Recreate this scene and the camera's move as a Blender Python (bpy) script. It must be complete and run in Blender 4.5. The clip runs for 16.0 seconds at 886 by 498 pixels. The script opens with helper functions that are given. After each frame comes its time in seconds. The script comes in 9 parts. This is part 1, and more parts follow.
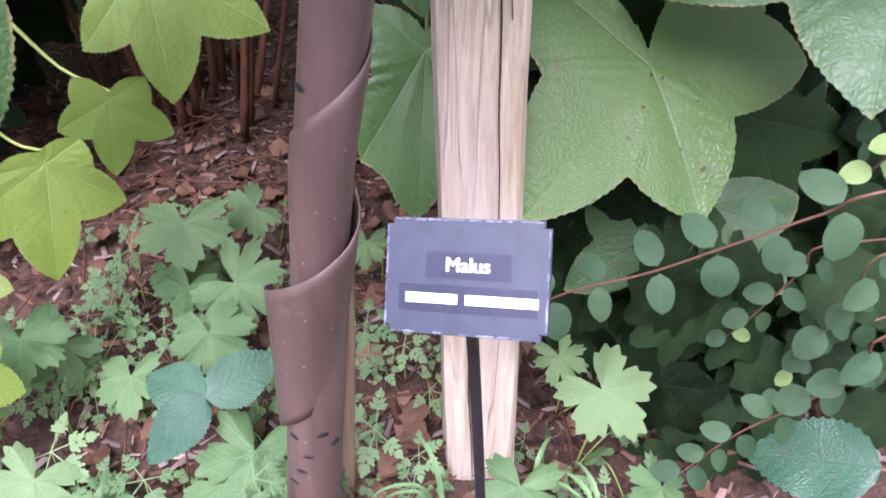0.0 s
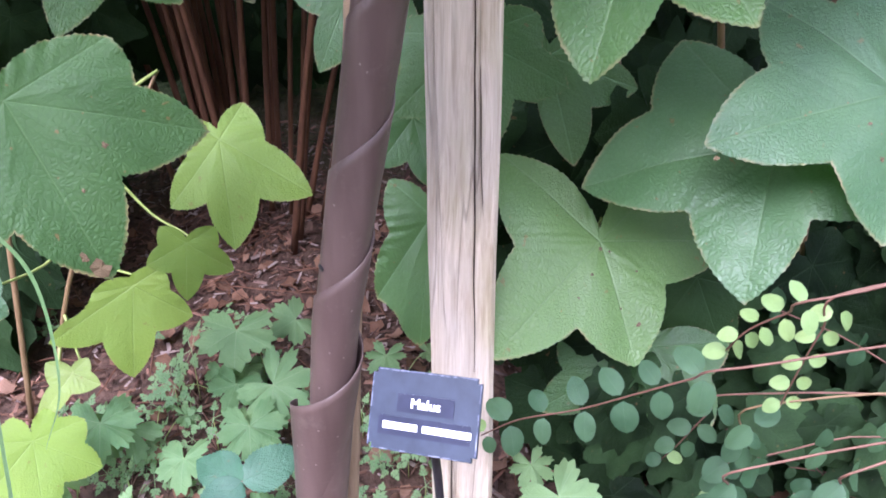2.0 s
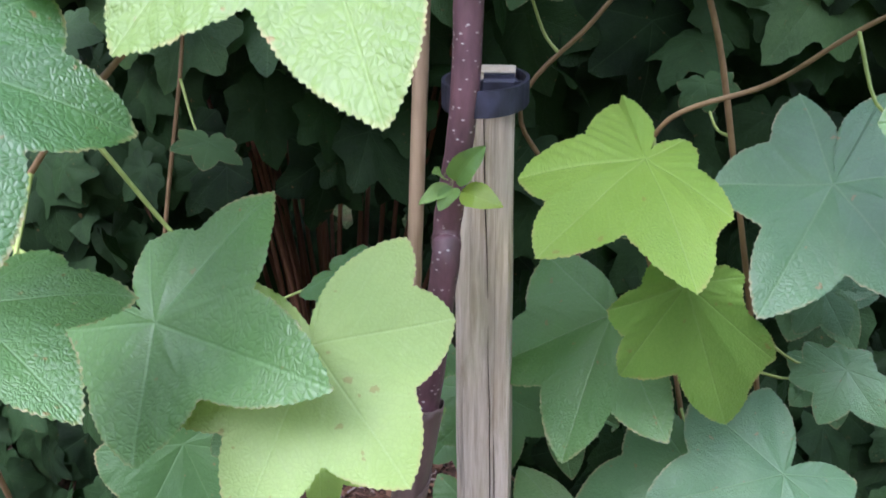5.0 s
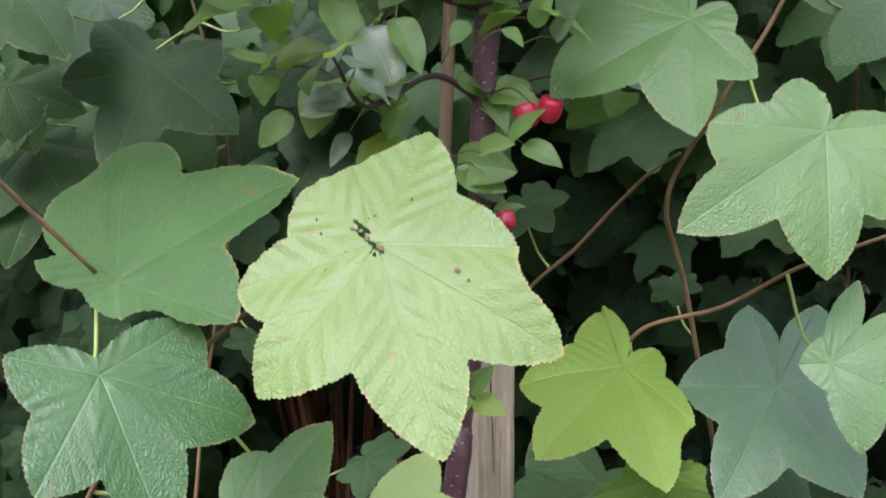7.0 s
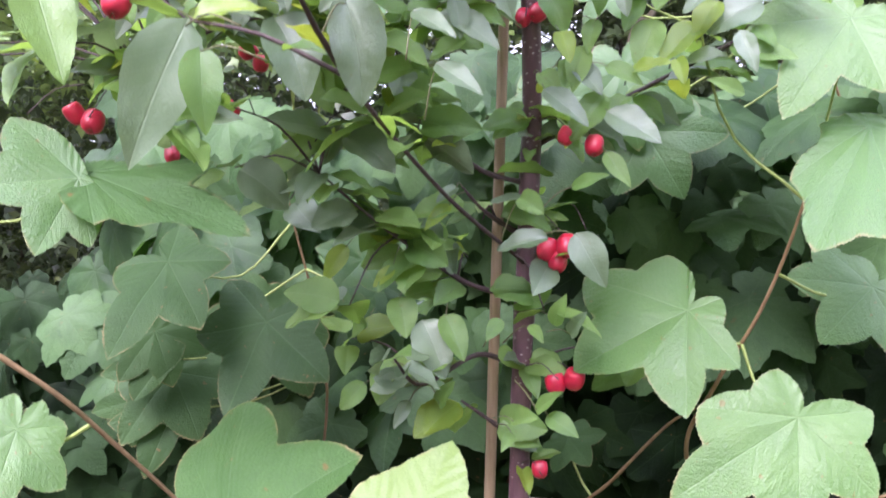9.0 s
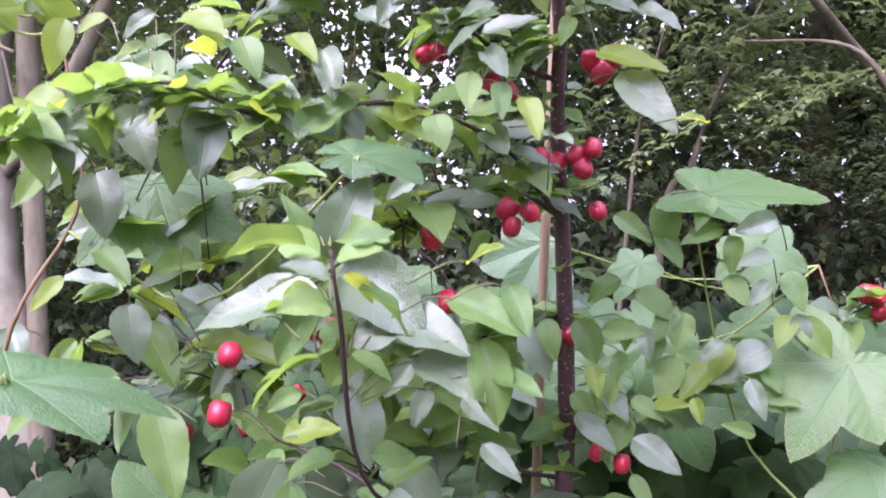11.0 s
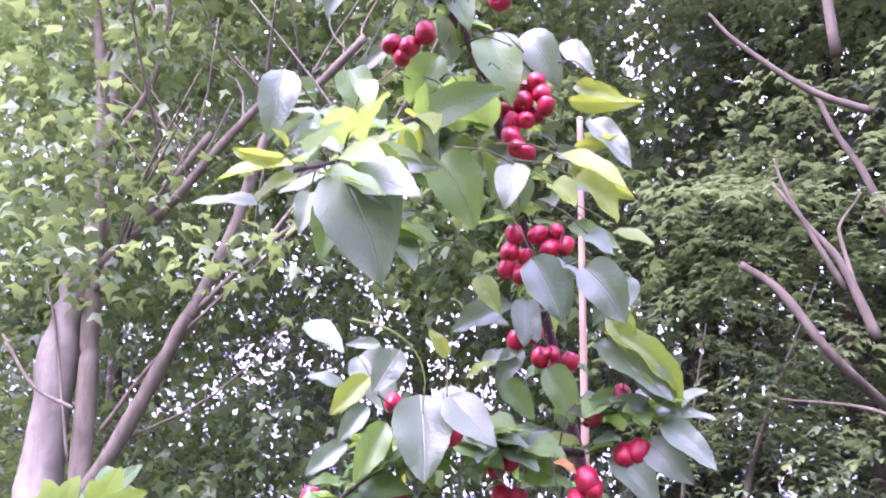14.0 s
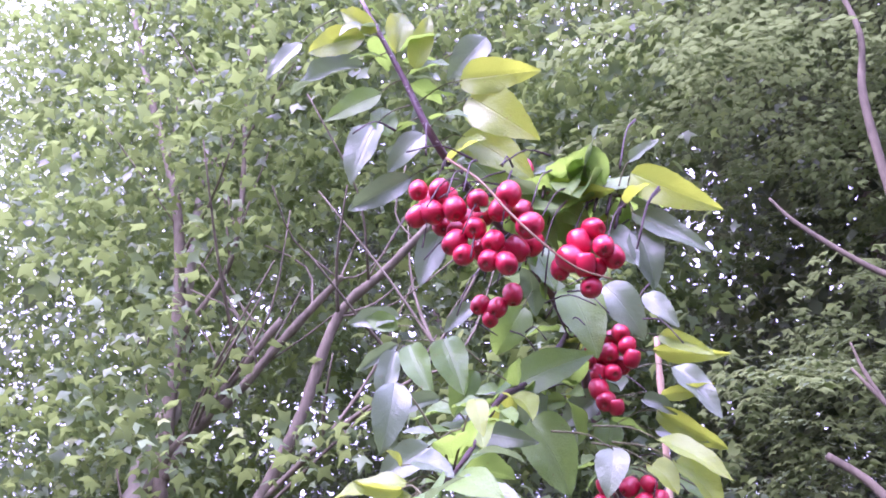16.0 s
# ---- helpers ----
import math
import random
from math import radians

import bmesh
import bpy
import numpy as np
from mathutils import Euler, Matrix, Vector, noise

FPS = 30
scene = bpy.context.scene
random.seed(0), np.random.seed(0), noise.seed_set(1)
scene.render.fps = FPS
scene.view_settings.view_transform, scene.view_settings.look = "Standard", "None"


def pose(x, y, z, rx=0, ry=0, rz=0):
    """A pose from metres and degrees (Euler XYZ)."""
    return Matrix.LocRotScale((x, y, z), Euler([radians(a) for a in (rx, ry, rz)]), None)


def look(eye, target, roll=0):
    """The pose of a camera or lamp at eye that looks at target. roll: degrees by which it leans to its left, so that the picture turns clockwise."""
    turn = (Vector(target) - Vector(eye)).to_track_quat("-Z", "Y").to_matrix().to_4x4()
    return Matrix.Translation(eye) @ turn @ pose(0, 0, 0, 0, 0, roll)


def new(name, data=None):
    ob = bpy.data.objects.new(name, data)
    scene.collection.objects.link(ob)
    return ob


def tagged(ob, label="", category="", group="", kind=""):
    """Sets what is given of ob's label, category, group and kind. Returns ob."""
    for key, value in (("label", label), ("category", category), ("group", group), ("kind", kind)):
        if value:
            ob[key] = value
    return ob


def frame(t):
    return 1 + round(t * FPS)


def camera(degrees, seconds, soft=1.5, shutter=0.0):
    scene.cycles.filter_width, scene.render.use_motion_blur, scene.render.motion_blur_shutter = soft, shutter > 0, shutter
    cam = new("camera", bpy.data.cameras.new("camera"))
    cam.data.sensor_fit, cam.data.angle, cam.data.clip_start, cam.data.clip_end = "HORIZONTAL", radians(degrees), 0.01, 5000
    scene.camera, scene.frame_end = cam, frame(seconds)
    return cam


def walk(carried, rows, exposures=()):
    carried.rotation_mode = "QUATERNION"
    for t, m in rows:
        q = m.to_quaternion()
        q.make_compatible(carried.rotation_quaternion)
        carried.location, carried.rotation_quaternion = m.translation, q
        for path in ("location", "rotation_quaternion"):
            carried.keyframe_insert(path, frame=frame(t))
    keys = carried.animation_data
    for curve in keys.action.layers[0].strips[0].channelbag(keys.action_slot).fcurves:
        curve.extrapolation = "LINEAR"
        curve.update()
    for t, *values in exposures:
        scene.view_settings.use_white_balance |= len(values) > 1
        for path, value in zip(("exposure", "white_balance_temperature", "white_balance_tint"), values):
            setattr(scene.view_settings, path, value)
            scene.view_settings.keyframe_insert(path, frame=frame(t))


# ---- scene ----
cam = camera(56.17, 16.0, 1.75, 0.25)
PATH = [
    (0.0, pose(0.0989, 0.1689, 0.7619, 54.664, 0.328, -3.519)),
    (0.5, pose(0.1150, 0.1145, 0.8161, 56.590, 0.511, -1.984)),
    (1.0, pose(0.1269, 0.0849, 0.8505, 57.653, 0.699, -1.221)),
    (1.5, pose(0.1373, 0.0537, 0.8843, 58.978, 0.341, 0.003)),
    (2.0, pose(0.1558, 0.0229, 0.9257, 60.339, -0.200, 1.020)),
    (2.5, pose(0.1678, -0.0160, 0.9819, 62.281, 0.191, 1.879)),
    (3.0, pose(0.1834, -0.0644, 1.0365, 63.981, 0.416, 2.307)),
    (3.5, pose(0.2084, -0.1120, 1.1101, 66.440, 0.589, 3.437)),
    (3.7, pose(0.2116, -0.1277, 1.1441, 67.113, 0.723, 3.890)),
    (5.8, pose(0.2447, -0.2450, 1.3849, 71.863, -0.172, 8.336)),
    (6.0, pose(0.2390, -0.2547, 1.4002, 72.379, -0.156, 8.246)),
    (6.5, pose(0.2359, -0.2955, 1.4437, 74.149, 0.314, 7.239)),
    (7.0, pose(0.2247, -0.3600, 1.5059, 76.576, 0.378, 6.582)),
    (7.5, pose(0.2625, -0.4115, 1.5536, 77.754, 1.003, 8.834)),
    (8.0, pose(0.3003, -0.4498, 1.5965, 80.544, -0.269, 11.128)),
    (8.5, pose(0.3100, -0.5025, 1.6589, 83.259, 0.833, 12.451)),
    (9.0, pose(0.3521, -0.5424, 1.7214, 85.388, 1.032, 14.580)),
    (9.2, pose(0.3643, -0.5523, 1.7605, 86.076, 1.233, 14.717)),
    (11.3, pose(0.3968, -0.6882, 2.1223, 91.744, 0.635, 17.955)),
    (11.5, pose(0.4068, -0.6927, 2.1564, 92.678, 0.811, 18.250)),
    (12.0, pose(0.4147, -0.7138, 2.2038, 95.996, 0.839, 18.032)),
    (12.5, pose(0.4139, -0.7322, 2.2448, 98.878, 0.692, 18.302)),
    (13.0, pose(0.4223, -0.7454, 2.2830, 102.048, 1.009, 18.898)),
    (13.5, pose(0.4378, -0.7522, 2.3204, 105.475, 0.802, 19.344)),
    (14.0, pose(0.4391, -0.7854, 2.3619, 109.789, 0.944, 20.425)),
    (14.5, pose(0.4293, -0.8114, 2.3920, 113.333, 0.793, 22.107)),
    (15.0, pose(0.4303, -0.8317, 2.4157, 116.039, 0.024, 22.736)),
    (15.5, pose(0.4303, -0.8448, 2.4419, 118.637, 0.238, 23.850)),
    (16.0, pose(0.4326, -0.8665, 2.4608, 120.788, 0.288, 24.515)),
]
walk(cam, PATH, [(0.0,1.44,5850,38),(2.5,1.59,5500,29),(3.5,1.46,5550,24),(6.0,1.10,5550,25),(7.0,0.98,5950,28),(8.0,1.20,5950,31),(9.2,1.68,5950,36),(11.3,1.25,5750,52),(12.5,1.55,5600,61),(14.5,1.66,5450,74),(16.0,1.32,5350,78)])

# ---------------------------------------------------------------- light
world = bpy.data.worlds.new("overcast_sky")
scene.world = world
world.use_nodes = True
wn, wl = world.node_tree.nodes, world.node_tree.links
bg = wn["Background"]
sky = wn.new("ShaderNodeTexSky")
sky.sky_type, sky.sun_disc = "NISHITA", False
sky.sun_elevation, sky.sun_rotation = radians(52), radians(202)
sky.dust_density, sky.air_density, sky.ozone_density = 4.0, 1.6, 1.0
veil = wn.new("ShaderNodeMix")
veil.data_type = "RGBA"
veil.inputs[0].default_value = 0.8
wl.new(sky.outputs[0], veil.inputs[6])
# an overcast sky, three times brighter overhead than at the horizon
where, part_of = wn.new("ShaderNodeTexCoord"), wn.new("ShaderNodeSeparateXYZ")
wl.new(where.outputs["Generated"], part_of.inputs[0])
lift = wn.new("ShaderNodeMapRange")
lift.inputs[1].default_value, lift.inputs[2].default_value = 0.0, 1.0
lift.inputs[3].default_value, lift.inputs[4].default_value = 0.42, 1.95
wl.new(part_of.outputs[2], lift.inputs[0])
cloud = wn.new("ShaderNodeVectorMath")
cloud.operation = "SCALE"
cloud.inputs[0].default_value = (20.0, 21.2, 24.0)
wl.new(lift.outputs[0], cloud.inputs[3])
wl.new(cloud.outputs[0], veil.inputs[7])
wl.new(veil.outputs[2], bg.inputs[0])
bg.inputs[1].default_value = 0.085

sun = new("sun", bpy.data.lights.new("sun", "SUN"))
sun.data.energy, sun.data.angle, sun.data.color = 3.4, radians(35), (1.0, 0.97, 0.92)
sun.matrix_world = look((-1.4, -3.3, 6.6), (0.2, 0.7, 1.0))


# ---------------------------------------------------------------- materials
class Nodes:
    """A few words for building a material's nodes."""

    def __init__(self, name):
        self.mat = bpy.data.materials.new(name)
        self.mat.use_nodes = True
        self.t = self.mat.node_tree
        self.bsdf = self.t.nodes["Principled BSDF"]
        self.out = self.t.nodes["Material Output"]

    def put(self, sock, v):
        if isinstance(v, (int, float)):
            sock.default_value = v
        elif isinstance(v, tuple):
            sock.default_value = v if len(v) != 3 or len(sock.default_value) == 3 else (*v, 1)
        else:
            self.t.links.new(v, sock)

    def math(self, op, a, b=0.0, c=0.0):
        n = self.t.nodes.new("ShaderNodeMath")
        n.operation = op
        for i, v in enumerate((a, b, c)):
            self.put(n.inputs[i], v)
        return n.outputs[0]

    def mix(self, f, a, b, blend="MIX"):
        n = self.t.nodes.new("ShaderNodeMix")
        n.data_type, n.blend_type = "RGBA", blend
        self.put(n.inputs[0], f), self.put(n.inputs[6], a), self.put(n.inputs[7], b)
        return n.outputs[2]

    def noise(self, vec, scale, detail=3.0, rough=0.55, col=False):
        n = self.t.nodes.new("ShaderNodeTexNoise")
        self.put(n.inputs["Vector"], vec)
        n.inputs["Scale"].default_value, n.inputs["Detail"].default_value, n.inputs["Roughness"].default_value = scale, detail, rough
        return n.outputs[1 if col else 0]

    def voronoi(self, vec, scale, feature="F1"):
        n = self.t.nodes.new("ShaderNodeTexVoronoi")
        n.feature = feature
        self.put(n.inputs["Vector"], vec)
        n.inputs["Scale"].default_value = scale
        return n.outputs[0]

    def ramp(self, f, lo, hi):
        n = self.t.nodes.new("ShaderNodeMapRange")
        n.clamp = True
        self.put(n.inputs[0], f)
        n.inputs[1].default_value, n.inputs[2].default_value = lo, hi
        return n.outputs[0]

    def coord(self, which="Object"):
        return self.t.nodes.new("ShaderNodeTexCoord").outputs[which]

    def scaled(self, vec, s):
        n = self.t.nodes.new("ShaderNodeMapping")
        self.put(n.inputs[0], vec)
        n.inputs[3].default_value = s
        return n.outputs[0]

    def rand(self):
        return self.t.nodes.new("ShaderNodeObjectInfo").outputs["Random"]

    def island(self):
        return self.t.nodes.new("ShaderNodeNewGeometry").outputs["Random Per Island"]

    def bump(self, h, strength, dist, normal=None):
        n = self.t.nodes.new("ShaderNodeBump")
        n.inputs["Strength"].default_value, n.inputs["Distance"].default_value = strength, dist
        self.put(n.inputs["Height"], h)
        if normal is not None:
            self.put(n.inputs["Normal"], normal)
        return n.outputs[0]

    def done(self, color, rough=0.6, normal=None, spec=0.5, thin=None, thin_part=0.3):
        self.put(self.bsdf.inputs["Base Color"], color)
        self.put(self.bsdf.inputs["Roughness"], rough)
        self.put(self.bsdf.inputs["Specular IOR Level"], spec)
        if normal is not None:
            self.put(self.bsdf.inputs["Normal"], normal)
        if thin is not None:
            tr, ms = self.t.nodes.new("ShaderNodeBsdfTranslucent"), self.t.nodes.new("ShaderNodeMixShader")
            self.put(tr.inputs[0], thin)
            if normal is not None:
                self.put(tr.inputs["Normal"], normal)
            ms.inputs[0].default_value = thin_part
            self.t.links.new(self.bsdf.outputs[0], ms.inputs[1])
            self.t.links.new(tr.outputs[0], ms.inputs[2])
            self.t.links.new(ms.outputs[0], self.out.inputs[0])
        return self.mat


def hue(c, k):
    return tuple(min(1.0, v * k) for v in c)


def leaf_material(name, dark, light, vein, thin, veins="palmate", rough=0.42, spec=0.5, spots=0.5, per_island=False, thin_part=0.3, quilt=1.0):
    """A leaf: ribs and side veins drawn in the leaf's own plane, a quilted face, blotches and a few brown flecks."""
    n = Nodes(name)
    uv = n.t.nodes.new("ShaderNodeUVMap").outputs[0]
    sep = n.t.nodes.new("ShaderNodeSeparateXYZ")
    n.put(sep.inputs[0], uv)
    x, y = n.math("ABSOLUTE", sep.outputs[0]), sep.outputs[1]
    best_p, best_s = None, None
    angles = (0.0, 0.95, 2.0) if veins == "palmate" else (0.0,)
    for a in angles:
        s = n.math("ADD", n.math("MULTIPLY", x, math.sin(a)), n.math("MULTIPLY", y, math.cos(a)))
        p = n.math("ABSOLUTE", n.math("SUBTRACT", n.math("MULTIPLY", x, math.cos(a)), n.math("MULTIPLY", y, math.sin(a))))
        p = n.math("ADD", p, n.math("MULTIPLY", n.math("LESS_THAN", s, -0.01), 4.0))
        if best_p is None:
            best_p, best_s = p, s
        else:
            less = n.math("LESS_THAN", p, best_p)
            best_s = n.math("ADD", n.math("MULTIPLY", less, s), n.math("MULTIPLY", n.math("SUBTRACT", 1.0, less), best_s))
            best_p = n.math("MINIMUM", p, best_p)
    wob = n.noise(uv, 5.0, 2.0)
    warp = n.t.nodes.new("ShaderNodeVectorMath")
    warp.operation = "MULTIPLY_ADD"
    n.put(warp.inputs[0], n.noise(uv, 6.0, 2.0, 0.5, True))
    warp.inputs[1].default_value = (0.09, 0.09, 0.0)
    n.put(warp.inputs[2], uv)
    rib = n.math("SUBTRACT", 1.0, n.ramp(best_p, 0.002, 0.010))
    along = n.math("ADD", n.math("SUBTRACT", best_s, n.math("MULTIPLY", best_p, 0.9)), n.math("MULTIPLY", wob, 0.07))
    tri = n.math("PINGPONG", n.math("MULTIPLY", along, 9.0), 0.5)
    side = n.math("SUBTRACT", 1.0, n.ramp(tri, 0.015, 0.09))
    rung = n.math("ADD", n.math("MULTIPLY", best_p, 17.0), n.math("ADD", n.math("MULTIPLY", n.math("FLOOR", n.math("MULTIPLY", along, 9.0)), 0.37), n.math("MULTIPLY", n.noise(uv, 14.0, 2.0), 2.2)))
    cross = n.math("PINGPONG", rung, 0.5)
    panel = n.math("MULTIPLY", n.math("SQRT", n.math("MULTIPLY", tri, 2.0)), n.math("ADD", 0.45, n.math("MULTIPLY", n.math("SQRT", n.math("MULTIPLY", cross, 2.0)), 0.55)))
    out = n.t.nodes.new("ShaderNodeVectorMath")
    out.operation = "LENGTH"
    n.put(out.inputs[0], uv)
    crimp = n.math("ADD", 0.30, n.math("MULTIPLY", n.ramp(out.outputs["Value"], 0.2, 0.75), 0.70))
    mesh = n.voronoi(warp.outputs[0], 34.0, "DISTANCE_TO_EDGE")
    cells = n.math("MULTIPLY", n.ramp(mesh, 0.0, 0.3), 0.7)
    panel = n.math("ADD", 0.35, n.math("MULTIPLY", panel, 0.65))
    veinmask = n.math("MAXIMUM", rib, n.math("MULTIPLY", side, 0.3))
    r = n.island() if per_island else n.rand()
    vec = n.t.nodes.new("ShaderNodeVectorMath")
    vec.operation = "ADD"
    n.put(vec.inputs[0], uv)
    cmb = n.t.nodes.new("ShaderNodeCombineXYZ")
    n.put(cmb.inputs[2], n.math("MULTIPLY", r, 40.0)), n.put(cmb.inputs[0], n.math("MULTIPLY", r, 13.0))
    n.put(vec.inputs[1], cmb.outputs[0])
    own = vec.outputs[0]
    blot = n.noise(own, 2.2, 4.0)
    col = n.mix(n.ramp(n.math("ADD", n.math("MULTIPLY", blot, 0.7), n.math("MULTIPLY", r, 0.5)), 0.3, 0.85), dark, light)
    col = n.mix(n.math("MULTIPLY", veinmask, 0.42), col, vein)
    col = n.mix(n.math("MULTIPLY", n.math("SUBTRACT", 1.0, panel), 0.26 * min(1.0, quilt) ** 2), col, hue(dark, 0.6))
    col = n.mix(n.math("MULTIPLY", n.math("SUBTRACT", 1.0, n.ramp(mesh, 0.0, 0.11)), 0.26 * min(1.0, quilt + 0.3)), col, hue(dark, 0.55))
    if spots:
        fleck = n.ramp(n.noise(own, 11.0, 2.0, 0.6), 0.705, 0.725)
        pale = n.ramp(n.noise(own, 7.0, 3.0, 0.6), 0.68, 0.76)
        col = n.mix(n.math("MULTIPLY", pale, 0.35 * spots), col, hue(vein, 1.15))
        col = n.mix(n.math("MULTIPLY", fleck, min(1.0, 1.4 * spots)), col, (0.17, 0.09, 0.035))
    rim = n.t.nodes.new("ShaderNodeAttribute")
    rim.attribute_name = "rim"
    worn = n.math("MULTIPLY", n.ramp(rim.outputs["Fac"], 0.972, 1.0), n.ramp(n.noise(own, 5.0, 3.0), 0.42, 0.62))
    col = n.mix(n.math("MULTIPLY", worn, 0.65), col, (0.36, 0.25, 0.12))
    h = n.math("ADD", n.math("MULTIPLY", n.math("SUBTRACT", 1.0, rib), 0.4), n.math("MULTIPLY", n.math("MULTIPLY", n.math("ADD", panel, cells), crimp), 0.75 * quilt))
    h = n.math("ADD", h, n.math("MULTIPLY", n.noise(uv, 34.0, 4.0, 0.65), 0.13))
    nor = n.bump(h, 0.44, 0.0030)
    ro = n.math("ADD", rough, n.math("MULTIPLY", n.noise(own, 6.0, 3.0), 0.18))
    return n.done(col, ro, nor, spec, thin, thin_part)


LEAF = {
    "lime": leaf_material("lime_leaf", (0.20, 0.305, 0.082), (0.280, 0.385, 0.112), (0.36, 0.47, 0.19), (0.46, 0.62, 0.09), rough=0.38, spec=0.42, thin_part=0.33, quilt=0.45),
    "leafy": leaf_material("yellow_green_leaf", (0.085, 0.185, 0.030), (0.150, 0.265, 0.048), (0.21, 0.32, 0.09), (0.20, 0.40, 0.045), rough=0.38, spec=0.4, thin_part=0.36, quilt=0.60),
    "pale": leaf_material("pale_green_leaf", (0.100, 0.165, 0.036), (0.140, 0.208, 0.052), (0.20, 0.28, 0.095), (0.26, 0.41, 0.06), rough=0.40, spec=0.4, thin_part=0.2, quilt=0.5),
    "fresh": leaf_material("fresh_leaf", (0.064, 0.146, 0.040), (0.118, 0.212, 0.062), (0.18, 0.28, 0.12), (0.20, 0.42, 0.05), rough=0.34, spec=0.46, quilt=0.75),
    "mid": leaf_material("mid_leaf", (0.037, 0.102, 0.028), (0.082, 0.170, 0.049), (0.15, 0.27, 0.11), (0.16, 0.33, 0.04), rough=0.34, spec=0.45, quilt=0.75),
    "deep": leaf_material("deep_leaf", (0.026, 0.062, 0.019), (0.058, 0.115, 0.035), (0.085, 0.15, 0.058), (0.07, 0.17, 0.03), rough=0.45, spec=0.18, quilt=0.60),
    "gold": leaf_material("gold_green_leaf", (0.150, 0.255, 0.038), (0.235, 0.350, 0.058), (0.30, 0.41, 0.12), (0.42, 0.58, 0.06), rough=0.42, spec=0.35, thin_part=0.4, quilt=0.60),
    # darkened copy of the mid leaf: shade put into the colour
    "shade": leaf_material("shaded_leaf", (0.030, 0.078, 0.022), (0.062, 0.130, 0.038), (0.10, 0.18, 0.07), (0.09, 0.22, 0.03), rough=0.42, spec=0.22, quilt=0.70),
    "blue": leaf_material("bluish_leaf", (0.036, 0.098, 0.037), (0.080, 0.165, 0.064), (0.13, 0.22, 0.10), (0.10, 0.25, 0.05), rough=0.36, spec=0.5, quilt=0.60),
    "yellow": leaf_material("yellowing_leaf", (0.19, 0.27, 0.055), (0.28, 0.36, 0.08), (0.35, 0.40, 0.15), (0.38, 0.48, 0.07), spots=0.9),
}
# near-black inner leaves: the thicket's deep shade is put into their colour
SHADED_FILL = leaf_material("thicket_leaf", (0.004, 0.009, 0.004), (0.027, 0.057, 0.020), (0.036, 0.07, 0.028), (0.04, 0.10, 0.018), per_island=True, spots=0.3, spec=0.08, thin_part=0.18)
# lighter copy for the top leaves, skylight put into the colour
SKYLIT_FILL = leaf_material("upper_thicket_leaf", (0.016, 0.045, 0.016), (0.080, 0.155, 0.052), (0.10, 0.18, 0.07), (0.09, 0.22, 0.03), per_island=True, spots=0.3, spec=0.25, thin_part=0.3)


def apple_leaf(name, per_island):
    """Green and young leaves of the crab apple, and silvery ones with sky sheen put into their colour."""
    return {
        "crab_apple_leaf": leaf_material("crab_apple_leaf" + name, (0.075, 0.165, 0.045), (0.20, 0.325, 0.088), (0.22, 0.31, 0.14), (0.30, 0.48, 0.07), "pinnate", rough=0.34, spec=0.5, spots=0.45, quilt=0.4, per_island=per_island, thin_part=0.42),
        "young_crab_apple_leaf": leaf_material("young_crab_apple_leaf" + name, (0.12, 0.215, 0.028), (0.23, 0.325, 0.045), (0.34, 0.41, 0.10), (0.52, 0.62, 0.06), "pinnate", rough=0.3, spec=0.6, spots=0.5, quilt=0.35, per_island=per_island, thin_part=0.45),
        "autumn_crab_apple_leaf": leaf_material("autumn_crab_apple_leaf" + name, (0.26, 0.10, 0.025), (0.46, 0.24, 0.05), (0.5, 0.32, 0.1), (0.55, 0.25, 0.04), "pinnate", rough=0.4, spec=0.5, spots=0.9, quilt=0.7, per_island=per_island),
        # paler leaf: the sky's sheen on glossy blades is put into the colour
        "silvery_crab_apple_leaf": leaf_material("silvery_crab_apple_leaf" + name, (0.082, 0.138, 0.070), (0.175, 0.240, 0.138), (0.24, 0.30, 0.19), (0.22, 0.33, 0.11), "pinnate", rough=0.30, spec=0.9, spots=0.25, quilt=0.35, per_island=per_island),
    }


APPLE_KINDS = apple_leaf("", False)
JOINED = apple_leaf("_massed", True)
APPLE_LEAF, APPLE_YOUNG, APPLE_SHEEN = APPLE_KINDS["crab_apple_leaf"], APPLE_KINDS["young_crab_apple_leaf"], APPLE_KINDS["silvery_crab_apple_leaf"]
APPLE_AUTUMN = APPLE_KINDS["autumn_crab_apple_leaf"]
SMALL_LEAF = leaf_material("small_oval_leaf", (0.028, 0.076, 0.034), (0.060, 0.126, 0.056), (0.09, 0.16, 0.08), (0.12, 0.26, 0.06), "pinnate", rough=0.46, spec=0.35, spots=0.15, quilt=0.3)
SMALL_YOUNG = leaf_material("young_oval_leaf", (0.16, 0.27, 0.085), (0.27, 0.39, 0.135), (0.32, 0.43, 0.18), (0.4, 0.52, 0.1), "pinnate", rough=0.42, spots=0.1, quilt=0.3)
HERB = leaf_material("herb_leaf", (0.060, 0.148, 0.050), (0.19, 0.310, 0.125), (0.31, 0.43, 0.24), (0.24, 0.4, 0.1), rough=0.5, spots=0.2, quilt=0.8)
BRAMBLE = leaf_material("bramble_leaf", (0.03, 0.10, 0.06), (0.06, 0.16, 0.085), (0.10, 0.21, 0.12), (0.07, 0.18, 0.05), "pinnate", rough=0.36, spots=0.3)


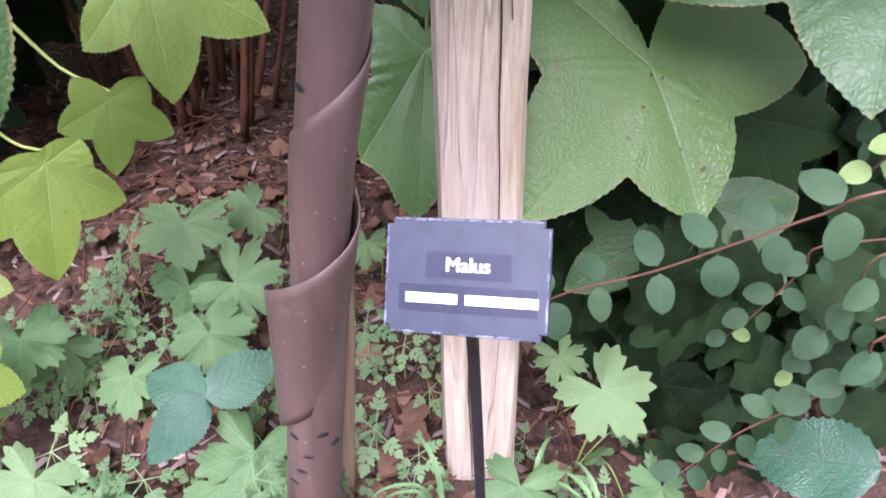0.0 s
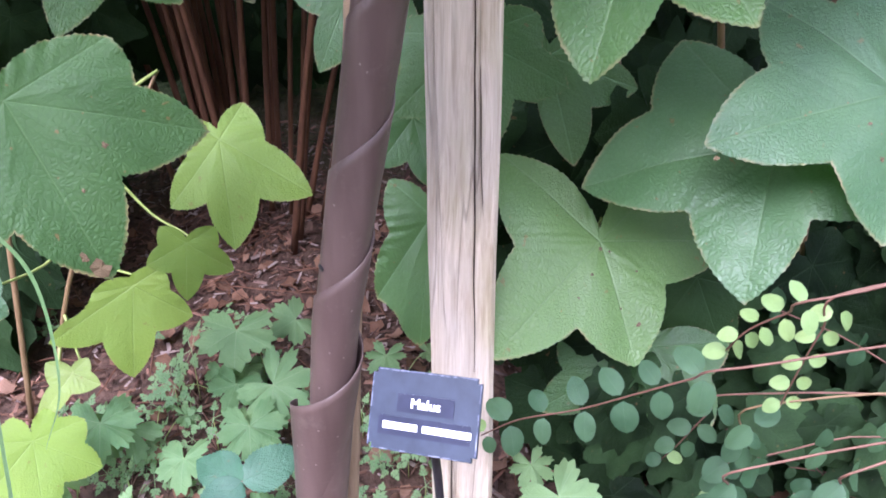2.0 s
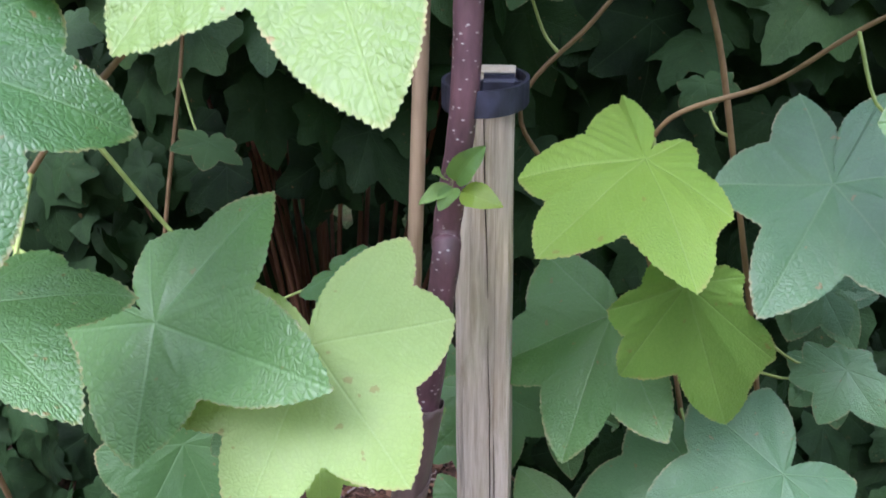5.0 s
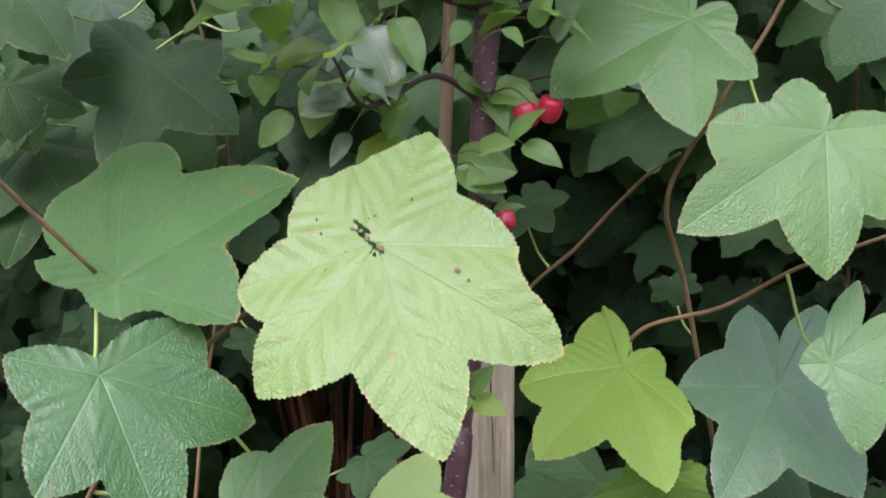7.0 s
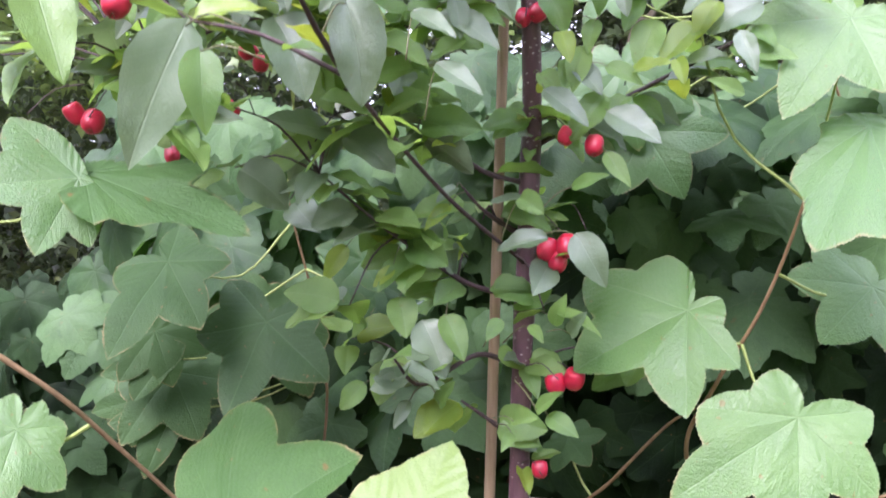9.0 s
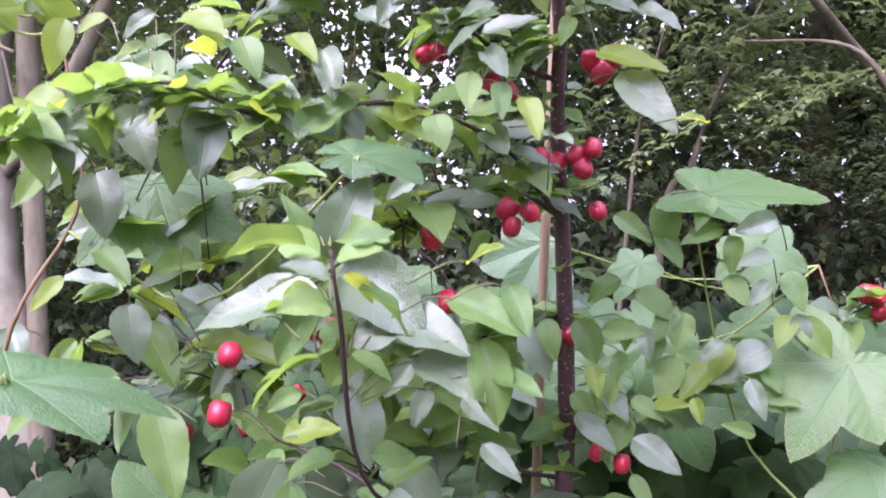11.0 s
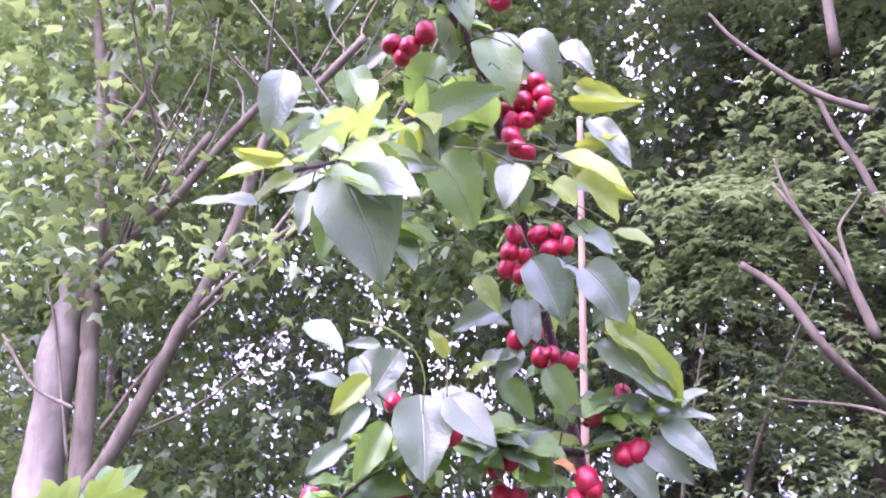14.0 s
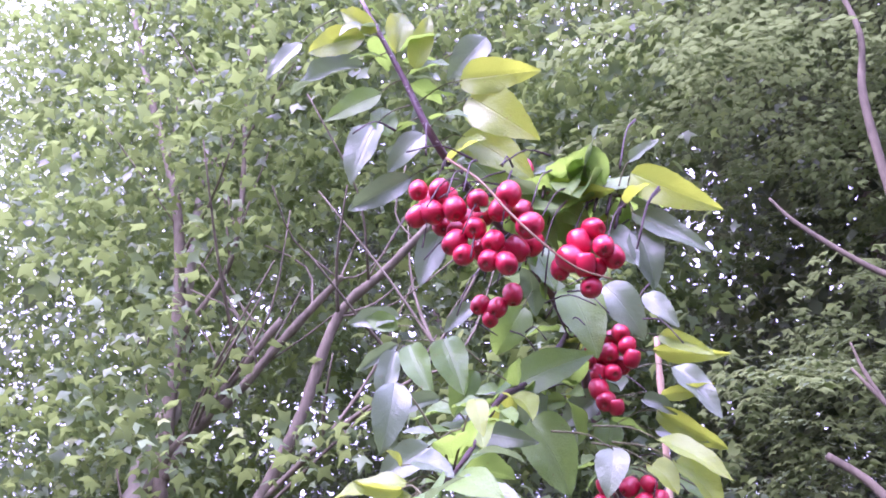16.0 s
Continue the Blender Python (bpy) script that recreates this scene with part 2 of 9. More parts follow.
def bark_material(name, dark, light, scale=(60, 60, 9), rough=0.75, bump=0.6, spec=0.3, lenticels=0.0):
    n = Nodes(name)
    c = n.coord()
    grain = n.noise(n.scaled(c, scale), 1.0, 5.0, 0.6)
    blot = n.noise(c, 9.0, 3.0)
    col = n.mix(n.ramp(n.math("ADD", n.math("MULTIPLY", grain, 0.7), n.math("MULTIPLY", blot, 0.4)), 0.3, 0.8), dark, light)
    h = grain
    if lenticels:
        spot = n.math("SUBTRACT", 1.0, n.ramp(n.voronoi(n.scaled(c, (90, 90, 160)), 1.0), 0.12, 0.22))
        col = n.mix(n.math("MULTIPLY", spot, lenticels), col, (0.42, 0.38, 0.36))
        h = n.math("ADD", h, n.math("MULTIPLY", spot, 0.6))
    return n.done(col, rough, n.bump(h, bump, 0.003), spec)


TRUNK = bark_material("young_apple_bark", (0.045, 0.022, 0.027), (0.15, 0.072, 0.085), (70, 70, 25), 0.45, 0.5, 0.5, 0.8)
TWIG = bark_material("dark_twig_bark", (0.025, 0.016, 0.018), (0.085, 0.055, 0.05), (200, 200, 60), 0.6)
CANE = bark_material("reddish_cane_bark", (0.11, 0.070, 0.034), (0.26, 0.170, 0.085), (90, 90, 14), 0.6)
OLD_CANE = bark_material("brown_cane_bark", (0.045, 0.02, 0.012), (0.16, 0.07, 0.036), (90, 90, 10), 0.75)
PETIOLE = bark_material("green_leaf_stalk", (0.16, 0.22, 0.05), (0.30, 0.36, 0.11), (120, 120, 20), 0.5, 0.2)
APPLE_STALK = bark_material("apple_leaf_stalk", (0.07, 0.075, 0.03), (0.17, 0.17, 0.075), (150, 150, 25), 0.5, 0.2)
RED_STEM = bark_material("pinkish_stem", (0.10, 0.050, 0.034), (0.21, 0.11, 0.075), (150, 150, 25), 0.55, 0.3)
PALE_BARK = bark_material("pale_smooth_bark", (0.150, 0.136, 0.095), (0.43, 0.395, 0.30), (10, 10, 4), 0.85, 0.7)
BROWN_BARK = bark_material("brown_branch_bark", (0.050, 0.043, 0.027), (0.17, 0.145, 0.095), (30, 30, 6), 0.85, 0.6)
TAN_BARK = bark_material("tan_limb_bark", (0.088, 0.077, 0.050), (0.26, 0.228, 0.155), (22, 22, 5), 0.85, 0.5)
BAMBOO = bark_material("bamboo_cane_skin", (0.22, 0.145, 0.085), (0.40, 0.29, 0.19), (160, 160, 7), 0.5, 0.25)


def post_material():
    """Weathered sawn softwood: grey-tan grain along the post, dark season checks, greenish algae."""
    n = Nodes("weathered_softwood")
    c = n.coord()
    w = n.noise(n.scaled(c, (14, 14, 2.2)), 1.0, 3.0)
    warped = n.t.nodes.new("ShaderNodeVectorMath")
    warped.operation = "ADD"
    n.put(warped.inputs[0], n.scaled(c, (150, 150, 5.5)))
    k = n.t.nodes.new("ShaderNodeCombineXYZ")
    n.put(k.inputs[0], n.math("MULTIPLY", w, 6.0)), n.put(k.inputs[1], n.math("MULTIPLY", w, 6.0))
    n.put(warped.inputs[1], k.outputs[0])
    grain = n.noise(warped.outputs[0], 1.0, 5.0, 0.65)
    fibre = n.noise(n.scaled(c, (520, 520, 14)), 1.0, 3.0, 0.6)
    blot = n.noise(n.scaled(c, (16, 16, 5)), 1.0, 4.0)
    col = n.mix(n.ramp(grain, 0.3, 0.72), (0.30, 0.235, 0.155), (0.66, 0.57, 0.44))
    col = n.mix(n.ramp(blot, 0.42, 0.75), col, (0.45, 0.40, 0.335))
    col = n.mix(n.math("MULTIPLY", n.ramp(fibre, 0.55, 0.75), 0.4), col, (0.17, 0.125, 0.09))
    alg = n.ramp(n.noise(n.scaled(c, (22, 22, 7)), 1.0, 4.0), 0.55, 0.78)
    col = n.mix(n.math("MULTIPLY", alg, 0.3), col, (0.33, 0.34, 0.15))
    crack = n.math("SUBTRACT", 1.0, n.ramp(n.math("ABSOLUTE", n.math("SUBTRACT", n.noise(n.scaled(c, (34, 34, 1.1)), 1.0, 2.0), 0.5)), 0.003, 0.012))
    crack = n.math("MULTIPLY", crack, n.ramp(n.noise(n.scaled(c, (9, 9, 3.0)), 1.0, 1.0), 0.5, 0.56))
    col = n.mix(n.math("MULTIPLY", crack, 0.35), col, (0.05, 0.035, 0.025))
    h = n.math("SUBTRACT", n.math("ADD", n.math("MULTIPLY", grain, 0.6), n.math("MULTIPLY", fibre, 0.4)), n.math("MULTIPLY", crack, 0.6))
    return n.done(col, 0.82, n.bump(h, 0.55, 0.003), 0.25)


POST = post_material()


def guard_material():
    n = Nodes("brown_plastic_guard")
    c = n.coord()
    st = n.noise(n.scaled(c, (40, 40, 6)), 1.0, 4.0)
    line = n.noise(n.scaled(c, (60, 60, 300)), 1.0, 2.0)
    dirt = n.ramp(n.noise(c, 38.0, 4.0, 0.65), 0.6, 0.8)
    col = n.mix(n.ramp(st, 0.3, 0.75), (0.070, 0.044, 0.037), (0.125, 0.084, 0.071))
    col = n.mix(n.math("MULTIPLY", dirt, 0.35), col, (0.23, 0.18, 0.15))
    speck = n.math("SUBTRACT", 1.0, n.ramp(n.voronoi(c, 70.0), 0.05, 0.09))
    col = n.mix(n.math("MULTIPLY", speck, 0.5), col, (0.38, 0.33, 0.3))
    ro = n.math("ADD", 0.36, n.math("MULTIPLY", st, 0.2))
    return n.done(col, ro, n.bump(n.math("ADD", st, n.math("MULTIPLY", line, 0.4)), 0.18, 0.002), 0.5)


GUARD = guard_material()


def simple(name, a, b, scale, rough, bump=0.2, spec=0.4, metal=0.0):
    n = Nodes(name)
    c = n.coord()
    f = n.noise(c, scale, 4.0)
    m = n.done(n.mix(n.ramp(f, 0.35, 0.7), a, b), rough, n.bump(n.noise(c, scale * 4, 3.0), bump, 0.001), spec)
    n.bsdf.inputs["Metallic"].default_value = metal
    return m


PLATE = simple("dark_blue_plate", (0.020, 0.028, 0.046), (0.034, 0.045, 0.070), 45.0, 0.42, 0.15, 0.5)
PLATE_EDGE = simple("scuffed_plate_edge", (0.06, 0.07, 0.11), (0.26, 0.27, 0.32), 160.0, 0.6, 0.3)
TAPE = simple("dark_label_tape", (0.016, 0.019, 0.04), (0.024, 0.027, 0.052), 60.0, 0.3, 0.1, 0.5)
LETTER = simple("white_lettering", (0.78, 0.78, 0.8), (0.88, 0.88, 0.9), 80.0, 0.5, 0.05)
CHECK = simple("dark_wood_crack", (0.02, 0.014, 0.01), (0.05, 0.035, 0.025), 60.0, 0.9, 0.3, 0.1)
GRASS = bark_material("grass_blade", (0.06, 0.13, 0.05), (0.15, 0.26, 0.10), (400, 400, 20), 0.5, 0.2)
ROD = simple("black_label_rod", (0.012, 0.012, 0.015), (0.025, 0.025, 0.03), 60.0, 0.4, 0.2)
RUBBER = simple("black_rubber_tie", (0.014, 0.014, 0.022), (0.035, 0.035, 0.06), 50.0, 0.5, 0.3)


def apple_material():
    n = Nodes("red_crab_apple_skin")
    c = n.coord()
    r = n.rand()
    vec = n.t.nodes.new("ShaderNodeVectorMath")
    vec.operation = "ADD"
    n.put(vec.inputs[0], c)
    k = n.t.nodes.new("ShaderNodeCombineXYZ")
    n.put(k.inputs[0], n.math("MULTIPLY", r, 7.0)), n.put(k.inputs[1], n.math("MULTIPLY", r, 3.0))
    n.put(vec.inputs[1], k.outputs[0])
    blush = n.noise(vec.outputs[0], 1.4, 3.0)
    streak = n.noise(n.scaled(vec.outputs[0], (9, 9, 1.2)), 1.0, 3.0)
    col = n.mix(n.ramp(n.math("ADD", blush, n.math("MULTIPLY", r, 0.25)), 0.3, 0.85), (0.22, 0.004, 0.020), (0.56, 0.018, 0.050))
    col = n.mix(n.math("MULTIPLY", n.ramp(streak, 0.5, 0.8), 0.22), col, (0.66, 0.06, 0.06))
    dot = n.math("SUBTRACT", 1.0, n.ramp(n.voronoi(c, 15.0), 0.06, 0.12))
    col = n.mix(n.math("MULTIPLY", dot, 0.35), col, (0.8, 0.35, 0.25))
    return n.done(col, n.math("ADD", 0.24, n.math("MULTIPLY", blush, 0.16)), None, 0.55)


APPLE = apple_material()
CALYX = simple("dry_apple_calyx", (0.10, 0.05, 0.03), (0.22, 0.12, 0.07), 200.0, 0.8)
DRY_LEAF = leaf_material("dry_brown_leaf", (0.12, 0.058, 0.035), (0.32, 0.19, 0.13), (0.3, 0.16, 0.08), (0.2, 0.09, 0.03), rough=0.7, spec=0.2, spots=0.3, per_island=True)

DRY_SKIN = simple("dry_leaf_skin", (0.035, 0.022, 0.012), (0.22, 0.16, 0.085), 900.0, 0.8, 0.3, 0.2)


def ground_material():
    n = Nodes("bark_mulch_soil")
    c = n.coord()
    a, b, d = n.noise(c, 55.0, 6.0, 0.7), n.noise(c, 7.0, 4.0), n.voronoi(n.scaled(c, (60, 26, 40)), 1.0)
    col = n.mix(n.ramp(a, 0.3, 0.72), (0.022, 0.014, 0.010), (0.145, 0.085, 0.060))
    col = n.mix(n.math("MULTIPLY", n.ramp(b, 0.45, 0.7), 0.5), col, (0.10, 0.06, 0.045))
    # beyond the mulched bed the ground is rough grass and leaf litter
    away = n.t.nodes.new("ShaderNodeVectorMath")
    away.operation = "LENGTH"
    n.put(away.inputs[0], c)
    edge = n.ramp(n.math("ADD", away.outputs["Value"], n.math("MULTIPLY", n.noise(c, 1.3, 4.0), 1.6)), 2.6, 3.5)
    turf = n.mix(n.ramp(n.noise(c, 24.0, 5.0, 0.7), 0.35, 0.7), (0.022, 0.035, 0.014), (0.085, 0.12, 0.045))
    turf = n.mix(n.ramp(n.noise(c, 2.1, 5.0, 0.65), 0.5, 0.68), turf, (0.10, 0.07, 0.045))
    col = n.mix(edge, col, turf)
    return n.done(col, 0.9, n.bump(n.math("ADD", a, d), 0.8, 0.012), 0.2)


GROUND = ground_material()


def chip_material():
    n = Nodes("bark_chips")
    c, i = n.coord(), n.island()
    a = n.noise(c, 90.0, 4.0)
    col = n.mix(n.math("POWER", i, 1.3), (0.030, 0.014, 0.010), (0.28, 0.15, 0.105))
    col = n.mix(n.ramp(n.math("FRACT", n.math("MULTIPLY", i, 17.0)), 0.72, 0.85), col, (0.36, 0.28, 0.25))
    return n.done(n.mix(n.math("MULTIPLY", a, 0.5), col, (0.03, 0.015, 0.01)), 0.85, n.bump(a, 0.6, 0.003), 0.25)


CHIPS = chip_material()


def far_leaf_material(name, dark, light, thin, thin_part=0.35):
    n = Nodes(name)
    i, p = n.island(), n.noise(n.coord(), 0.9, 3.0)
    f = n.ramp(n.math("ADD", n.math("MULTIPLY", i, 0.75), n.math("MULTIPLY", p, 0.75)), 0.3, 1.1)
    sere = n.math("MULTIPLY", n.ramp(n.math("FRACT", n.math("MULTIPLY", i, 23.0)), 0.80, 0.90), 0.75)
    col = n.mix(sere, n.mix(f, dark, light), (light[0] * 1.25, light[1] * 1.12, light[2] * 0.55))
    return n.done(col, 0.42, None, 0.5, thin, thin_part)


FAR_LIGHT = far_leaf_material("light_woodland_leaf", (0.017, 0.042, 0.016), (0.225, 0.325, 0.145), (0.30, 0.42, 0.11), 0.40)
FAR_MID = far_leaf_material("woodland_leaf", (0.018, 0.032, 0.018), (0.135, 0.180, 0.092), (0.20, 0.25, 0.10), 0.34)
# leaf of the low bushes, darkened so that its colour holds their shade
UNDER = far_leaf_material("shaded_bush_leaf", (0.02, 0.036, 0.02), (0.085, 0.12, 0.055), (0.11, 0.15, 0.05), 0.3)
FAR_DARK = far_leaf_material("dark_feathery_foliage", (0.012, 0.022, 0.014), (0.185, 0.262, 0.120), (0.25, 0.34, 0.115), 0.38)


# ---------------------------------------------------------------- building words
rng = random.Random(7)


def tag_part(ob, label=""):
    if label:
        ob["label"] = label
    return ob


def part(name, data, material, parent, label="", m=None):
    """Links a bmesh or a mesh as one part under a thing; m is its pose in the world."""
    if isinstance(data, bmesh.types.BMesh):
        me = bpy.data.meshes.new(name)
        data.to_mesh(me)
        data.free()
        data = me
    if material is not None and not data.materials:
        data.materials.append(material)
    ob = new(name, data)
    if parent is not None:
        ob.parent = parent
        origin = Matrix.Identity(4)
        p = parent
        while p is not None:
            origin = p.matrix_basis @ origin
            p = p.parent
        ob.matrix_basis = origin.inverted() @ (m if m is not None else Matrix.Identity(4))
    elif m is not None:
        ob.matrix_basis = m
    return tag_part(ob, label)


def thing(name, at, label, category, group="", kind=""):
    ob = new(name)
    ob.empty_display_size = 0.05
    ob.matrix_basis = Matrix.Translation(at)
    return tagged(ob, label, category, group, kind)


def from_arrays(name, verts, faces, uv=None, smooth_faces=True):
    me = bpy.data.meshes.new(name)
    me.from_pydata([tuple(v) for v in verts], [], [tuple(f) for f in faces])
    if uv is not None:
        layer = me.uv_layers.new(name="UVMap")
        idx = np.empty(len(me.loops), dtype=np.int32)
        me.loops.foreach_get("vertex_index", idx)
        layer.data.foreach_set("uv", np.asarray(uv, dtype=np.float32)[idx].ravel())
    if smooth_faces:
        me.polygons.foreach_set("use_smooth", [True] * len(me.polygons))
    me.update()
    return me


def spline(points, n):
    """Catmull-Rom through the points, n steps a stretch."""
    p = [np.array(q, float) for q in points]
    p = [2 * p[0] - p[1]] + p + [2 * p[-1] - p[-2]]
    out = []
    for i in range(1, len(p) - 2):
        for k in range(n):
            t = k / n
            out.append(0.5 * (2 * p[i] + (p[i + 1] - p[i - 1]) * t + (2 * p[i - 1] - 5 * p[i] + 4 * p[i + 1] - p[i + 2]) * t * t
                              + (3 * p[i] - p[i - 1] - 3 * p[i + 1] + p[i + 2]) * t ** 3))
    out.append(p[-2])
    return out


def tube_arrays(points, radii, sides=8, knots=0.0, seed=0):
    pts = np.array(points)
    n = len(pts)
    r = np.interp(np.linspace(0, 1, n), np.linspace(0, 1, len(radii)), radii)
    g = np.random.RandomState(seed)
    verts, faces = [], []
    tang = np.gradient(pts, axis=0)
    u = np.array([0.31, 0.95, 0.05])
    for i in range(n):
        t = tang[i] / (np.linalg.norm(tang[i]) + 1e-12)
        u = u - t * (u @ t)
        u /= np.linalg.norm(u) + 1e-12
        v = np.cross(t, u)
        k = 1 + knots * (g.rand() - 0.4)
        for s in range(sides):
            a = 2 * math.pi * s / sides
            verts.append(pts[i] + r[i] * k * (1 + knots * 0.3 * (g.rand() - 0.5)) * (math.cos(a) * u + math.sin(a) * v))
    for i in range(n - 1):
        for s in range(sides):
            q = (s + 1) % sides
            faces.append((i * sides + s, i * sides + q, (i + 1) * sides + q, (i + 1) * sides + s))
    faces.append(tuple(range(sides - 1, -1, -1)))
    faces.append(tuple((n - 1) * sides + s for s in range(sides)))
    return verts, faces


def tube(name, points, radii, material, parent, steps=6, sides=8, knots=0.0, label="", seed=0):
    v, f = tube_arrays(spline(points, steps), radii, sides, knots, seed)
    return part(name, from_arrays(name, v, f), material, parent, label)


def aim(base, tip, normal, w=1.0, thick=1.0):
    """The pose that lays a leaf from base to tip, facing normal; w is its width by its length."""
    b, t = Vector(base), Vector(tip)
    y = t - b
    size = y.length
    y.normalize()
    z = Vector(normal)
    z = (z - y * z.dot(y)).normalized()
    x = y.cross(z)
    rot = Matrix((x, y, z)).transposed().to_4x4()
    return Matrix.Translation(b) @ rot @ Matrix.Diagonal((size * w, size, size * thick, 1))


# ---------------------------------------------------------------- leaf shapes
def palm_outline(left, right, n, teeth, g, closed=False):
    """The rim of a palmately lobed leaf: lobes by degrees from the midrib and by length, the midrib's lobe being 1 long.
    Gives the rim's points, in order from the notch at the stalk round to it again, and the ribs' angles."""
    lobes = [(-radians(a), r) for a, r in reversed(right)] + [(0.0, 1.0)] + [(radians(a), r) for a, r in left]
    mid = len(right)
    back = 0.5 * (lobes[-1][0] + lobes[0][0] + 2 * math.pi)
    flat = lambda a, r: np.array((r * math.sin(a), r * math.cos(a)))
    notch = flat(back, 0.46 if closed else 0.10)

    def flank(tip, low, bulge, rise):
        """From a lobe's tip down to the bay beside it, bowed outwards."""
        along = tip / (np.linalg.norm(tip) + 1e-9)
        out = low - along * (low @ along)
        edge = low - tip
        across = np.array((-edge[1], edge[0]))
        if across @ out < 0:
            across = -across
        control = (tip + low) / 2 + across * bulge
        pts = [(1 - u) ** 2 * tip + 2 * u * (1 - u) * control + u * u * low for u in np.linspace(0, 1, 24)]
        return pts if rise else pts[::-1]

    def bay(i):
        (a0, r0), (a1, r1) = lobes[i], lobes[i + 1]
        gap = a1 - a0
        k = 0.97 if gap < 0.55 else 0.73 if i in (mid - 1, mid) else 0.84
        return flat(a0 + gap * r1 / (r0 + r1) * 0.94 + gap * 0.03, k * 0.5 * (r0 + r1) * max(0.45, math.cos(gap / 2)))

    hip = 0.04 if closed else 0.32
    path = flank(flat(*lobes[0]), notch, hip, False)
    for i in range(len(lobes) - 1):
        s = bay(i)
        bow = 0.20 if i in (mid - 1, mid) else 0.22
        path += flank(flat(*lobes[i]), s, bow, True)[1:] + flank(flat(*lobes[i + 1]), s, bow, False)[1:]
    path += flank(flat(*lobes[-1]), notch, hip, True)[1:]
    path = np.array(path)
    run = np.concatenate([[0], np.cumsum(np.linalg.norm(np.diff(path, axis=0), axis=1))])
    u = np.linspace(0, run[-1], n)
    rim = np.stack([np.interp(u, run, path[:, 0]), np.interp(u, run, path[:, 1])], 1)
    norm = np.gradient(rim, axis=0)
    norm = np.stack([norm[:, 1], -norm[:, 0]], 1) / (np.linalg.norm(norm, axis=1)[:, None] + 1e-9)
    saw = np.array([(1 if i % 2 else -1) * g.uniform(0.5, 1.2) for i in range(n)])
    wave = np.sin(u / run[-1] * 2 * math.pi * 61) * 0.5
    return rim, rim + norm * ((saw + wave) * teeth)[:, None], lobes, mid


def palm_mesh(name, seed, left, right, n=221, rings=10, droop=0.2, teeth=0.007, fold=0.10, eaten=False):
    """A lobed leaf: ribs sunk between bulging panels, drooping lobes, a toothed rim, in the plane z = 0."""
    g = random.Random(seed)
    rim, toothed, lobes, mid = palm_outline(left, right, n, teeth, g, eaten)
    ph = [g.uniform(0, 6.28) for _ in range(7)]
    ribs = np.array([a for a, r in lobes])
    steps = {0: 0.0, 1: 0.95, 2: 2.0, 3: 2.7, 4: 3.0}
    canon = np.array([math.copysign(steps[min(4, abs(i - mid))], i - mid) for i in range(len(lobes))])
    ring = np.linspace(1.0 / rings, 1.0, rings) ** 0.9
    verts, uv, faces = [(0.0, 0.0, 0.0)], [(0.0, 0.0)], []
    for f in ring:
        for i in range(n):
            x, y = toothed[i] if f == ring[-1] else rim[i] * f
            rr = math.hypot(x, y)
            a = math.atan2(x, y)
            if a < ribs[0] - 1.2:
                a += 2 * math.pi
            if a > ribs[-1] + 1.2:
                a -= 2 * math.pi
            d = np.abs(ribs - a)
            k = int(d.argmin())
            near = d[k]
            c = float(np.interp(a, ribs, canon)) if ribs[0] <= a <= ribs[-1] else canon[k] + (a - ribs[k])
            s, p = rr * math.cos(near), rr * math.sin(min(near, 1.5))
            pleat = abs(((s - 0.9 * p) * 9.0) % 1.0 - 0.5)
            z = fold * (math.sqrt(p * p + 0.0016) - 0.04) * (1 - 0.55 * min(1.0, p / 0.4)) - droop * rr * rr * (0.8 + 0.2 * math.cos(a))
            z += 0.018 * rr * rr * math.sin(2.5 * a + ph[0]) + 0.014 * (0.5 - pleat) * min(1.0, p / 0.08) - 0.10 * max(0.0, rr - 0.55) ** 2
            z += 0.008 * f * f * rr * math.sin(9 * a + ph[3]) + 0.014 * math.sin(7 * x + ph[4]) * math.sin(6 * y + ph[5])
            z += 0.004 * f ** 8 * math.sin(23 * a + ph[6])
            verts.append((x, y, z))
            uv.append((rr * math.sin(c), rr * math.cos(c)))
    for i in range(n if eaten else n - 1):
        q = (i + 1) % n
        faces.append((0, 1 + q, 1 + i))
        for k in range(rings - 1):
            faces.append((1 + k * n + i, 1 + k * n + q, 1 + (k + 1) * n + q, 1 + (k + 1) * n + i))
    if eaten:
        # holes gnawed through the blade beside the stalk and along one rib
        holes = [(0.06 - 0.012 * q, -0.15 + 0.035 * q, 0.011 + 0.006 * (q % 3)) for q in range(6)]
        holes += [(g.uniform(-0.3, 0.25), g.uniform(-0.25, 0.15), g.uniform(0.003, 0.007)) for _ in range(8)]
        keep = []
        for f in faces:
            cx, cy = np.mean([verts[i][:2] for i in f], axis=0)
            if not any((cx - x) ** 2 + (cy - y) ** 2 < (s * (1 + 0.5 * math.sin(160 * cx + 91 * cy))) ** 2 for x, y, s in holes):
                keep.append(f)
        faces = keep
    me = from_arrays(name, verts, faces, uv)
    me.attributes.new("rim", "FLOAT", "POINT").data.foreach_set("value", np.concatenate([[0.0], np.repeat(ring, n)]).astype(np.float32))
    return me


def usual_lobes(g):
    """The lobes of an ordinary leaf of the shrub, a little different each time."""
    side = lambda: ((g.uniform(46, 58), g.uniform(0.82, 1.0)), (g.uniform(98, 114), g.uniform(0.58, 0.72)), (g.uniform(146, 158), g.uniform(0.36, 0.46)))
    return side(), side()


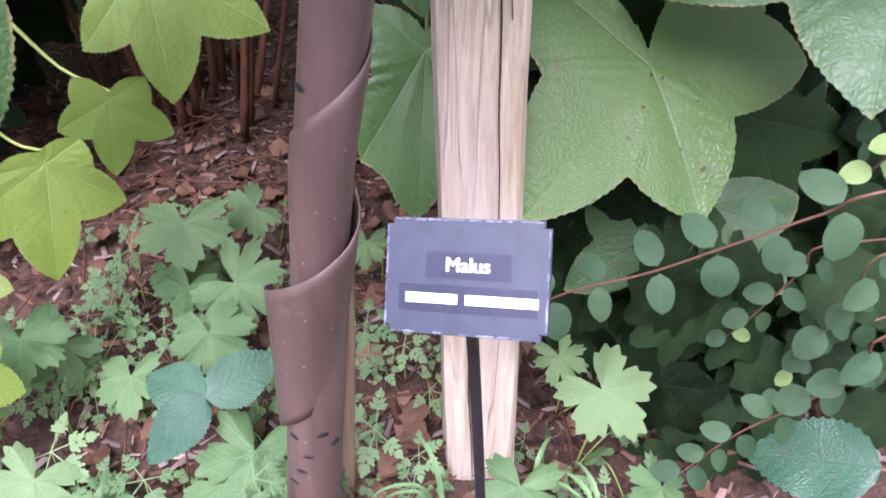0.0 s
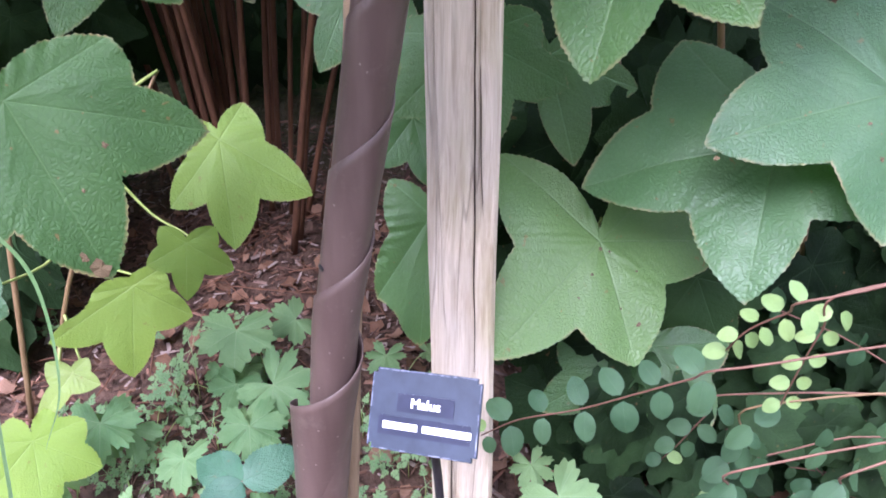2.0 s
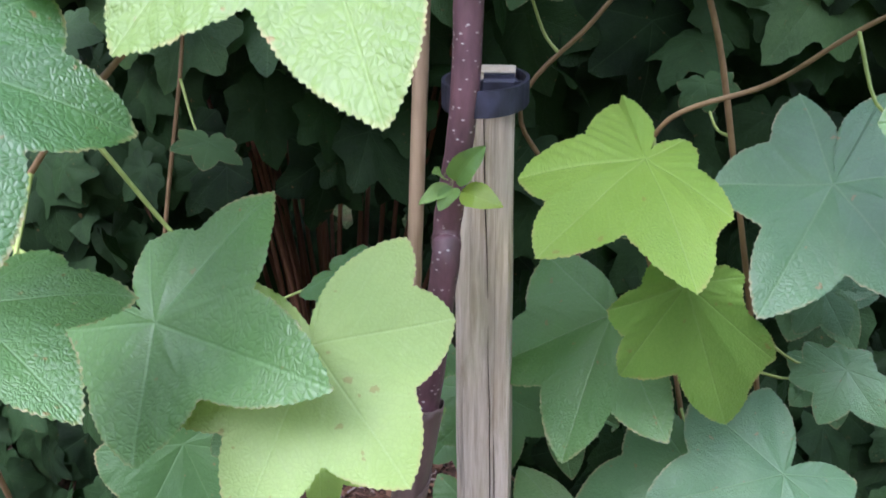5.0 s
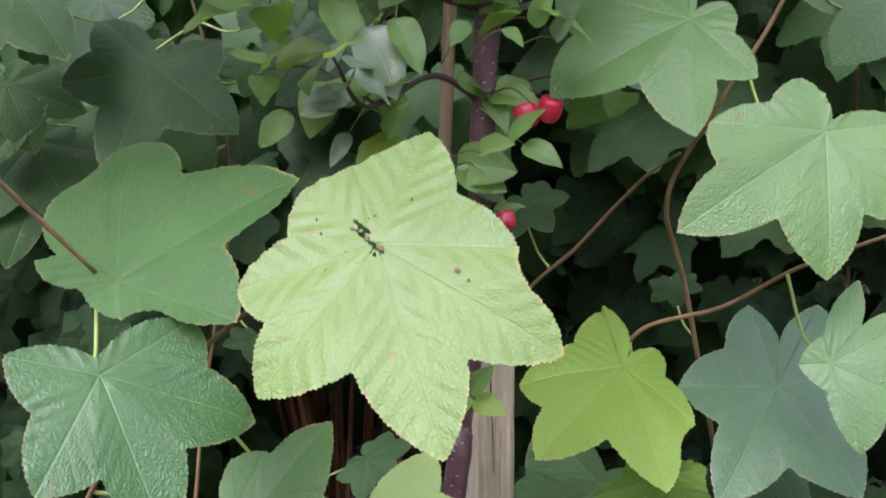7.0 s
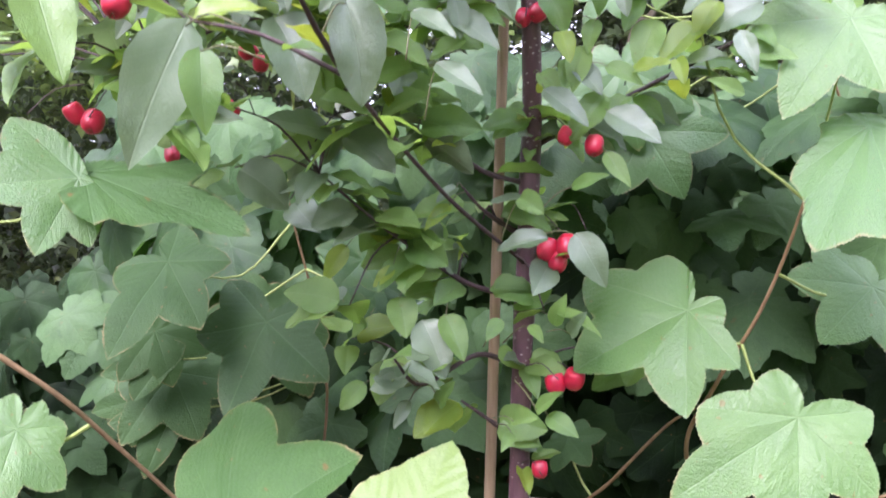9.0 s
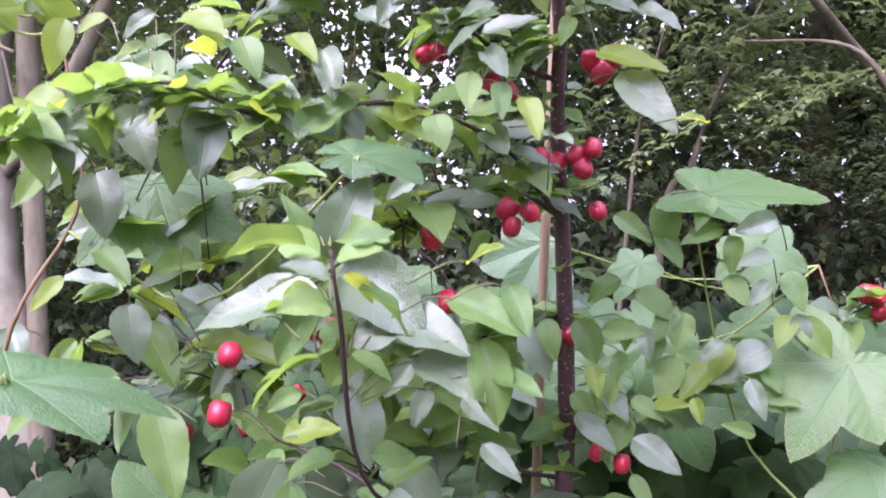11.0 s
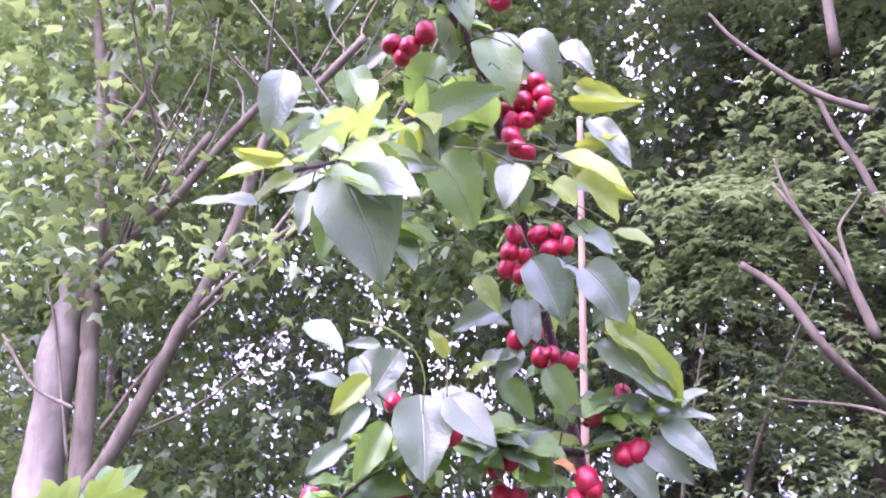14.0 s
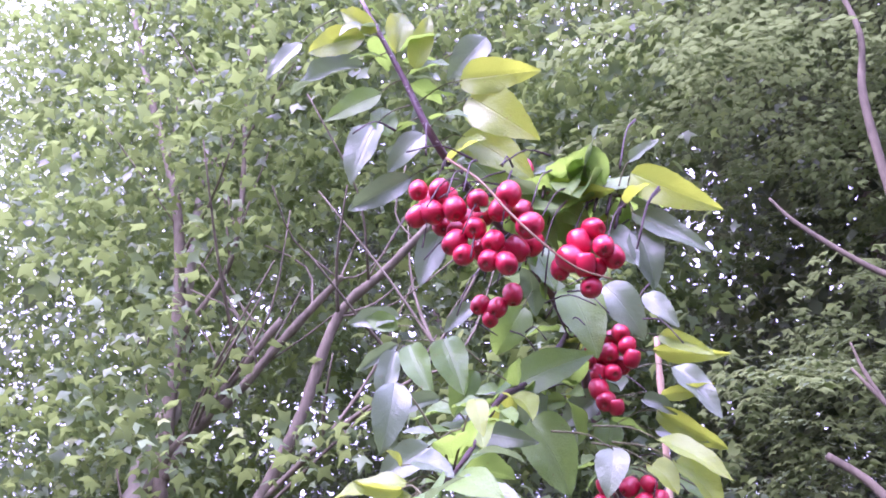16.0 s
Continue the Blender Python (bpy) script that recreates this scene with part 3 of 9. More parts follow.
def ovate_mesh(name, seed, width=0.30, n=22, cols=4, bend=0.35, fold=0.22, wave=0.03, blunt=0.0, teeth=0.004):
    """An oval, pointed leaf with a folded midrib and a curved blade."""
    g = random.Random(seed)
    ph, twist = g.uniform(0, 6.28), g.uniform(-0.35, 0.35)
    side_lean = g.uniform(-0.12, 0.12)
    verts, uv, faces = [], [], []
    for i in range(n + 1):
        t = i / n
        w = width * (math.sin(math.pi * t ** (0.82 + 0.1 * blunt)) ** (0.72 - 0.2 * blunt)) * (1.0 - 0.45 * t * (1 - blunt)) if 0 < t < 1 else 0.004
        ang = bend * t
        yc, zc = (math.sin(ang) / bend, -(1 - math.cos(ang)) / bend) if abs(bend) > 1e-3 else (t, 0)
        for c in range(-cols, cols + 1):
            s = c / cols
            ww = w * (1 + (teeth / max(w, 0.02) * (1 if i % 2 else -1) if abs(c) == cols and 1 < i < n - 1 else 0))
            x = s * ww
            z = abs(x) * fold * (1 + 0.5 * s * twist) + wave * s * s * math.sin(5.5 * t * math.pi * 0.8 + ph + (1.3 if s > 0 else 0)) + twist * x * t
            verts.append((x + side_lean * t * t, yc + z * math.sin(ang), zc + z * math.cos(ang)))
            uv.append((x, t))
    m = 2 * cols + 1
    for i in range(n):
        for c in range(m - 1):
            faces.append((i * m + c, i * m + c + 1, (i + 1) * m + c + 1, (i + 1) * m + c))
    return from_arrays(name, verts, faces, uv)


def cut_leaf_mesh(name, seed, lobes=7, depth=0.55, n=126, teeth=0.16):
    """A rounded leaf cut into toothed fingers, as cranesbill has."""
    g = random.Random(seed)
    ph = [g.uniform(0, 6.28) for _ in range(4)]
    rings = (0.2, 0.42, 0.62, 0.82, 1.0)
    verts, uv, faces = [(0, 0, 0)], [(0, 0)], []
    for f in rings:
        for i in range(n):
            a = -2.75 + 5.5 * i / (n - 1)
            finger = abs(((a / 5.5 + 0.5) * lobes) % 1.0 - 0.5) * 2
            r = 1 - depth * finger ** 2.2 - 0.16 * abs(a) / 2.75
            r -= teeth * (abs(((a / 5.5 + 0.5) * lobes * 4) % 1.0 - 0.5) * 2) * f
            rr = f * r if f > 0.6 else f * max(r, 0.75 * (1 - depth) + 0.1)
            rr = min(rr, r)
            x, y = rr * math.sin(a), rr * math.cos(a)
            verts.append((x, y, 0.14 * rr * rr * math.cos(2 * a + ph[0]) - 0.12 * rr * rr + 0.06 * rr * (1 - finger) + 0.04 * math.sin(5 * a + ph[1]) * f))
            uv.append((x, y))
    for i in range(n - 1):
        faces.append((0, 2 + i, 1 + i))
        for k in range(len(rings) - 1):
            faces.append((1 + k * n + i, 2 + k * n + i, 2 + (k + 1) * n + i, 1 + (k + 1) * n + i))
    return from_arrays(name, verts, faces, uv)


SHAPES = random.Random(20)
LOBED = [palm_mesh("leaf", 20 + 3 * i, *usual_lobes(SHAPES), droop=0.10 + 0.07 * (i % 3), fold=0.06 + 0.04 * (i % 3)) for i in range(8)]
TONED = {}


def lobed_leaf(plant, base, tip, normal, w=1.0, tone="mid", kind=None, stalk=None, thick=1.0):
    """One large lobed leaf of a shrub, with its stalk."""
    k = rng.randrange(len(LOBED)) if kind is None else kind
    if (k, tone) not in TONED:
        me = LOBED[k].copy()
        me.materials.append(LEAF[tone])
        TONED[k, tone] = me
    ob = part("leaf", TONED[k, tone], None, plant, "", aim(base, tip, normal, w, thick))
    if stalk is not None:
        b, t, s = Vector(base), Vector(tip), Vector(stalk)
        way = (b - t).normalized()
        back = -Vector(normal).normalized()
        mid = b.lerp(s, 0.5) + back * 0.25 * (b - s).length + Vector((0, 0, -0.01))
        root = b + back * 0.003
        tube("leaf_stalk", [s, mid, root + back * 0.02 + way * 0.01, root], [0.0024, 0.0019, 0.0016, 0.0013], PETIOLE, plant, 4, 6)
    return ob


def nearest_on(paths, p):
    best = None
    for q in paths:
        for a in q:
            d = (Vector(a) - Vector(p)).length
            if best is None or d < best[0]:
                best = (d, a)
    return best


def scatter(name, template, poses, material, parent, label="", kind="stuff"):
    """Many small copies of one shape joined into one mesh."""
    tv = np.empty(len(template.vertices) * 3, dtype=np.float64)
    template.vertices.foreach_get("co", tv)
    tv = tv.reshape(-1, 3)
    tf = [tuple(p.vertices) for p in template.polygons]
    size = len(tf[0])
    same = all(len(f) == size for f in tf)
    ms = np.array([np.array(m) for m in poses])
    v = np.einsum("nij,kj->nki", ms[:, :3, :3], tv) + ms[:, None, :3, 3]
    nv = len(tv)
    me = bpy.data.meshes.new(name)
    if same:
        f = (np.array(tf)[None] + (np.arange(len(ms)) * nv)[:, None, None]).reshape(-1, size)
        me.from_pydata(v.reshape(-1, 3).tolist(), [], f.tolist())
    else:
        faces = []
        for i in range(len(ms)):
            faces += [tuple(a + i * nv for a in q) for q in tf]
        me.from_pydata(v.reshape(-1, 3).tolist(), [], faces)
    if template.uv_layers:
        tu = np.empty(len(template.loops) * 2, dtype=np.float32)
        template.uv_layers[0].data.foreach_get("uv", tu)
        me.uv_layers.new(name="UVMap").data.foreach_set("uv", np.tile(tu, len(ms)))
    me.polygons.foreach_set("use_smooth", [True] * len(me.polygons))
    me.update()
    ob = part(name, me, material, parent, label)
    if kind:
        ob["kind"] = kind
    return ob


def turn(v):
    v = Vector(v)
    return v.normalized()


# ---------------------------------------------------------------- ground
def ground_height(x, y):
    return 0.05 + 0.018 * math.sin(2.3 * x + 1.0) * math.cos(1.9 * y) + 0.012 * noise.noise(Vector((x * 5, y * 5, 0)))


def build_ground():
    xs = np.concatenate([[-400, -60, -20, -8, -4], np.linspace(-2, 2.4, 90), [4, 8, 20, 60, 400]])
    ys = np.concatenate([[-400, -60, -20, -8, -4, -2], np.linspace(-1, 2.6, 80), [4, 8, 20, 60, 400]])
    v = [(x, y, ground_height(x, y) if abs(x) < 5 and abs(y) < 5 else 0.05) for y in ys for x in xs]
    n = len(xs)
    f = [(j * n + i, j * n + i + 1, (j + 1) * n + i + 1, (j + 1) * n + i) for j in range(len(ys) - 1) for i in range(n - 1)]
    ob = part("ground", from_arrays("ground", v, f), GROUND, None)
    return tagged(ob, "dark brown soil under bark mulch and leaf litter", "ground", "", "structure")


build_ground()


def build_mulch():
    g = random.Random(3)
    t = from_arrays("chip", [(-0.5, -0.12, 0), (0.5, -0.16, 0.02), (0.45, 0.13, 0), (-0.4, 0.17, 0.03), (-0.42, -0.09, 0.12), (0.4, -0.1, 0.1), (0.37, 0.1, 0.12), (-0.33, 0.13, 0.13)],
                    [(4, 5, 6, 7), (0, 1, 5, 4), (1, 2, 6, 5), (2, 3, 7, 6), (3, 0, 4, 7)], None, False)
    poses = []
    for _ in range(19000):
        x, y = g.uniform(-1.2, 1.0), g.uniform(0.3, 2.3)
        s = 0.006 + 0.022 * g.random() ** 2.2
        poses.append(pose(x, y, ground_height(x, y) + g.uniform(0, 0.008), g.gauss(0, 16), g.gauss(0, 16), g.uniform(0, 360)) @ Matrix.Diagonal((s * g.uniform(0.8, 2.2), s * g.uniform(0.6, 1.4), s * 0.7, 1)))
    ob = scatter("bark_mulch", t, poses, CHIPS, None)
    tagged(ob, "scattered reddish brown bark chips on the soil", "mulch", "", "stuff")
    lit = ovate_mesh("litter", 4, 0.32, 6, 1, 0.7, 0.3, 0.1)
    poses = []
    for _ in range(760):
        x, y = g.uniform(-1.0, 0.9), g.uniform(0.45, 1.7)
        s = g.uniform(0.018, 0.048)
        poses.append(pose(x, y, ground_height(x, y) + g.uniform(0.012, 0.022), g.gauss(0, 22), g.gauss(0, 22), g.uniform(0, 360)) @ Matrix.Diagonal((s * 1.5, s, s, 1)))
    tagged(scatter("leaf_litter", lit, poses, DRY_LEAF, None), "dry curled brown leaves lying on the mulch", "leaf litter", "", "stuff")
    v, f = [], []
    for _ in range(420):
        x, y, a, s = g.uniform(-1.2, 1.0), g.uniform(0.4, 1.8), g.uniform(0, 6.28), g.uniform(0.03, 0.12)
        z = ground_height(x, y) + 0.012
        p = [(x - s * math.cos(a), y - s * math.sin(a), z), (x, y, z + g.uniform(0.004, 0.02)), (x + s * math.cos(a + 0.2), y + s * math.sin(a + 0.2), z + g.uniform(-0.004, 0.012))]
        tv, tf = tube_arrays(spline(p, 2), [0.0012, 0.0016, 0.0008], 4)
        k = len(v)
        v += tv
        f += [tuple(q + k for q in w) for w in tf]
    tagged(part("dead_stalks", from_arrays("dead_stalks", v, f), OLD_CANE, None), "thin dry stalks and twigs lying on the mulch", "twigs", "", "stuff")


build_mulch()


# ---------------------------------------------------------------- stake, cane, guard, label
def build_post():
    """A sawn square stake, a little worn and out of true."""
    st = thing("tree_stake", (0.165, 0.785, 0.03), "weathered sawn softwood tree stake driven into the soil", "stake")
    n, half = 60, 0.035
    prof = [(-1, -0.86), (-0.86, -1), (-0.3, -1.01), (0.3, -1.0), (0.86, -1), (1, -0.86), (1, 0.86), (0.86, 1), (-0.86, 1), (-1, 0.86)]
    v, f = [], []
    for i in range(n + 1):
        z = -0.02 + 1.20 * i / n
        for k, (px, py) in enumerate(prof):
            w = noise.noise(Vector((k * 1.7, z * 7, 2))) * 0.0022 + noise.noise(Vector((k * 0.6, z * 2.2, 9))) * 0.003
            lean = -0.011 * (z - 0.5)
            v.append((0.165 + px * (half + w) + lean, 0.785 + py * (half + w) + 0.019 * (z - 0.5), z))
    m = len(prof)
    for i in range(n):
        for k in range(m):
            f.append((i * m + k, i * m + (k + 1) % m, (i + 1) * m + (k + 1) % m, (i + 1) * m + k))
    f.append(tuple(n * m + k for k in range(m)))
    part("post", from_arrays("post", v, f, None, False), POST, st)
    # long season checks opened in the front face
    for x0, za, zb, wide in ((0.010, 0.36, 0.86, 0.0008), (-0.012, 0.03, 0.34, 0.0007), (0.004, 0.9, 1.17, 0.0007), (0.018, 0.55, 0.7, 0.0005)):
        cv, cf, k = [], [], 26
        for i in range(k + 1):
            t = i / k
            z = za + (zb - za) * t
            x = 0.165 + x0 - 0.011 * (z - 0.5) + 0.0035 * noise.noise(Vector((z * 9, x0 * 90, 0))) - 0.006 * (t - 0.5)
            y = 0.785 - half - 0.0006 + 0.019 * (z - 0.5) - 0.0022
            w = wide * math.sin(math.pi * min(1, max(0.02, t))) ** 0.5
            cv += [(x - w, y, z), (x + w, y, z), (x, y + 0.004, z)]
        for i in range(k):
            q = 3 * i
            cf += [(q, q + 1, q + 4, q + 3), (q + 1, q + 2, q + 5, q + 4), (q + 2, q, q + 3, q + 5)]
        part("season_check", from_arrays("season_check", cv, cf, None, False), CHECK, st, "dark drying crack")
    tie = thing("tree_tie", (0.16, 0.73, 1.16), "black rubber strap holding the trunk to the stake", "tree tie")
    bm = bmesh.new()
    pts = []
    for i in range(28):
        a = 2 * math.pi * i / 28
        pts.append((0.163 + 0.045 * math.cos(a), 0.735 + 0.098 * math.sin(a)))
    rows = []
    for dz, dr in ((-0.014, 0), (0.014, 0), (0.014, 0.004), (-0.014, 0.004)):
        rows.append([bm.verts.new((x + dr * math.cos(2 * math.pi * i / 28), y + dr * math.sin(2 * math.pi * i / 28), 1.165 + dz)) for i, (x, y) in enumerate(pts)])
    for a in range(4):
        for i in range(28):
            bm.faces.new((rows[a][i], rows[a][(i + 1) % 28], rows[(a + 1) % 4][(i + 1) % 28], rows[(a + 1) % 4][i]))
    part("strap", bm, RUBBER, tie)
    bm = bmesh.new()
    bmesh.ops.create_cube(bm, size=1, matrix=pose(0.178, 0.735, 1.168) @ Matrix.Diagonal((0.05, 0.03, 0.03, 1)))
    bmesh.ops.bevel(bm, geom=bm.edges[:], offset=0.008, segments=3, affect="EDGES")
    part("spacer", bm, RUBBER, tie)


build_post()


def build_bamboo():
    b = thing("bamboo_cane", (0.026, 0.733, 0.03), "straight tan bamboo support cane beside the trunk", "garden cane")
    v, f, n, sides = [], [], 150, 10
    for i in range(n + 1):
        z = 3.12 * i / n
        x, y = 0.024 + 0.0585 * z + 0.004 * math.sin(z * 2.1), 0.733 - 0.039 * z
        node = max(0.0, 1 - abs(((z + 0.07) % 0.23) - 0.115) / 0.012)
        r = 0.0105 - 0.0015 * z + 0.0016 * node
        for s in range(sides):
            a = 2 * math.pi * s / sides
            v.append((x + r * math.cos(a), y + r * math.sin(a), z))
    for i in range(n):
        for s in range(sides):
            q = (s + 1) % sides
            f.append((i * sides + s, i * sides + q, (i + 1) * sides + q, (i + 1) * sides + s))
    f.append(tuple(n * sides + s for s in range(sides)))
    part("stem", from_arrays("stem", v, f), BAMBOO, b)


build_bamboo()

HERBS = [((-0.184, 1.084, 0.170), 0.075), ((-0.104, 0.965, 0.160), 0.075), ((-0.297, 0.902, 0.130), 0.060), ((-0.130, 0.910, 0.130), 0.070), ((-0.058, 0.737, 0.120), 0.075),
         ((0.280, 0.721, 0.200), 0.062), ((0.256, 0.802, 0.170), 0.040), ((0.197, 0.661, 0.140), 0.055), ((-0.317, 0.867, 0.170), 0.070), ((-0.277, 0.733, 0.100), 0.055),
         ((-0.107, 1.159, 0.140), 0.050), ((0.051, 1.065, 0.140), 0.045), ((-0.091, 0.714, 0.100), 0.050), ((-0.205, 1.048, 0.120), 0.040), ((-0.36, 0.80, 0.14), 0.06), ((-0.21, 0.86, 0.115), 0.055), ((-0.02, 0.83, 0.11), 0.05), ((-0.17, 1.00, 0.13), 0.05), ((0.33, 0.66, 0.13), 0.045), ((-0.24, 0.66, 0.11), 0.06), ((0.0, 0.70, 0.10), 0.05)]
FERNY = [(-0.251, 1.060, 0.150, 0.056), (0.063, 0.750, 0.130, 0.050), (0.094, 0.897, 0.110, 0.032), (-0.272, 0.769, 0.100, 0.050), (-0.168, 0.726, 0.100, 0.046), (0.052, 0.917, 0.130, 0.040),
         (-0.149, 0.896, 0.100, 0.032), (-0.271, 1.018, 0.110, 0.040), (0.121, 0.832, 0.100, 0.034), (-0.280, 0.833, 0.100, 0.042), (-0.257, 0.903, 0.100, 0.040), (-0.059, 0.880, 0.100, 0.032),
         (0.098, 0.717, 0.080, 0.030), (-0.193, 0.947, 0.110, 0.034), (-0.38, 0.95, 0.11, 0.04), (0.02, 0.98, 0.10, 0.035)]
TRUNK_LINE = [(0.030, 0.680, 0.020), (0.007, 0.670, 0.138), (0.045, 0.670, 0.477), (0.098, 0.660, 0.785), (0.127, 0.640, 0.982), (0.128, 0.660, 1.028), (0.149, 0.640, 1.179), (0.155, 0.650, 1.405), (0.170, 0.650, 1.709), (0.177, 0.640, 1.837), (0.181, 0.600, 2.055), (0.187, 0.520, 2.274), (0.199, 0.450, 2.439), (0.174, 0.250, 2.788), (0.159, 0.120, 2.973), (0.104, -0.120, 3.068), (0.065, -0.170, 3.178), (0.014, -0.200, 3.312)]
b1 = [(0.163, 0.650, 1.550), (0.085, 0.613, 1.576), (0.012, 0.575, 1.633), (-0.033, 0.537, 1.676), (-0.091, 0.500, 1.737)]
b2 = [(0.165, 0.650, 1.717), (0.099, 0.600, 1.744), (0.025, 0.550, 1.832), (0.019, 0.500, 1.903)]
b3 = [(0.158, 0.650, 1.642), (0.115, 0.600, 1.679), (0.095, 0.550, 1.714)]
b4 = [(0.173, 0.650, 1.766), (0.228, 0.670, 1.798), (0.312, 0.690, 1.841), (0.442, 0.710, 1.905), (0.543, 0.730, 1.950), (0.649, 0.750, 2.001)]
b5 = [(0.153, 0.650, 1.446), (0.106, 0.583, 1.479), (0.041, 0.517, 1.449), (0.024, 0.450, 1.500)]
b6 = [(0.145, 0.650, 1.336), (0.120, 0.625, 1.368), (0.076, 0.600, 1.407)]
b7 = [(0.183, 0.580, 2.129), (0.145, 0.510, 2.159), (0.103, 0.440, 2.166), (0.051, 0.370, 2.142), (0.028, 0.300, 2.113)]
b8 = [(0.193, 0.500, 2.321), (0.126, 0.460, 2.347), (0.079, 0.420, 2.387), (0.042, 0.380, 2.381)]
b9 = [(0.165, 0.650, 1.600), (0.110, 0.350, 1.720), (0.100, 0.020, 1.860), (0.118, -0.090, 2.033), (0.116, -0.100, 2.077)]
b10 = [(0.230, 0.300, 2.472), (0.129, 0.267, 2.488), (0.034, 0.233, 2.485), (-0.029, 0.200, 2.447), (-0.109, 0.217, 2.392), (-0.209, 0.233, 2.293), (-0.245, 0.250, 2.257)]
b11 = [(0.186, 0.560, 2.12), (0.140, 0.370, 2.215), (0.053, 0.200, 2.246), (-0.058, 0.137, 2.223), (-0.168, 0.075, 2.261), (-0.255, 0.012, 2.210), (-0.251, -0.050, 2.185)]
b12 = [(0.167, 0.140, 2.943), (0.153, 0.020, 2.834), (0.150, -0.100, 2.766), (0.165, -0.230, 2.668), (0.183, -0.360, 2.593)]
b13 = [(0.163, 0.100, 2.836), (0.099, 0.067, 2.824), (0.062, 0.033, 2.787), (0.060, 0.000, 2.698)]
b14 = [(0.181, -0.120, 3.003), (0.242, -0.110, 3.000), (0.307, -0.100, 2.972)]
b15 = [(0.233, 0.300, 2.508), (0.285, 0.300, 2.533), (0.325, 0.300, 2.500)]
b16 = [(0.177, 0.620, 1.979), (0.085, 0.577, 1.955), (-0.025, 0.535, 1.925), (-0.189, 0.492, 1.944), (-0.323, 0.450, 1.877)]
LEFT_LIMB_a = ('pale', [(-2.75, 2.55, 0.00), (-2.72, 2.50, 1.20), (-2.89, 2.50, 2.19), (-2.89, 2.50, 3.25), (-2.84, 2.50, 3.68), (-2.84, 2.60, 4.17), (-2.97, 2.70, 5.00), (-3.15, 2.85, 6.20)], 0.150, 0.020)
LEFT_LIMB_b = ('pale', [(-2.50, 2.45, 0.00), (-2.67, 2.50, 2.93), (-2.71, 2.50, 3.42), (-2.75, 2.50, 3.99), (-2.83, 2.50, 4.78), (-3.01, 2.50, 5.54), (-3.53, 2.60, 6.62), (-4.12, 2.70, 7.94)], 0.050, 0.020)
LEFT_LIMB_c = ('brown', [(-2.70, 2.50, 0.80), (-2.94, 2.50, 2.22), (-2.53, 2.50, 2.75), (-2.11, 2.50, 3.45), (-2.09, 2.50, 3.47), (-1.89, 2.50, 3.86), (-1.70, 2.50, 4.40), (-1.43, 2.50, 4.61), (-1.17, 2.50, 4.83)], 0.045, 0.020)
LEFT_LIMB_d = ('brown', [(-2.75, 2.50, 3.73), (-2.64, 2.50, 3.84), (-2.33, 2.50, 4.05), (-2.04, 2.50, 4.33), (-1.73, 2.50, 4.61), (-1.71, 2.50, 4.63)], 0.035, 0.016)
LEFT_LIMB_e = ('brown', [(-2.76, 2.50, 4.48), (-2.45, 2.50, 5.09), (-2.85, 2.80, 6.98), (-2.97, 3.00, 8.56)], 0.020, 0.008)
LEFT_LIMB_f = ('brown', [(-2.70, 2.50, 3.66), (-2.51, 2.50, 3.96), (-2.06, 2.50, 4.46)], 0.030, 0.020)
LEFT_LIMB_g = ('brown', [(-2.65, 2.40, 2.78), (-2.84, 2.40, 3.44), (-2.95, 2.40, 3.72)], 0.008, 0.005)
LEFT_LIMB_h = ('brown', [(-2.11, 2.50, 3.45), (-1.66, 2.50, 3.78), (-1.25, 2.50, 3.97), (-1.02, 2.50, 3.99)], 0.016, 0.006)
LEFT_LIMB_i = ('brown', [(-2.56, 2.50, 2.93), (-2.27, 2.50, 3.26), (-1.68, 2.50, 3.71), (-1.38, 2.50, 3.93)], 0.012, 0.005)
LEFT_LIMB_j = ('brown', [(-3.08, 2.30, 3.42), (-2.83, 2.30, 3.14), (-2.56, 2.30, 3.01)], 0.008, 0.010)
RIGHT_LIMB_a = ([(0.05, 3.30, 0.23), (0.20, 3.30, 2.16), (0.33, 3.30, 2.46), (0.43, 3.30, 2.75), (0.60, 3.30, 3.11), (0.80, 3.30, 3.50)], 0.026, 0.003)
RIGHT_LIMB_b = ([(0.47, 2.30, 3.32), (0.59, 2.30, 3.20), (0.72, 2.30, 2.96), (0.91, 2.50, 2.77), (1.17, 2.70, 2.53)], 0.015, 0.020)
RIGHT_LIMB_c = ([(0.87, 2.30, 3.00), (0.80, 2.30, 3.28), (0.72, 2.30, 3.43), (0.62, 2.30, 3.62)], 0.019, 0.005)
RIGHT_LIMB_d = ([(1.00, 2.30, 2.54), (0.85, 2.30, 2.75), (0.54, 2.60, 2.87)], 0.012, 0.003)
RIGHT_LIMB_e = ([(0.01, 3.10, 1.67), (0.10, 3.10, 2.51), (0.18, 3.10, 2.87), (0.29, 3.20, 3.33)], 0.012, 0.003)
RIGHT_LIMB_f = ([(1.00, 2.30, 3.84), (0.80, 2.30, 3.98), (0.58, 2.30, 4.24), (0.49, 2.30, 4.40)], 0.016, 0.006)
RIGHT_LIMB_g = ([(0.92, 2.30, 4.10), (0.94, 2.30, 4.76), (1.01, 2.30, 5.12), (0.98, 2.30, 5.50)], 0.020, 0.010)
RIGHT_LIMB_h = ([(0.80, 2.30, 3.18), (0.67, 2.30, 3.56), (0.64, 2.30, 3.72)], 0.012, 0.003)
RIGHT_LIMB_i = ([(1.38, 2.70, 2.40), (1.16, 2.60, 3.11), (1.07, 2.60, 3.46), (1.01, 2.60, 3.60), (0.97, 2.60, 3.75), (0.91, 2.60, 3.91), (0.86, 2.60, 4.11)], 0.024, 0.010)
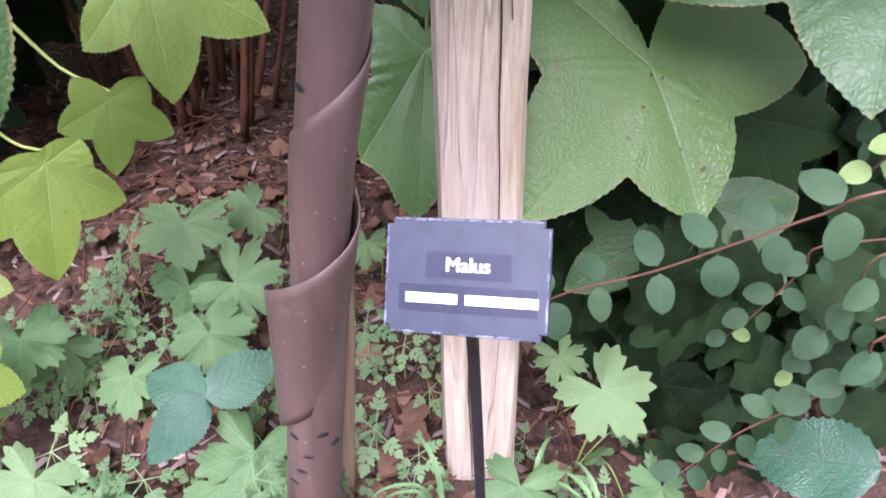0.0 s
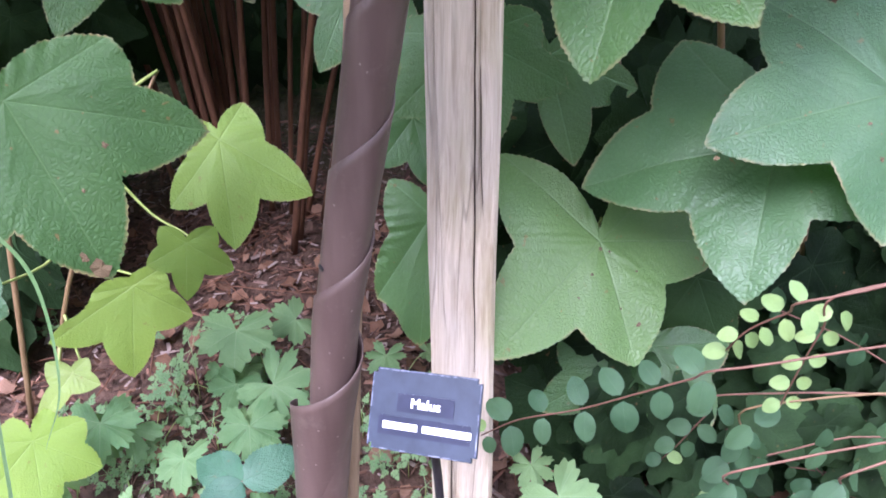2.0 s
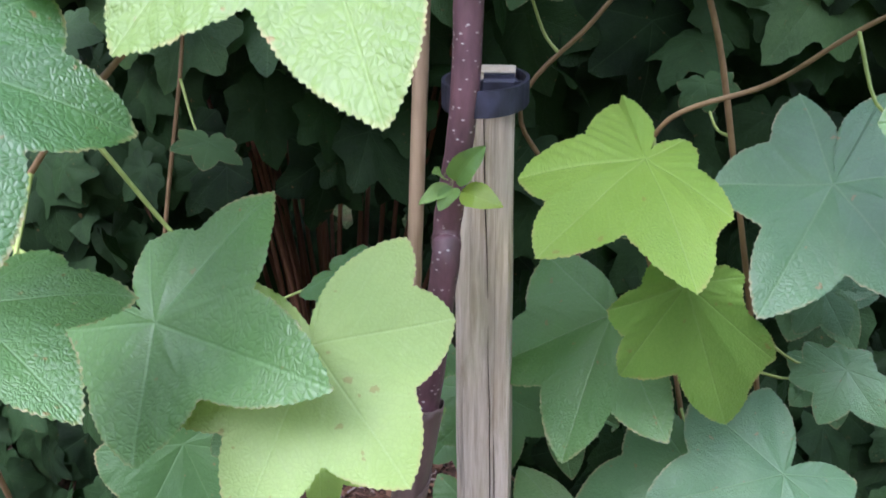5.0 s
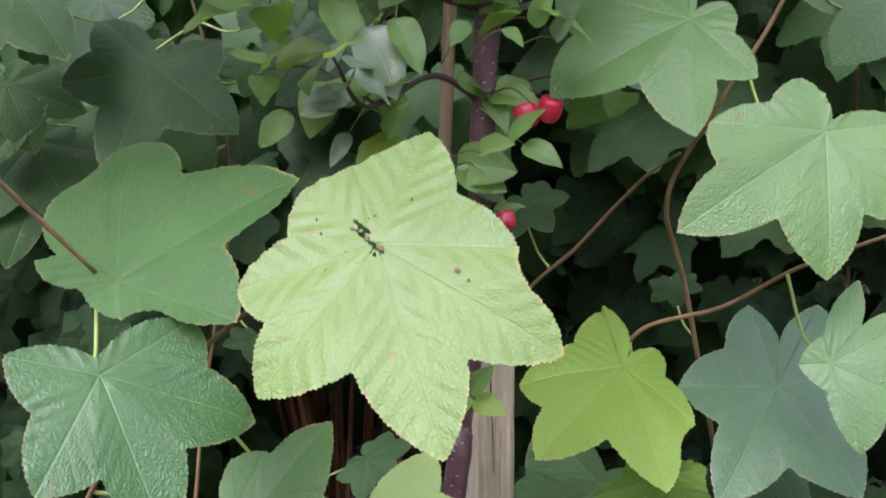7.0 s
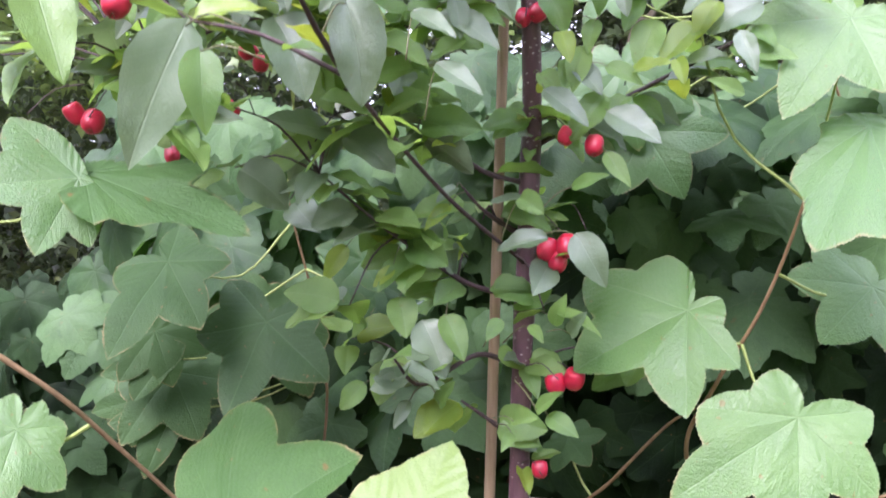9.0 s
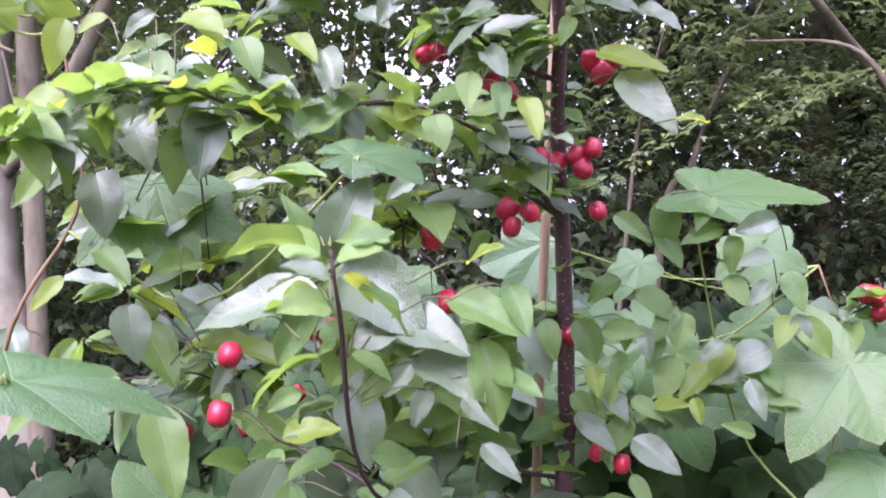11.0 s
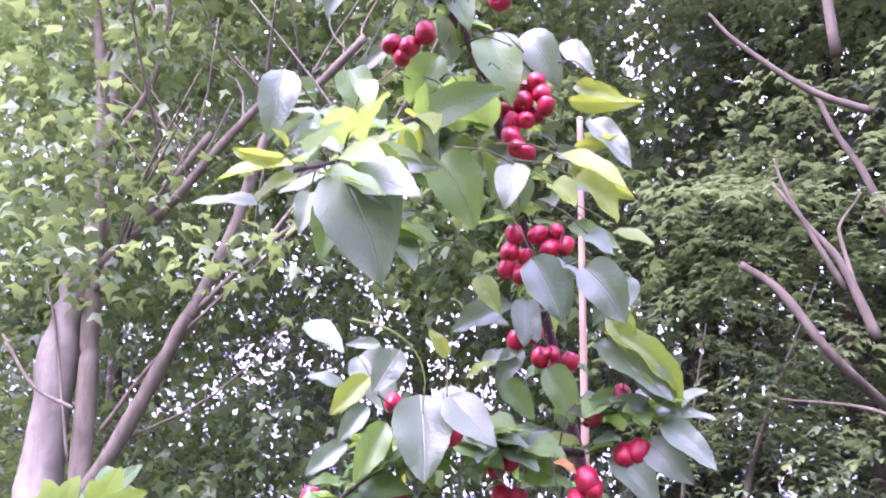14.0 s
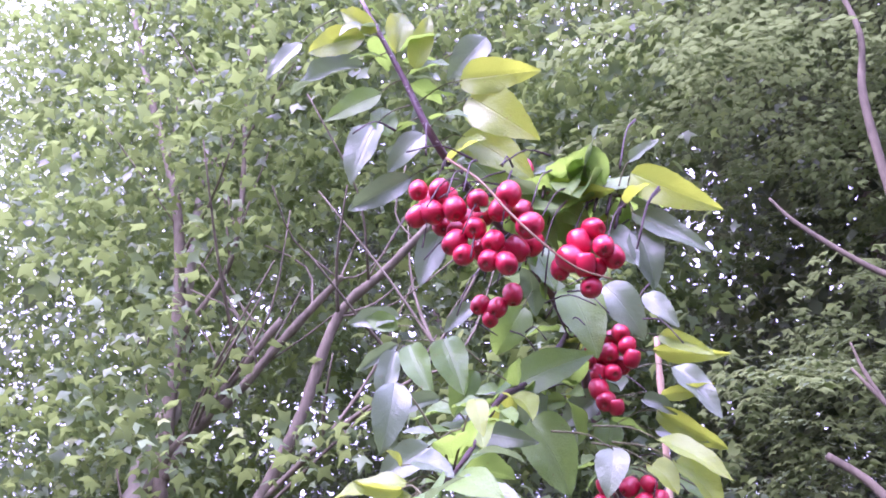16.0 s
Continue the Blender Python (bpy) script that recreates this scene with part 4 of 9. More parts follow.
RIGHT_LIMB_j = ([(0.85, 2.35, 3.10), (0.84, 2.50, 3.42), (0.86, 2.60, 3.53), (0.95, 2.70, 3.66), (0.98, 2.75, 3.74)], 0.010, 0.003)
STEM_a = [(0.187, 0.700, 0.310), (0.223, 0.670, 0.359), (0.276, 0.640, 0.399), (0.319, 0.610, 0.443), (0.356, 0.580, 0.485), (0.385, 0.550, 0.521)]
STEM_b = [(0.453, 0.720, 0.189), (0.445, 0.680, 0.283), (0.441, 0.640, 0.365), (0.431, 0.600, 0.441)]
STEM_c = [(0.323, 0.700, 0.052), (0.345, 0.664, 0.142), (0.368, 0.628, 0.234), (0.396, 0.592, 0.309), (0.400, 0.556, 0.382), (0.395, 0.520, 0.443)]
STEM_d = [(0.446, 0.600, 0.438), (0.448, 0.588, 0.488), (0.453, 0.577, 0.539), (0.464, 0.565, 0.585)]
STEM_e = [(0.387, 0.600, 0.499), (0.392, 0.573, 0.541), (0.407, 0.547, 0.575), (0.422, 0.520, 0.607)]
STEM_f = [(0.459, 0.550, 0.336), (0.448, 0.517, 0.405), (0.447, 0.483, 0.462), (0.444, 0.450, 0.514)]
STEM_g = [(0.400, 0.750, 0.231), (0.406, 0.720, 0.283), (0.421, 0.690, 0.355), (0.431, 0.660, 0.404)]
TENDRIL_a = [(0.136, -0.200, 3.011), (0.179, -0.212, 2.960), (0.212, -0.224, 2.906), (0.244, -0.224, 2.862), (0.271, -0.212, 2.835), (0.300, -0.200, 2.822)]
TENDRIL_b = [(0.005, 0.080, 2.621), (0.047, 0.095, 2.607), (0.072, 0.110, 2.584), (0.080, 0.125, 2.554), (0.071, 0.140, 2.512)]
TENDRIL_c = [(-0.029, 0.280, 2.328), (-0.050, 0.295, 2.269), (-0.065, 0.310, 2.209), (-0.057, 0.325, 2.148), (-0.051, 0.340, 2.073)]


def along(line, z):
    zs = [p[2] for p in line]
    return Vector([float(np.interp(z, zs, [p[k] for p in line])) for k in range(3)])


def build_guard():
    """A plastic strip wound up the trunk, the top edge of each turn lapping outside the next, the lowest turn sprung open."""
    gd = thing("spiral_tree_guard", tuple(along(TRUNK_LINE, 0.04)), "brown plastic spiral guard wound round the young trunk", "tree guard")
    v, f = [], []
    n, rows = 300, 13
    pitch, band = 0.128, 0.148
    z0, z1 = 0.292, 0.80
    turns = (z1 - z0 + 0.07) / pitch
    for i in range(n + 1):
        t = i / n
        a = 2 * math.pi * turns * t - math.pi - 0.55
        zc = z0 + pitch * turns * t
        loose = max(0.0, 1 - t * turns / 1.05)
        for k in range(rows):
            s = k / (rows - 1)
            z = min(z1, zc + band * (s - 0.5))
            r = 0.0207 + 0.0026 * s + 0.0135 * loose ** 0.8 * (0.25 + 0.75 * s) + 0.0007 * noise.noise(Vector((a * 2, z * 14, 0)))
            c = along(TRUNK_LINE, z)
            shift = -0.006 * loose
            v.append((c.x + shift + r * math.cos(a), c.y + r * math.sin(a), z))
    for i in range(n):
        for k in range(rows - 1):
            f.append((i * rows + k, (i + 1) * rows + k, (i + 1) * rows + k + 1, i * rows + k + 1))
    ob = part("plastic_strip", from_arrays("plastic_strip", v, f), GUARD, gd)
    so = ob.modifiers.new("thickness", "SOLIDIFY")
    so.thickness, so.offset = 0.0013, 0
    v, f, m = [], [], 40
    for i in range(31):
        z = 0.03 + 0.33 * i / 30
        c = along(TRUNK_LINE, z)
        for k in range(m):
            a = 2 * math.pi * k / m
            r = 0.0248 - 0.003 * z + 0.0006 * noise.noise(Vector((math.cos(a) * 2, math.sin(a) * 2, z * 20))) + (0.0008 if abs(z - 0.165) < 0.006 else 0)
            v.append((c.x + r * math.cos(a), c.y + r * math.sin(a), z))
    for i in range(30):
        for k in range(m):
            f.append((i * m + k, i * m + (k + 1) % m, (i + 1) * m + (k + 1) % m, (i + 1) * m + k))
    part("lower_sleeve", from_arrays("lower_sleeve", v, f), GUARD, gd)
    for a, z, tall in ((-2.35, 0.232, 1.0), (-1.25, 0.238, 1.1), (-1.75, 0.213, 0.7), (-2.0, 0.193, 0.9), (-0.75, 0.222, 1.2), (-2.3, 0.176, 0.8), (-2.55, 0.545, 1.1)):
        c = along(TRUNK_LINE, z)
        rad = 0.0236 if z > 0.4 else 0.0243
        bm = bmesh.new()
        bmesh.ops.create_uvsphere(bm, u_segments=12, v_segments=8, radius=0.0046)
        m4 = Matrix.Translation((c.x + rad * math.cos(a), c.y + rad * math.sin(a), z)) @ Matrix.Rotation(a, 4, "Z") @ Matrix.Diagonal((0.2, 1.15, 0.62 * tall, 1))
        part("air_hole", bm, ROD, gd, "dark punched air hole", m4)


build_guard()


def build_label():
    lb = thing("plant_label", (0.16, 0.60, 0.05), "dark blue engraved plant label on a black rod", "plant label")
    tl, tr, bl = Vector((0.091, 0.574, 0.499)), Vector((0.179, 0.541, 0.513)), Vector((0.0865, 0.539, 0.449))
    x = (tr - tl).normalized()
    down = (bl - tl)
    y = -(down - x * down.dot(x)).normalized()
    z = x.cross(y)
    w, h = 0.0965, 0.0660
    c = tl + x * w / 2 - y * h / 2
    m = Matrix((x, y, z)).transposed().to_4x4()
    m.translation = c
    bm = bmesh.new()
    bmesh.ops.create_cube(bm, size=1, matrix=Matrix.Diagonal((w, h, 0.0035, 1)))
    corners = [e for e in bm.edges if abs((e.verts[0].co - e.verts[1].co).z) > 0.001]
    bmesh.ops.bevel(bm, geom=corners, offset=0.004, segments=4, affect="EDGES")
    bmesh.ops.bevel(bm, geom=[e for e in bm.edges if abs((e.verts[0].co - e.verts[1].co).z) < 0.001 and len(e.link_faces) == 2 and e.calc_face_angle() > 1], offset=0.0007, segments=2, affect="EDGES")
    plate = part("plate", bm, PLATE, lb, "", m)
    # scuffed pale rim
    bm = bmesh.new()
    g = random.Random(8)
    for side in range(4):
        for i in range(26):
            if g.random() < (0.75 if side == 0 else 0.45):
                u = (i + g.random()) / 26 - 0.5
                sx, sy = g.uniform(0.002, 0.007), g.uniform(0.0005, 0.0014)
                px, py = (u * (w - 0.01), h / 2 - sy / 2 - 0.0004) if side == 0 else (u * (w - 0.01), -h / 2 + sy / 2 + 0.0004) if side == 1 else ((w / 2 - sy / 2 - 0.0004) * (1 if side == 2 else -1), u * (h - 0.01))
                if side > 1:
                    sx, sy = sy, sx
                bmesh.ops.create_cube(bm, size=1, matrix=Matrix.Translation((px, py, 0.00178)) @ Matrix.Diagonal((sx, sy, 0.0003, 1)))
    part("worn_rim", bm, PLATE_EDGE, plate, "pale scuffed rim", m)
    for (cx, cy, tw, th) in ((0.0015, 0.0065, 0.050, 0.0150), (0.0015, -0.0125, 0.081, 0.0155)):
        bm = bmesh.new()
        bmesh.ops.create_cube(bm, size=1, matrix=Matrix.Translation((cx, cy, 0.00195)) @ Matrix.Diagonal((tw, th, 0.0005, 1)))
        part("label_tape", bm, TAPE, plate, "dark glossy label tape", m)

    def words(text, cx, cy, size):
        cu = bpy.data.curves.new("lettering", "FONT")
        cu.body, cu.size, cu.align_x, cu.align_y, cu.extrude = text, size, "CENTER", "CENTER", 0.00012
        tmp = bpy.data.objects.new("lettering", cu)
        scene.collection.objects.link(tmp)
        me = bpy.data.meshes.new_from_object(tmp.evaluated_get(bpy.context.evaluated_depsgraph_get()))
        bpy.data.objects.remove(tmp)
        me.materials.clear()
        both = bmesh.new()
        for dx in (-0.0003, 0.0, 0.0003):
            bold = me.copy()
            bold.transform(Matrix.Translation((dx, 0, dx * 0.05)))
            both.from_mesh(bold)
        part("lettering", both, LETTER, plate, "white lettering", m @ Matrix.Translation((cx, cy, 0.0024)))

    words("Malus", 0.0015, 0.0065, 0.0115)
    # the second line, a name, stands as plain bars
    for cx, bw in ((-0.0195, 0.031), (0.0215, 0.042)):
        bm = bmesh.new()
        bmesh.ops.create_cube(bm, size=1, matrix=Matrix.Translation((cx, -0.0125, 0.0023)) @ Matrix.Diagonal((bw, 0.0056, 0.0003, 1)))
        part("lettering_bar", bm, LETTER, plate, "white bar in place of a name", m)
    top = c - z * 0.008 - y * 0.012
    tube("rod", [top + y * 0.03, top, top - y * 0.016 - z * 0.003, Vector((0.141, 0.572, 0.40)), Vector((0.150, 0.590, 0.25)), Vector((0.160, 0.606, 0.03))],
         [0.0042, 0.0042], ROD, lb, 6, 10)


build_label()


# ---------------------------------------------------------------- crab apple tree
tree = thing("crab_apple_tree", tuple(TRUNK_LINE[0]), "young crab apple tree hung with clusters of red fruit", "fruit tree", "", "")
tube("trunk", TRUNK_LINE, [0.0185, 0.0175, 0.0165, 0.016, 0.015, 0.0145, 0.013, 0.0110, 0.0088, 0.0068, 0.0045, 0.0025], TRUNK, tree, 8, 14, 0.12, "", 3)
BRANCHES = [b1, b2, b3, b4, b5, b6, b7, b8, b9, b10, b11, b12, b13, b14, b15, b16]
for i, b in enumerate(BRANCHES):
    big_one = i in (9, 10, 15)
    tube("branch", b, [0.0028, 0.0022, 0.0014] if i == 8 else [0.0036, 0.0024, 0.0013] if i == 10 else [0.0055 if big_one else 0.0042, 0.0032, 0.0016], TWIG, tree, 7, 8, 0.35, "", i)
FINE = [spline(b, 6) for b in BRANCHES] + [spline(TRUNK_LINE, 6)]

APPLE_LEAVES = []
for i in range(10):
    APPLE_LEAVES.append(ovate_mesh("crab_leaf", 60 + i, 0.28 + 0.022 * (i % 4), 14, 3, 0.25 + 0.25 * (i % 4), 0.24 + 0.12 * (i % 3), 0.016 + 0.008 * (i % 3), 0.15 * (i % 3)))
LEAF_KINDS = {}


PENDING = []


def crab_leaf(base, way, up, size, mat, w=1.0):
    b = Vector(base)
    mid = b + turn(way) * size * 0.5
    if mid.z < 1.8 and 0.3 < mid.y < 0.73 and abs(mid.x - 0.015 - 0.0585 * mid.z) < 0.04:
        return  # the cane stands clear of the leaves
    PENDING.append((b, aim(b, b + turn(way) * size, up, w), mat))


def crab_at(base, tip, normal, w, mat):
    """A leaf of the crab apple that stands out, with its stalk."""
    b, t = Vector(base), Vector(tip)
    PENDING.append((b, aim(b, t, normal, w * 0.9), mat))
    d, q = nearest_on(FINE, b)
    q = Vector(q)
    if (q - b).length > 0.06:
        q = b + (q - b).normalized() * 0.06
    STALKS.append((q, b.lerp(q, 0.4) + Vector((0, 0, 0.006)), b + (t - b) * 0.05))


STALKS = []


def grow_leaves():
    """The leaves on the upper front of the tree one by one, the rest joined."""
    near = sorted(range(len(PENDING)), key=lambda i: PENDING[i][0].y - 0.15 * PENDING[i][0].z)
    single = set(near[:300])
    joined = {}
    for i, (b, m, mat) in enumerate(PENDING):
        k = rng.randrange(len(APPLE_LEAVES))
        if i in single:
            if (k, mat.name) not in LEAF_KINDS:
                me = APPLE_LEAVES[k].copy()
                me.materials.append(mat)
                LEAF_KINDS[k, mat.name] = me
            part("leaf", LEAF_KINDS[k, mat.name], None, tree, "", m)
        else:
            joined.setdefault((k % 5 * 2, mat.name), []).append((m, mat))
    for (k, nm), rows in joined.items():
        scatter("leaves", APPLE_LEAVES[k], [r[0] for r in rows], JOINED[nm], tree, "glossy green crab apple leaves")
    v, f = [], []
    for p in STALKS:
        tv, tf = tube_arrays(spline(p, 3), [0.0011, 0.0008, 0.0006], 5)
        k = len(v)
        v += tv
        f += [tuple(q + k for q in w) for w in tf]
    part("stalk_mass", from_arrays("stalk_mass", v, f), APPLE_STALK, tree)["kind"] = "stuff"


def make_apple():
    prof = [(0.0, 0.30), (0.10, 0.33), (0.20, 0.42), (0.32, 0.475), (0.43, 0.43), (0.49, 0.28), (0.515, 0.06), (0.50, -0.16), (0.44, -0.36), (0.34, -0.50), (0.22, -0.565), (0.13, -0.57), (0.08, -0.53), (0.0, -0.51)]
    n, v, f = 18, [], []
    for r, z in prof:
        for s in range(n):
            a = 2 * math.pi * s / n
            k = 1 + 0.022 * math.cos(5 * a) * (1 if z < -0.3 else 0.3)
            v.append((r * k * math.cos(a), r * k * math.sin(a), z))
    for i in range(len(prof) - 1):
        for s in range(n):
            q = (s + 1) % n
            f.append((i * n + s, (i + 1) * n + s, (i + 1) * n + q, i * n + q))
    return from_arrays("apple", v, f)


def make_calyx():
    v, f = [], []
    for i in range(5):
        a = 2 * math.pi * i / 5
        k = len(v)
        for (r, z, d) in ((0.02, -0.50, 0.5), (0.02, -0.50, -0.5), (0.115, -0.60, -0.25), (0.115, -0.60, 0.25), (0.15, -0.69, 0.0)):
            v.append((r * math.cos(a + d), r * math.sin(a + d), z))
        f += [(k, k + 1, k + 2, k + 3), (k + 3, k + 2, k + 4)]
    return from_arrays("calyx", v, f)


APPLE_MESH, CALYX_MESH = make_apple(), make_calyx()
APPLE_MESH.materials.append(APPLE)
CALYX_MESH.materials.append(CALYX)
SPURS = []


def apple(at):
    """A crab apple hanging by its stalk from the nearest twig, with its dry calyx."""
    s = (0.0265 if at[2] < 2.5 else 0.0228) * rng.uniform(0.88, 1.12)
    up = Vector((rng.gauss(0, 0.45), rng.gauss(0.55, 0.4), 0.9)).normalized()
    tilt = up.to_track_quat("Z", "Y").to_matrix().to_4x4() @ Matrix.Rotation(rng.uniform(0, 6.28), 4, "Z")
    m = Matrix.Translation(at) @ tilt @ Matrix.Diagonal((s * rng.uniform(0.95, 1.05), s, s * rng.uniform(0.93, 1.08), 1))
    ob = part("apple", APPLE_MESH, None, tree, "", m)
    part("calyx", CALYX_MESH, None, ob, "", m)
    top = m @ Vector((0, 0, 0.32))
    d, q = nearest_on(FINE, top + Vector((0, 0.02, 0.025)))
    q = Vector(q)
    if (q - top).length > 0.085:
        q = top + (q - top).normalized() * 0.085
        SPURS.append((q, Vector(nearest_on(FINE, q)[1])))
    mid = top.lerp(q, 0.5) + Vector((0, 0, 0.012))
    tube("apple_stalk", [top - Vector((0, 0, 0.002)), mid, q], [0.0009, 0.0008, 0.0014], TWIG, ob, 3, 5)
    SPUR_POINTS.append(q)


SPUR_POINTS = []

# ---------------------------------------------------------------- large-leaved shrubs
shrub_r = thing("lobed_leaf_shrub", (0.75, 1.05, 0.05), "leafy shrub with large lobed matt green leaves on brown canes", "shrub", "large-leaved shrubs")
shrub_l = thing("lobed_leaf_shrub", (-0.45, 0.75, 0.05), "leafy shrub with large lobed lime and blue-green leaves on reddish canes", "shrub", "large-leaved shrubs")
shrub_b = thing("lobed_leaf_shrub", (0.2, 1.6, 0.05), "dense thicket of dark green lobed leaves, shade in their colour, behind the stake", "shrub", "large-leaved shrubs")

CANE_TO_LEAF = [(-0.95, 0.5, 0.03), (-0.98, 0.25, 0.9), (-0.75, 0.05, 1.62), (-0.45, 0.0, 1.72), (-0.251, 0.12, 1.55), (-0.202, 0.21, 1.44), (-0.155, 0.297, 1.32)]
CANES_R = [[(0.34, 1.05, 0.03), (0.36, 0.98, 0.5), (0.27, 0.92, 0.95), (0.198, 0.850, 1.120), (0.282, 0.800, 1.236), (0.361, 0.760, 1.337), (0.404, 0.730, 1.377)],
           [(0.50, 1.02, 0.03), (0.46, 0.95, 0.6), (0.36, 0.84, 0.98), (0.361, 0.750, 1.123), (0.464, 0.700, 1.182), (0.540, 0.660, 1.246), (0.645, 0.620, 1.306)],
           [(0.64, 1.0, 0.03), (0.57, 0.92, 0.6), (0.44, 0.80, 1.15), (0.392, 0.740, 1.309), (0.432, 0.700, 1.423), (0.482, 0.670, 1.524), (0.514, 0.650, 1.610), (0.536, 0.630, 1.689)],
           [(0.6, 1.15, 0.03), (0.22, 1.12, 0.35), (0.08, 1.02, 0.62)],
           [(0.75, 1.2, 0.03), (0.8, 1.2, 0.9), (0.74, 1.15, 1.6), (0.6, 1.08, 2.05)]]
CANES_L = [[(-0.5, 0.85, 0.03), (-0.47, 0.7, 0.45), (-0.36, 0.5, 0.85), (-0.22, 0.42, 1.1), (-0.08, 0.38, 1.24), (0.06, 0.34, 1.34)],
           CANE_TO_LEAF,
           [(-0.45, 0.95, 0.03), (-0.36, 0.98, 0.35), (-0.2, 0.98, 0.62)],
           [(-0.6, 0.7, 0.03), (-0.62, 0.42, 0.8), (-0.55, 0.2, 1.5), (-0.46, 0.16, 1.95), (-0.41, 0.24, 2.16), (-0.46, 0.25, 2.42)],
           [(-0.5, 1.0, 0.03), (-0.4, 1.02, 0.8), (-0.3, 1.0, 1.3), (-0.35, 0.95, 1.7)]]
for plant, canes in ((shrub_r, CANES_R), (shrub_l, CANES_L)):
    for i, c in enumerate(canes):
        tube("cane", c, [0.0046, 0.0031, 0.0021], CANE, plant, 8, 8, 0.12, "", i)
CANE_POINTS = {shrub_r: [spline(c, 8) for c in CANES_R], shrub_l: [spline(c, 8) for c in CANES_L]}


def big(plant, base, tip, normal, w, tone, kind=None):
    """A large leaf, its stalk running back to the nearest cane."""
    b, t = Vector(base), Vector(tip)
    d, q = nearest_on(CANE_POINTS[plant], b + (b - t).normalized() * 0.05 + Vector((0, 0.05, -0.03)))
    q = Vector(q)
    return lobed_leaf(plant, b, t, normal, w, tone, kind, q)


def palm_leaf(plant, base, tip, normal, tone, left, right, eaten=False):
    """A large leaf with lobes of its own, its stalk running back to the nearest cane."""
    b, t = Vector(base), Vector(tip)
    fine = (421, 44) if eaten else (281, 14)
    me = palm_mesh("leaf", rng.randrange(999), left, right, *fine, 0.07, 0.0042, rng.uniform(0.10, 0.19), eaten)
    me.materials.append(LEAF[tone])
    ob = part("leaf", me, None, plant, "", aim(b, t, normal))
    s = Vector(nearest_on(CANE_POINTS[plant], b + (b - t).normalized() * 0.05 + Vector((0, 0.05, -0.03)))[1])
    back = -Vector(normal).normalized()
    mid = b.lerp(s, 0.5) + back * 0.25 * (b - s).length + Vector((0, 0, -0.01))
    root = b + back * 0.003
    tube("leaf_stalk", [s, mid, root + back * 0.02 + (b - t).normalized() * 0.01, root], [0.0024, 0.0019, 0.0016, 0.0013], PETIOLE, plant, 4, 6)
    return ob


def blemish(leaf, spots):
    """Dry brown patches on a leaf's face, each an irregular thin skin on the blade."""
    co = np.empty(len(leaf.data.vertices) * 3)
    leaf.data.vertices.foreach_get("co", co)
    co = co.reshape(-1, 3)
    g = random.Random(len(spots))
    for u, v, r in spots:
        bm = bmesh.new()
        ring = []
        for k in range(11):
            a = 2 * math.pi * k / 11
            rr = r * g.uniform(0.45, 1.15)
            p = (u + rr * math.cos(a), v + rr * math.sin(a))
            near = co[np.argmin((co[:, 0] - p[0]) ** 2 + (co[:, 1] - p[1]) ** 2)]
            ring.append(bm.verts.new((p[0], p[1], near[2] + 0.007)))
        mid = bm.verts.new((u, v, co[np.argmin((co[:, 0] - u) ** 2 + (co[:, 1] - v) ** 2)][2] + 0.009))
        for k in range(11):
            bm.faces.new((mid, ring[k], ring[(k + 1) % 11]))
        patch = part("brown_patch", bm, DRY_SKIN, leaf, "", leaf.parent.matrix_basis @ leaf.matrix_basis)


blemish(palm_leaf(shrub_r, (0.319, 0.839, 0.473), (0.356, 0.741, 0.375), (0.09, -0.69, 0.72), 'fresh', ((57, 1.25), (149, 1.07)), ((79, 1.12), (120, 1.14))), ((0.0, 0.55, 0.014), (-0.2, 0.3, 0.012), (0.15, 0.25, 0.016), (0.3, 0.4, 0.012), (0.02, 0.06, 0.018), (-0.04, 0.1, 0.012), (-0.1, 0.7, 0.02)))
palm_leaf(shrub_r, (0.464, 0.770, 0.623), (0.418, 0.660, 0.514), (-0.38, -0.57, 0.73), 'blue', ((71, 1.22), (134, 1.02)), ((67, 0.78), (142, 0.78)))
blemish(palm_leaf(shrub_r, (0.547, 0.733, 0.686), (0.518, 0.625, 0.596), (0.11, -0.65, 0.75), 'blue', ((61, 1.29), (119, 0.99), (166, 0.82)), ((63, 0.82), (103, 0.65))), ((0.1, 0.5, 0.02), (1.05, 0.7, 0.02), (0.2, 0.3, 0.014)))
palm_leaf(shrub_r, (0.328, 0.820, 0.856), (0.259, 0.689, 0.715), (-0.39, -0.57, 0.72), 'fresh', ((53, 0.99), (118, 0.77)), ((41, 0.91), (105, 0.44)))
palm_leaf(shrub_r, (0.380, 0.600, 0.993), (0.451, 0.641, 0.797), (0.09, -0.98, -0.18), 'leafy', ((45, 0.63), (85, 0.40), (152, 0.22)), ((27, 0.70), (77, 0.28)))
palm_leaf(shrub_l, (0.049, 0.390, 1.008), (0.014, 0.280, 0.898), (0.18, -0.72, 0.67), 'lime', ((52, 0.87), (102, 0.74)), ((54, 0.88), (121, 0.77), (161, 0.80)))
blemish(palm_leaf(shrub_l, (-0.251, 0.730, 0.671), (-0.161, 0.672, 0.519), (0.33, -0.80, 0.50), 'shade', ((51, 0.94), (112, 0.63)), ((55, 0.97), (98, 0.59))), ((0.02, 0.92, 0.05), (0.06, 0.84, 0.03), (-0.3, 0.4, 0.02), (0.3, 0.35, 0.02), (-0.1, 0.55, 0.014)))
palm_leaf(shrub_l, (-0.133, 0.966, 0.539), (-0.107, 0.881, 0.435), (0.17, -0.74, 0.65), 'gold', ((41, 0.75), (131, 0.31)), ((51, 0.96), (143, 0.42)))
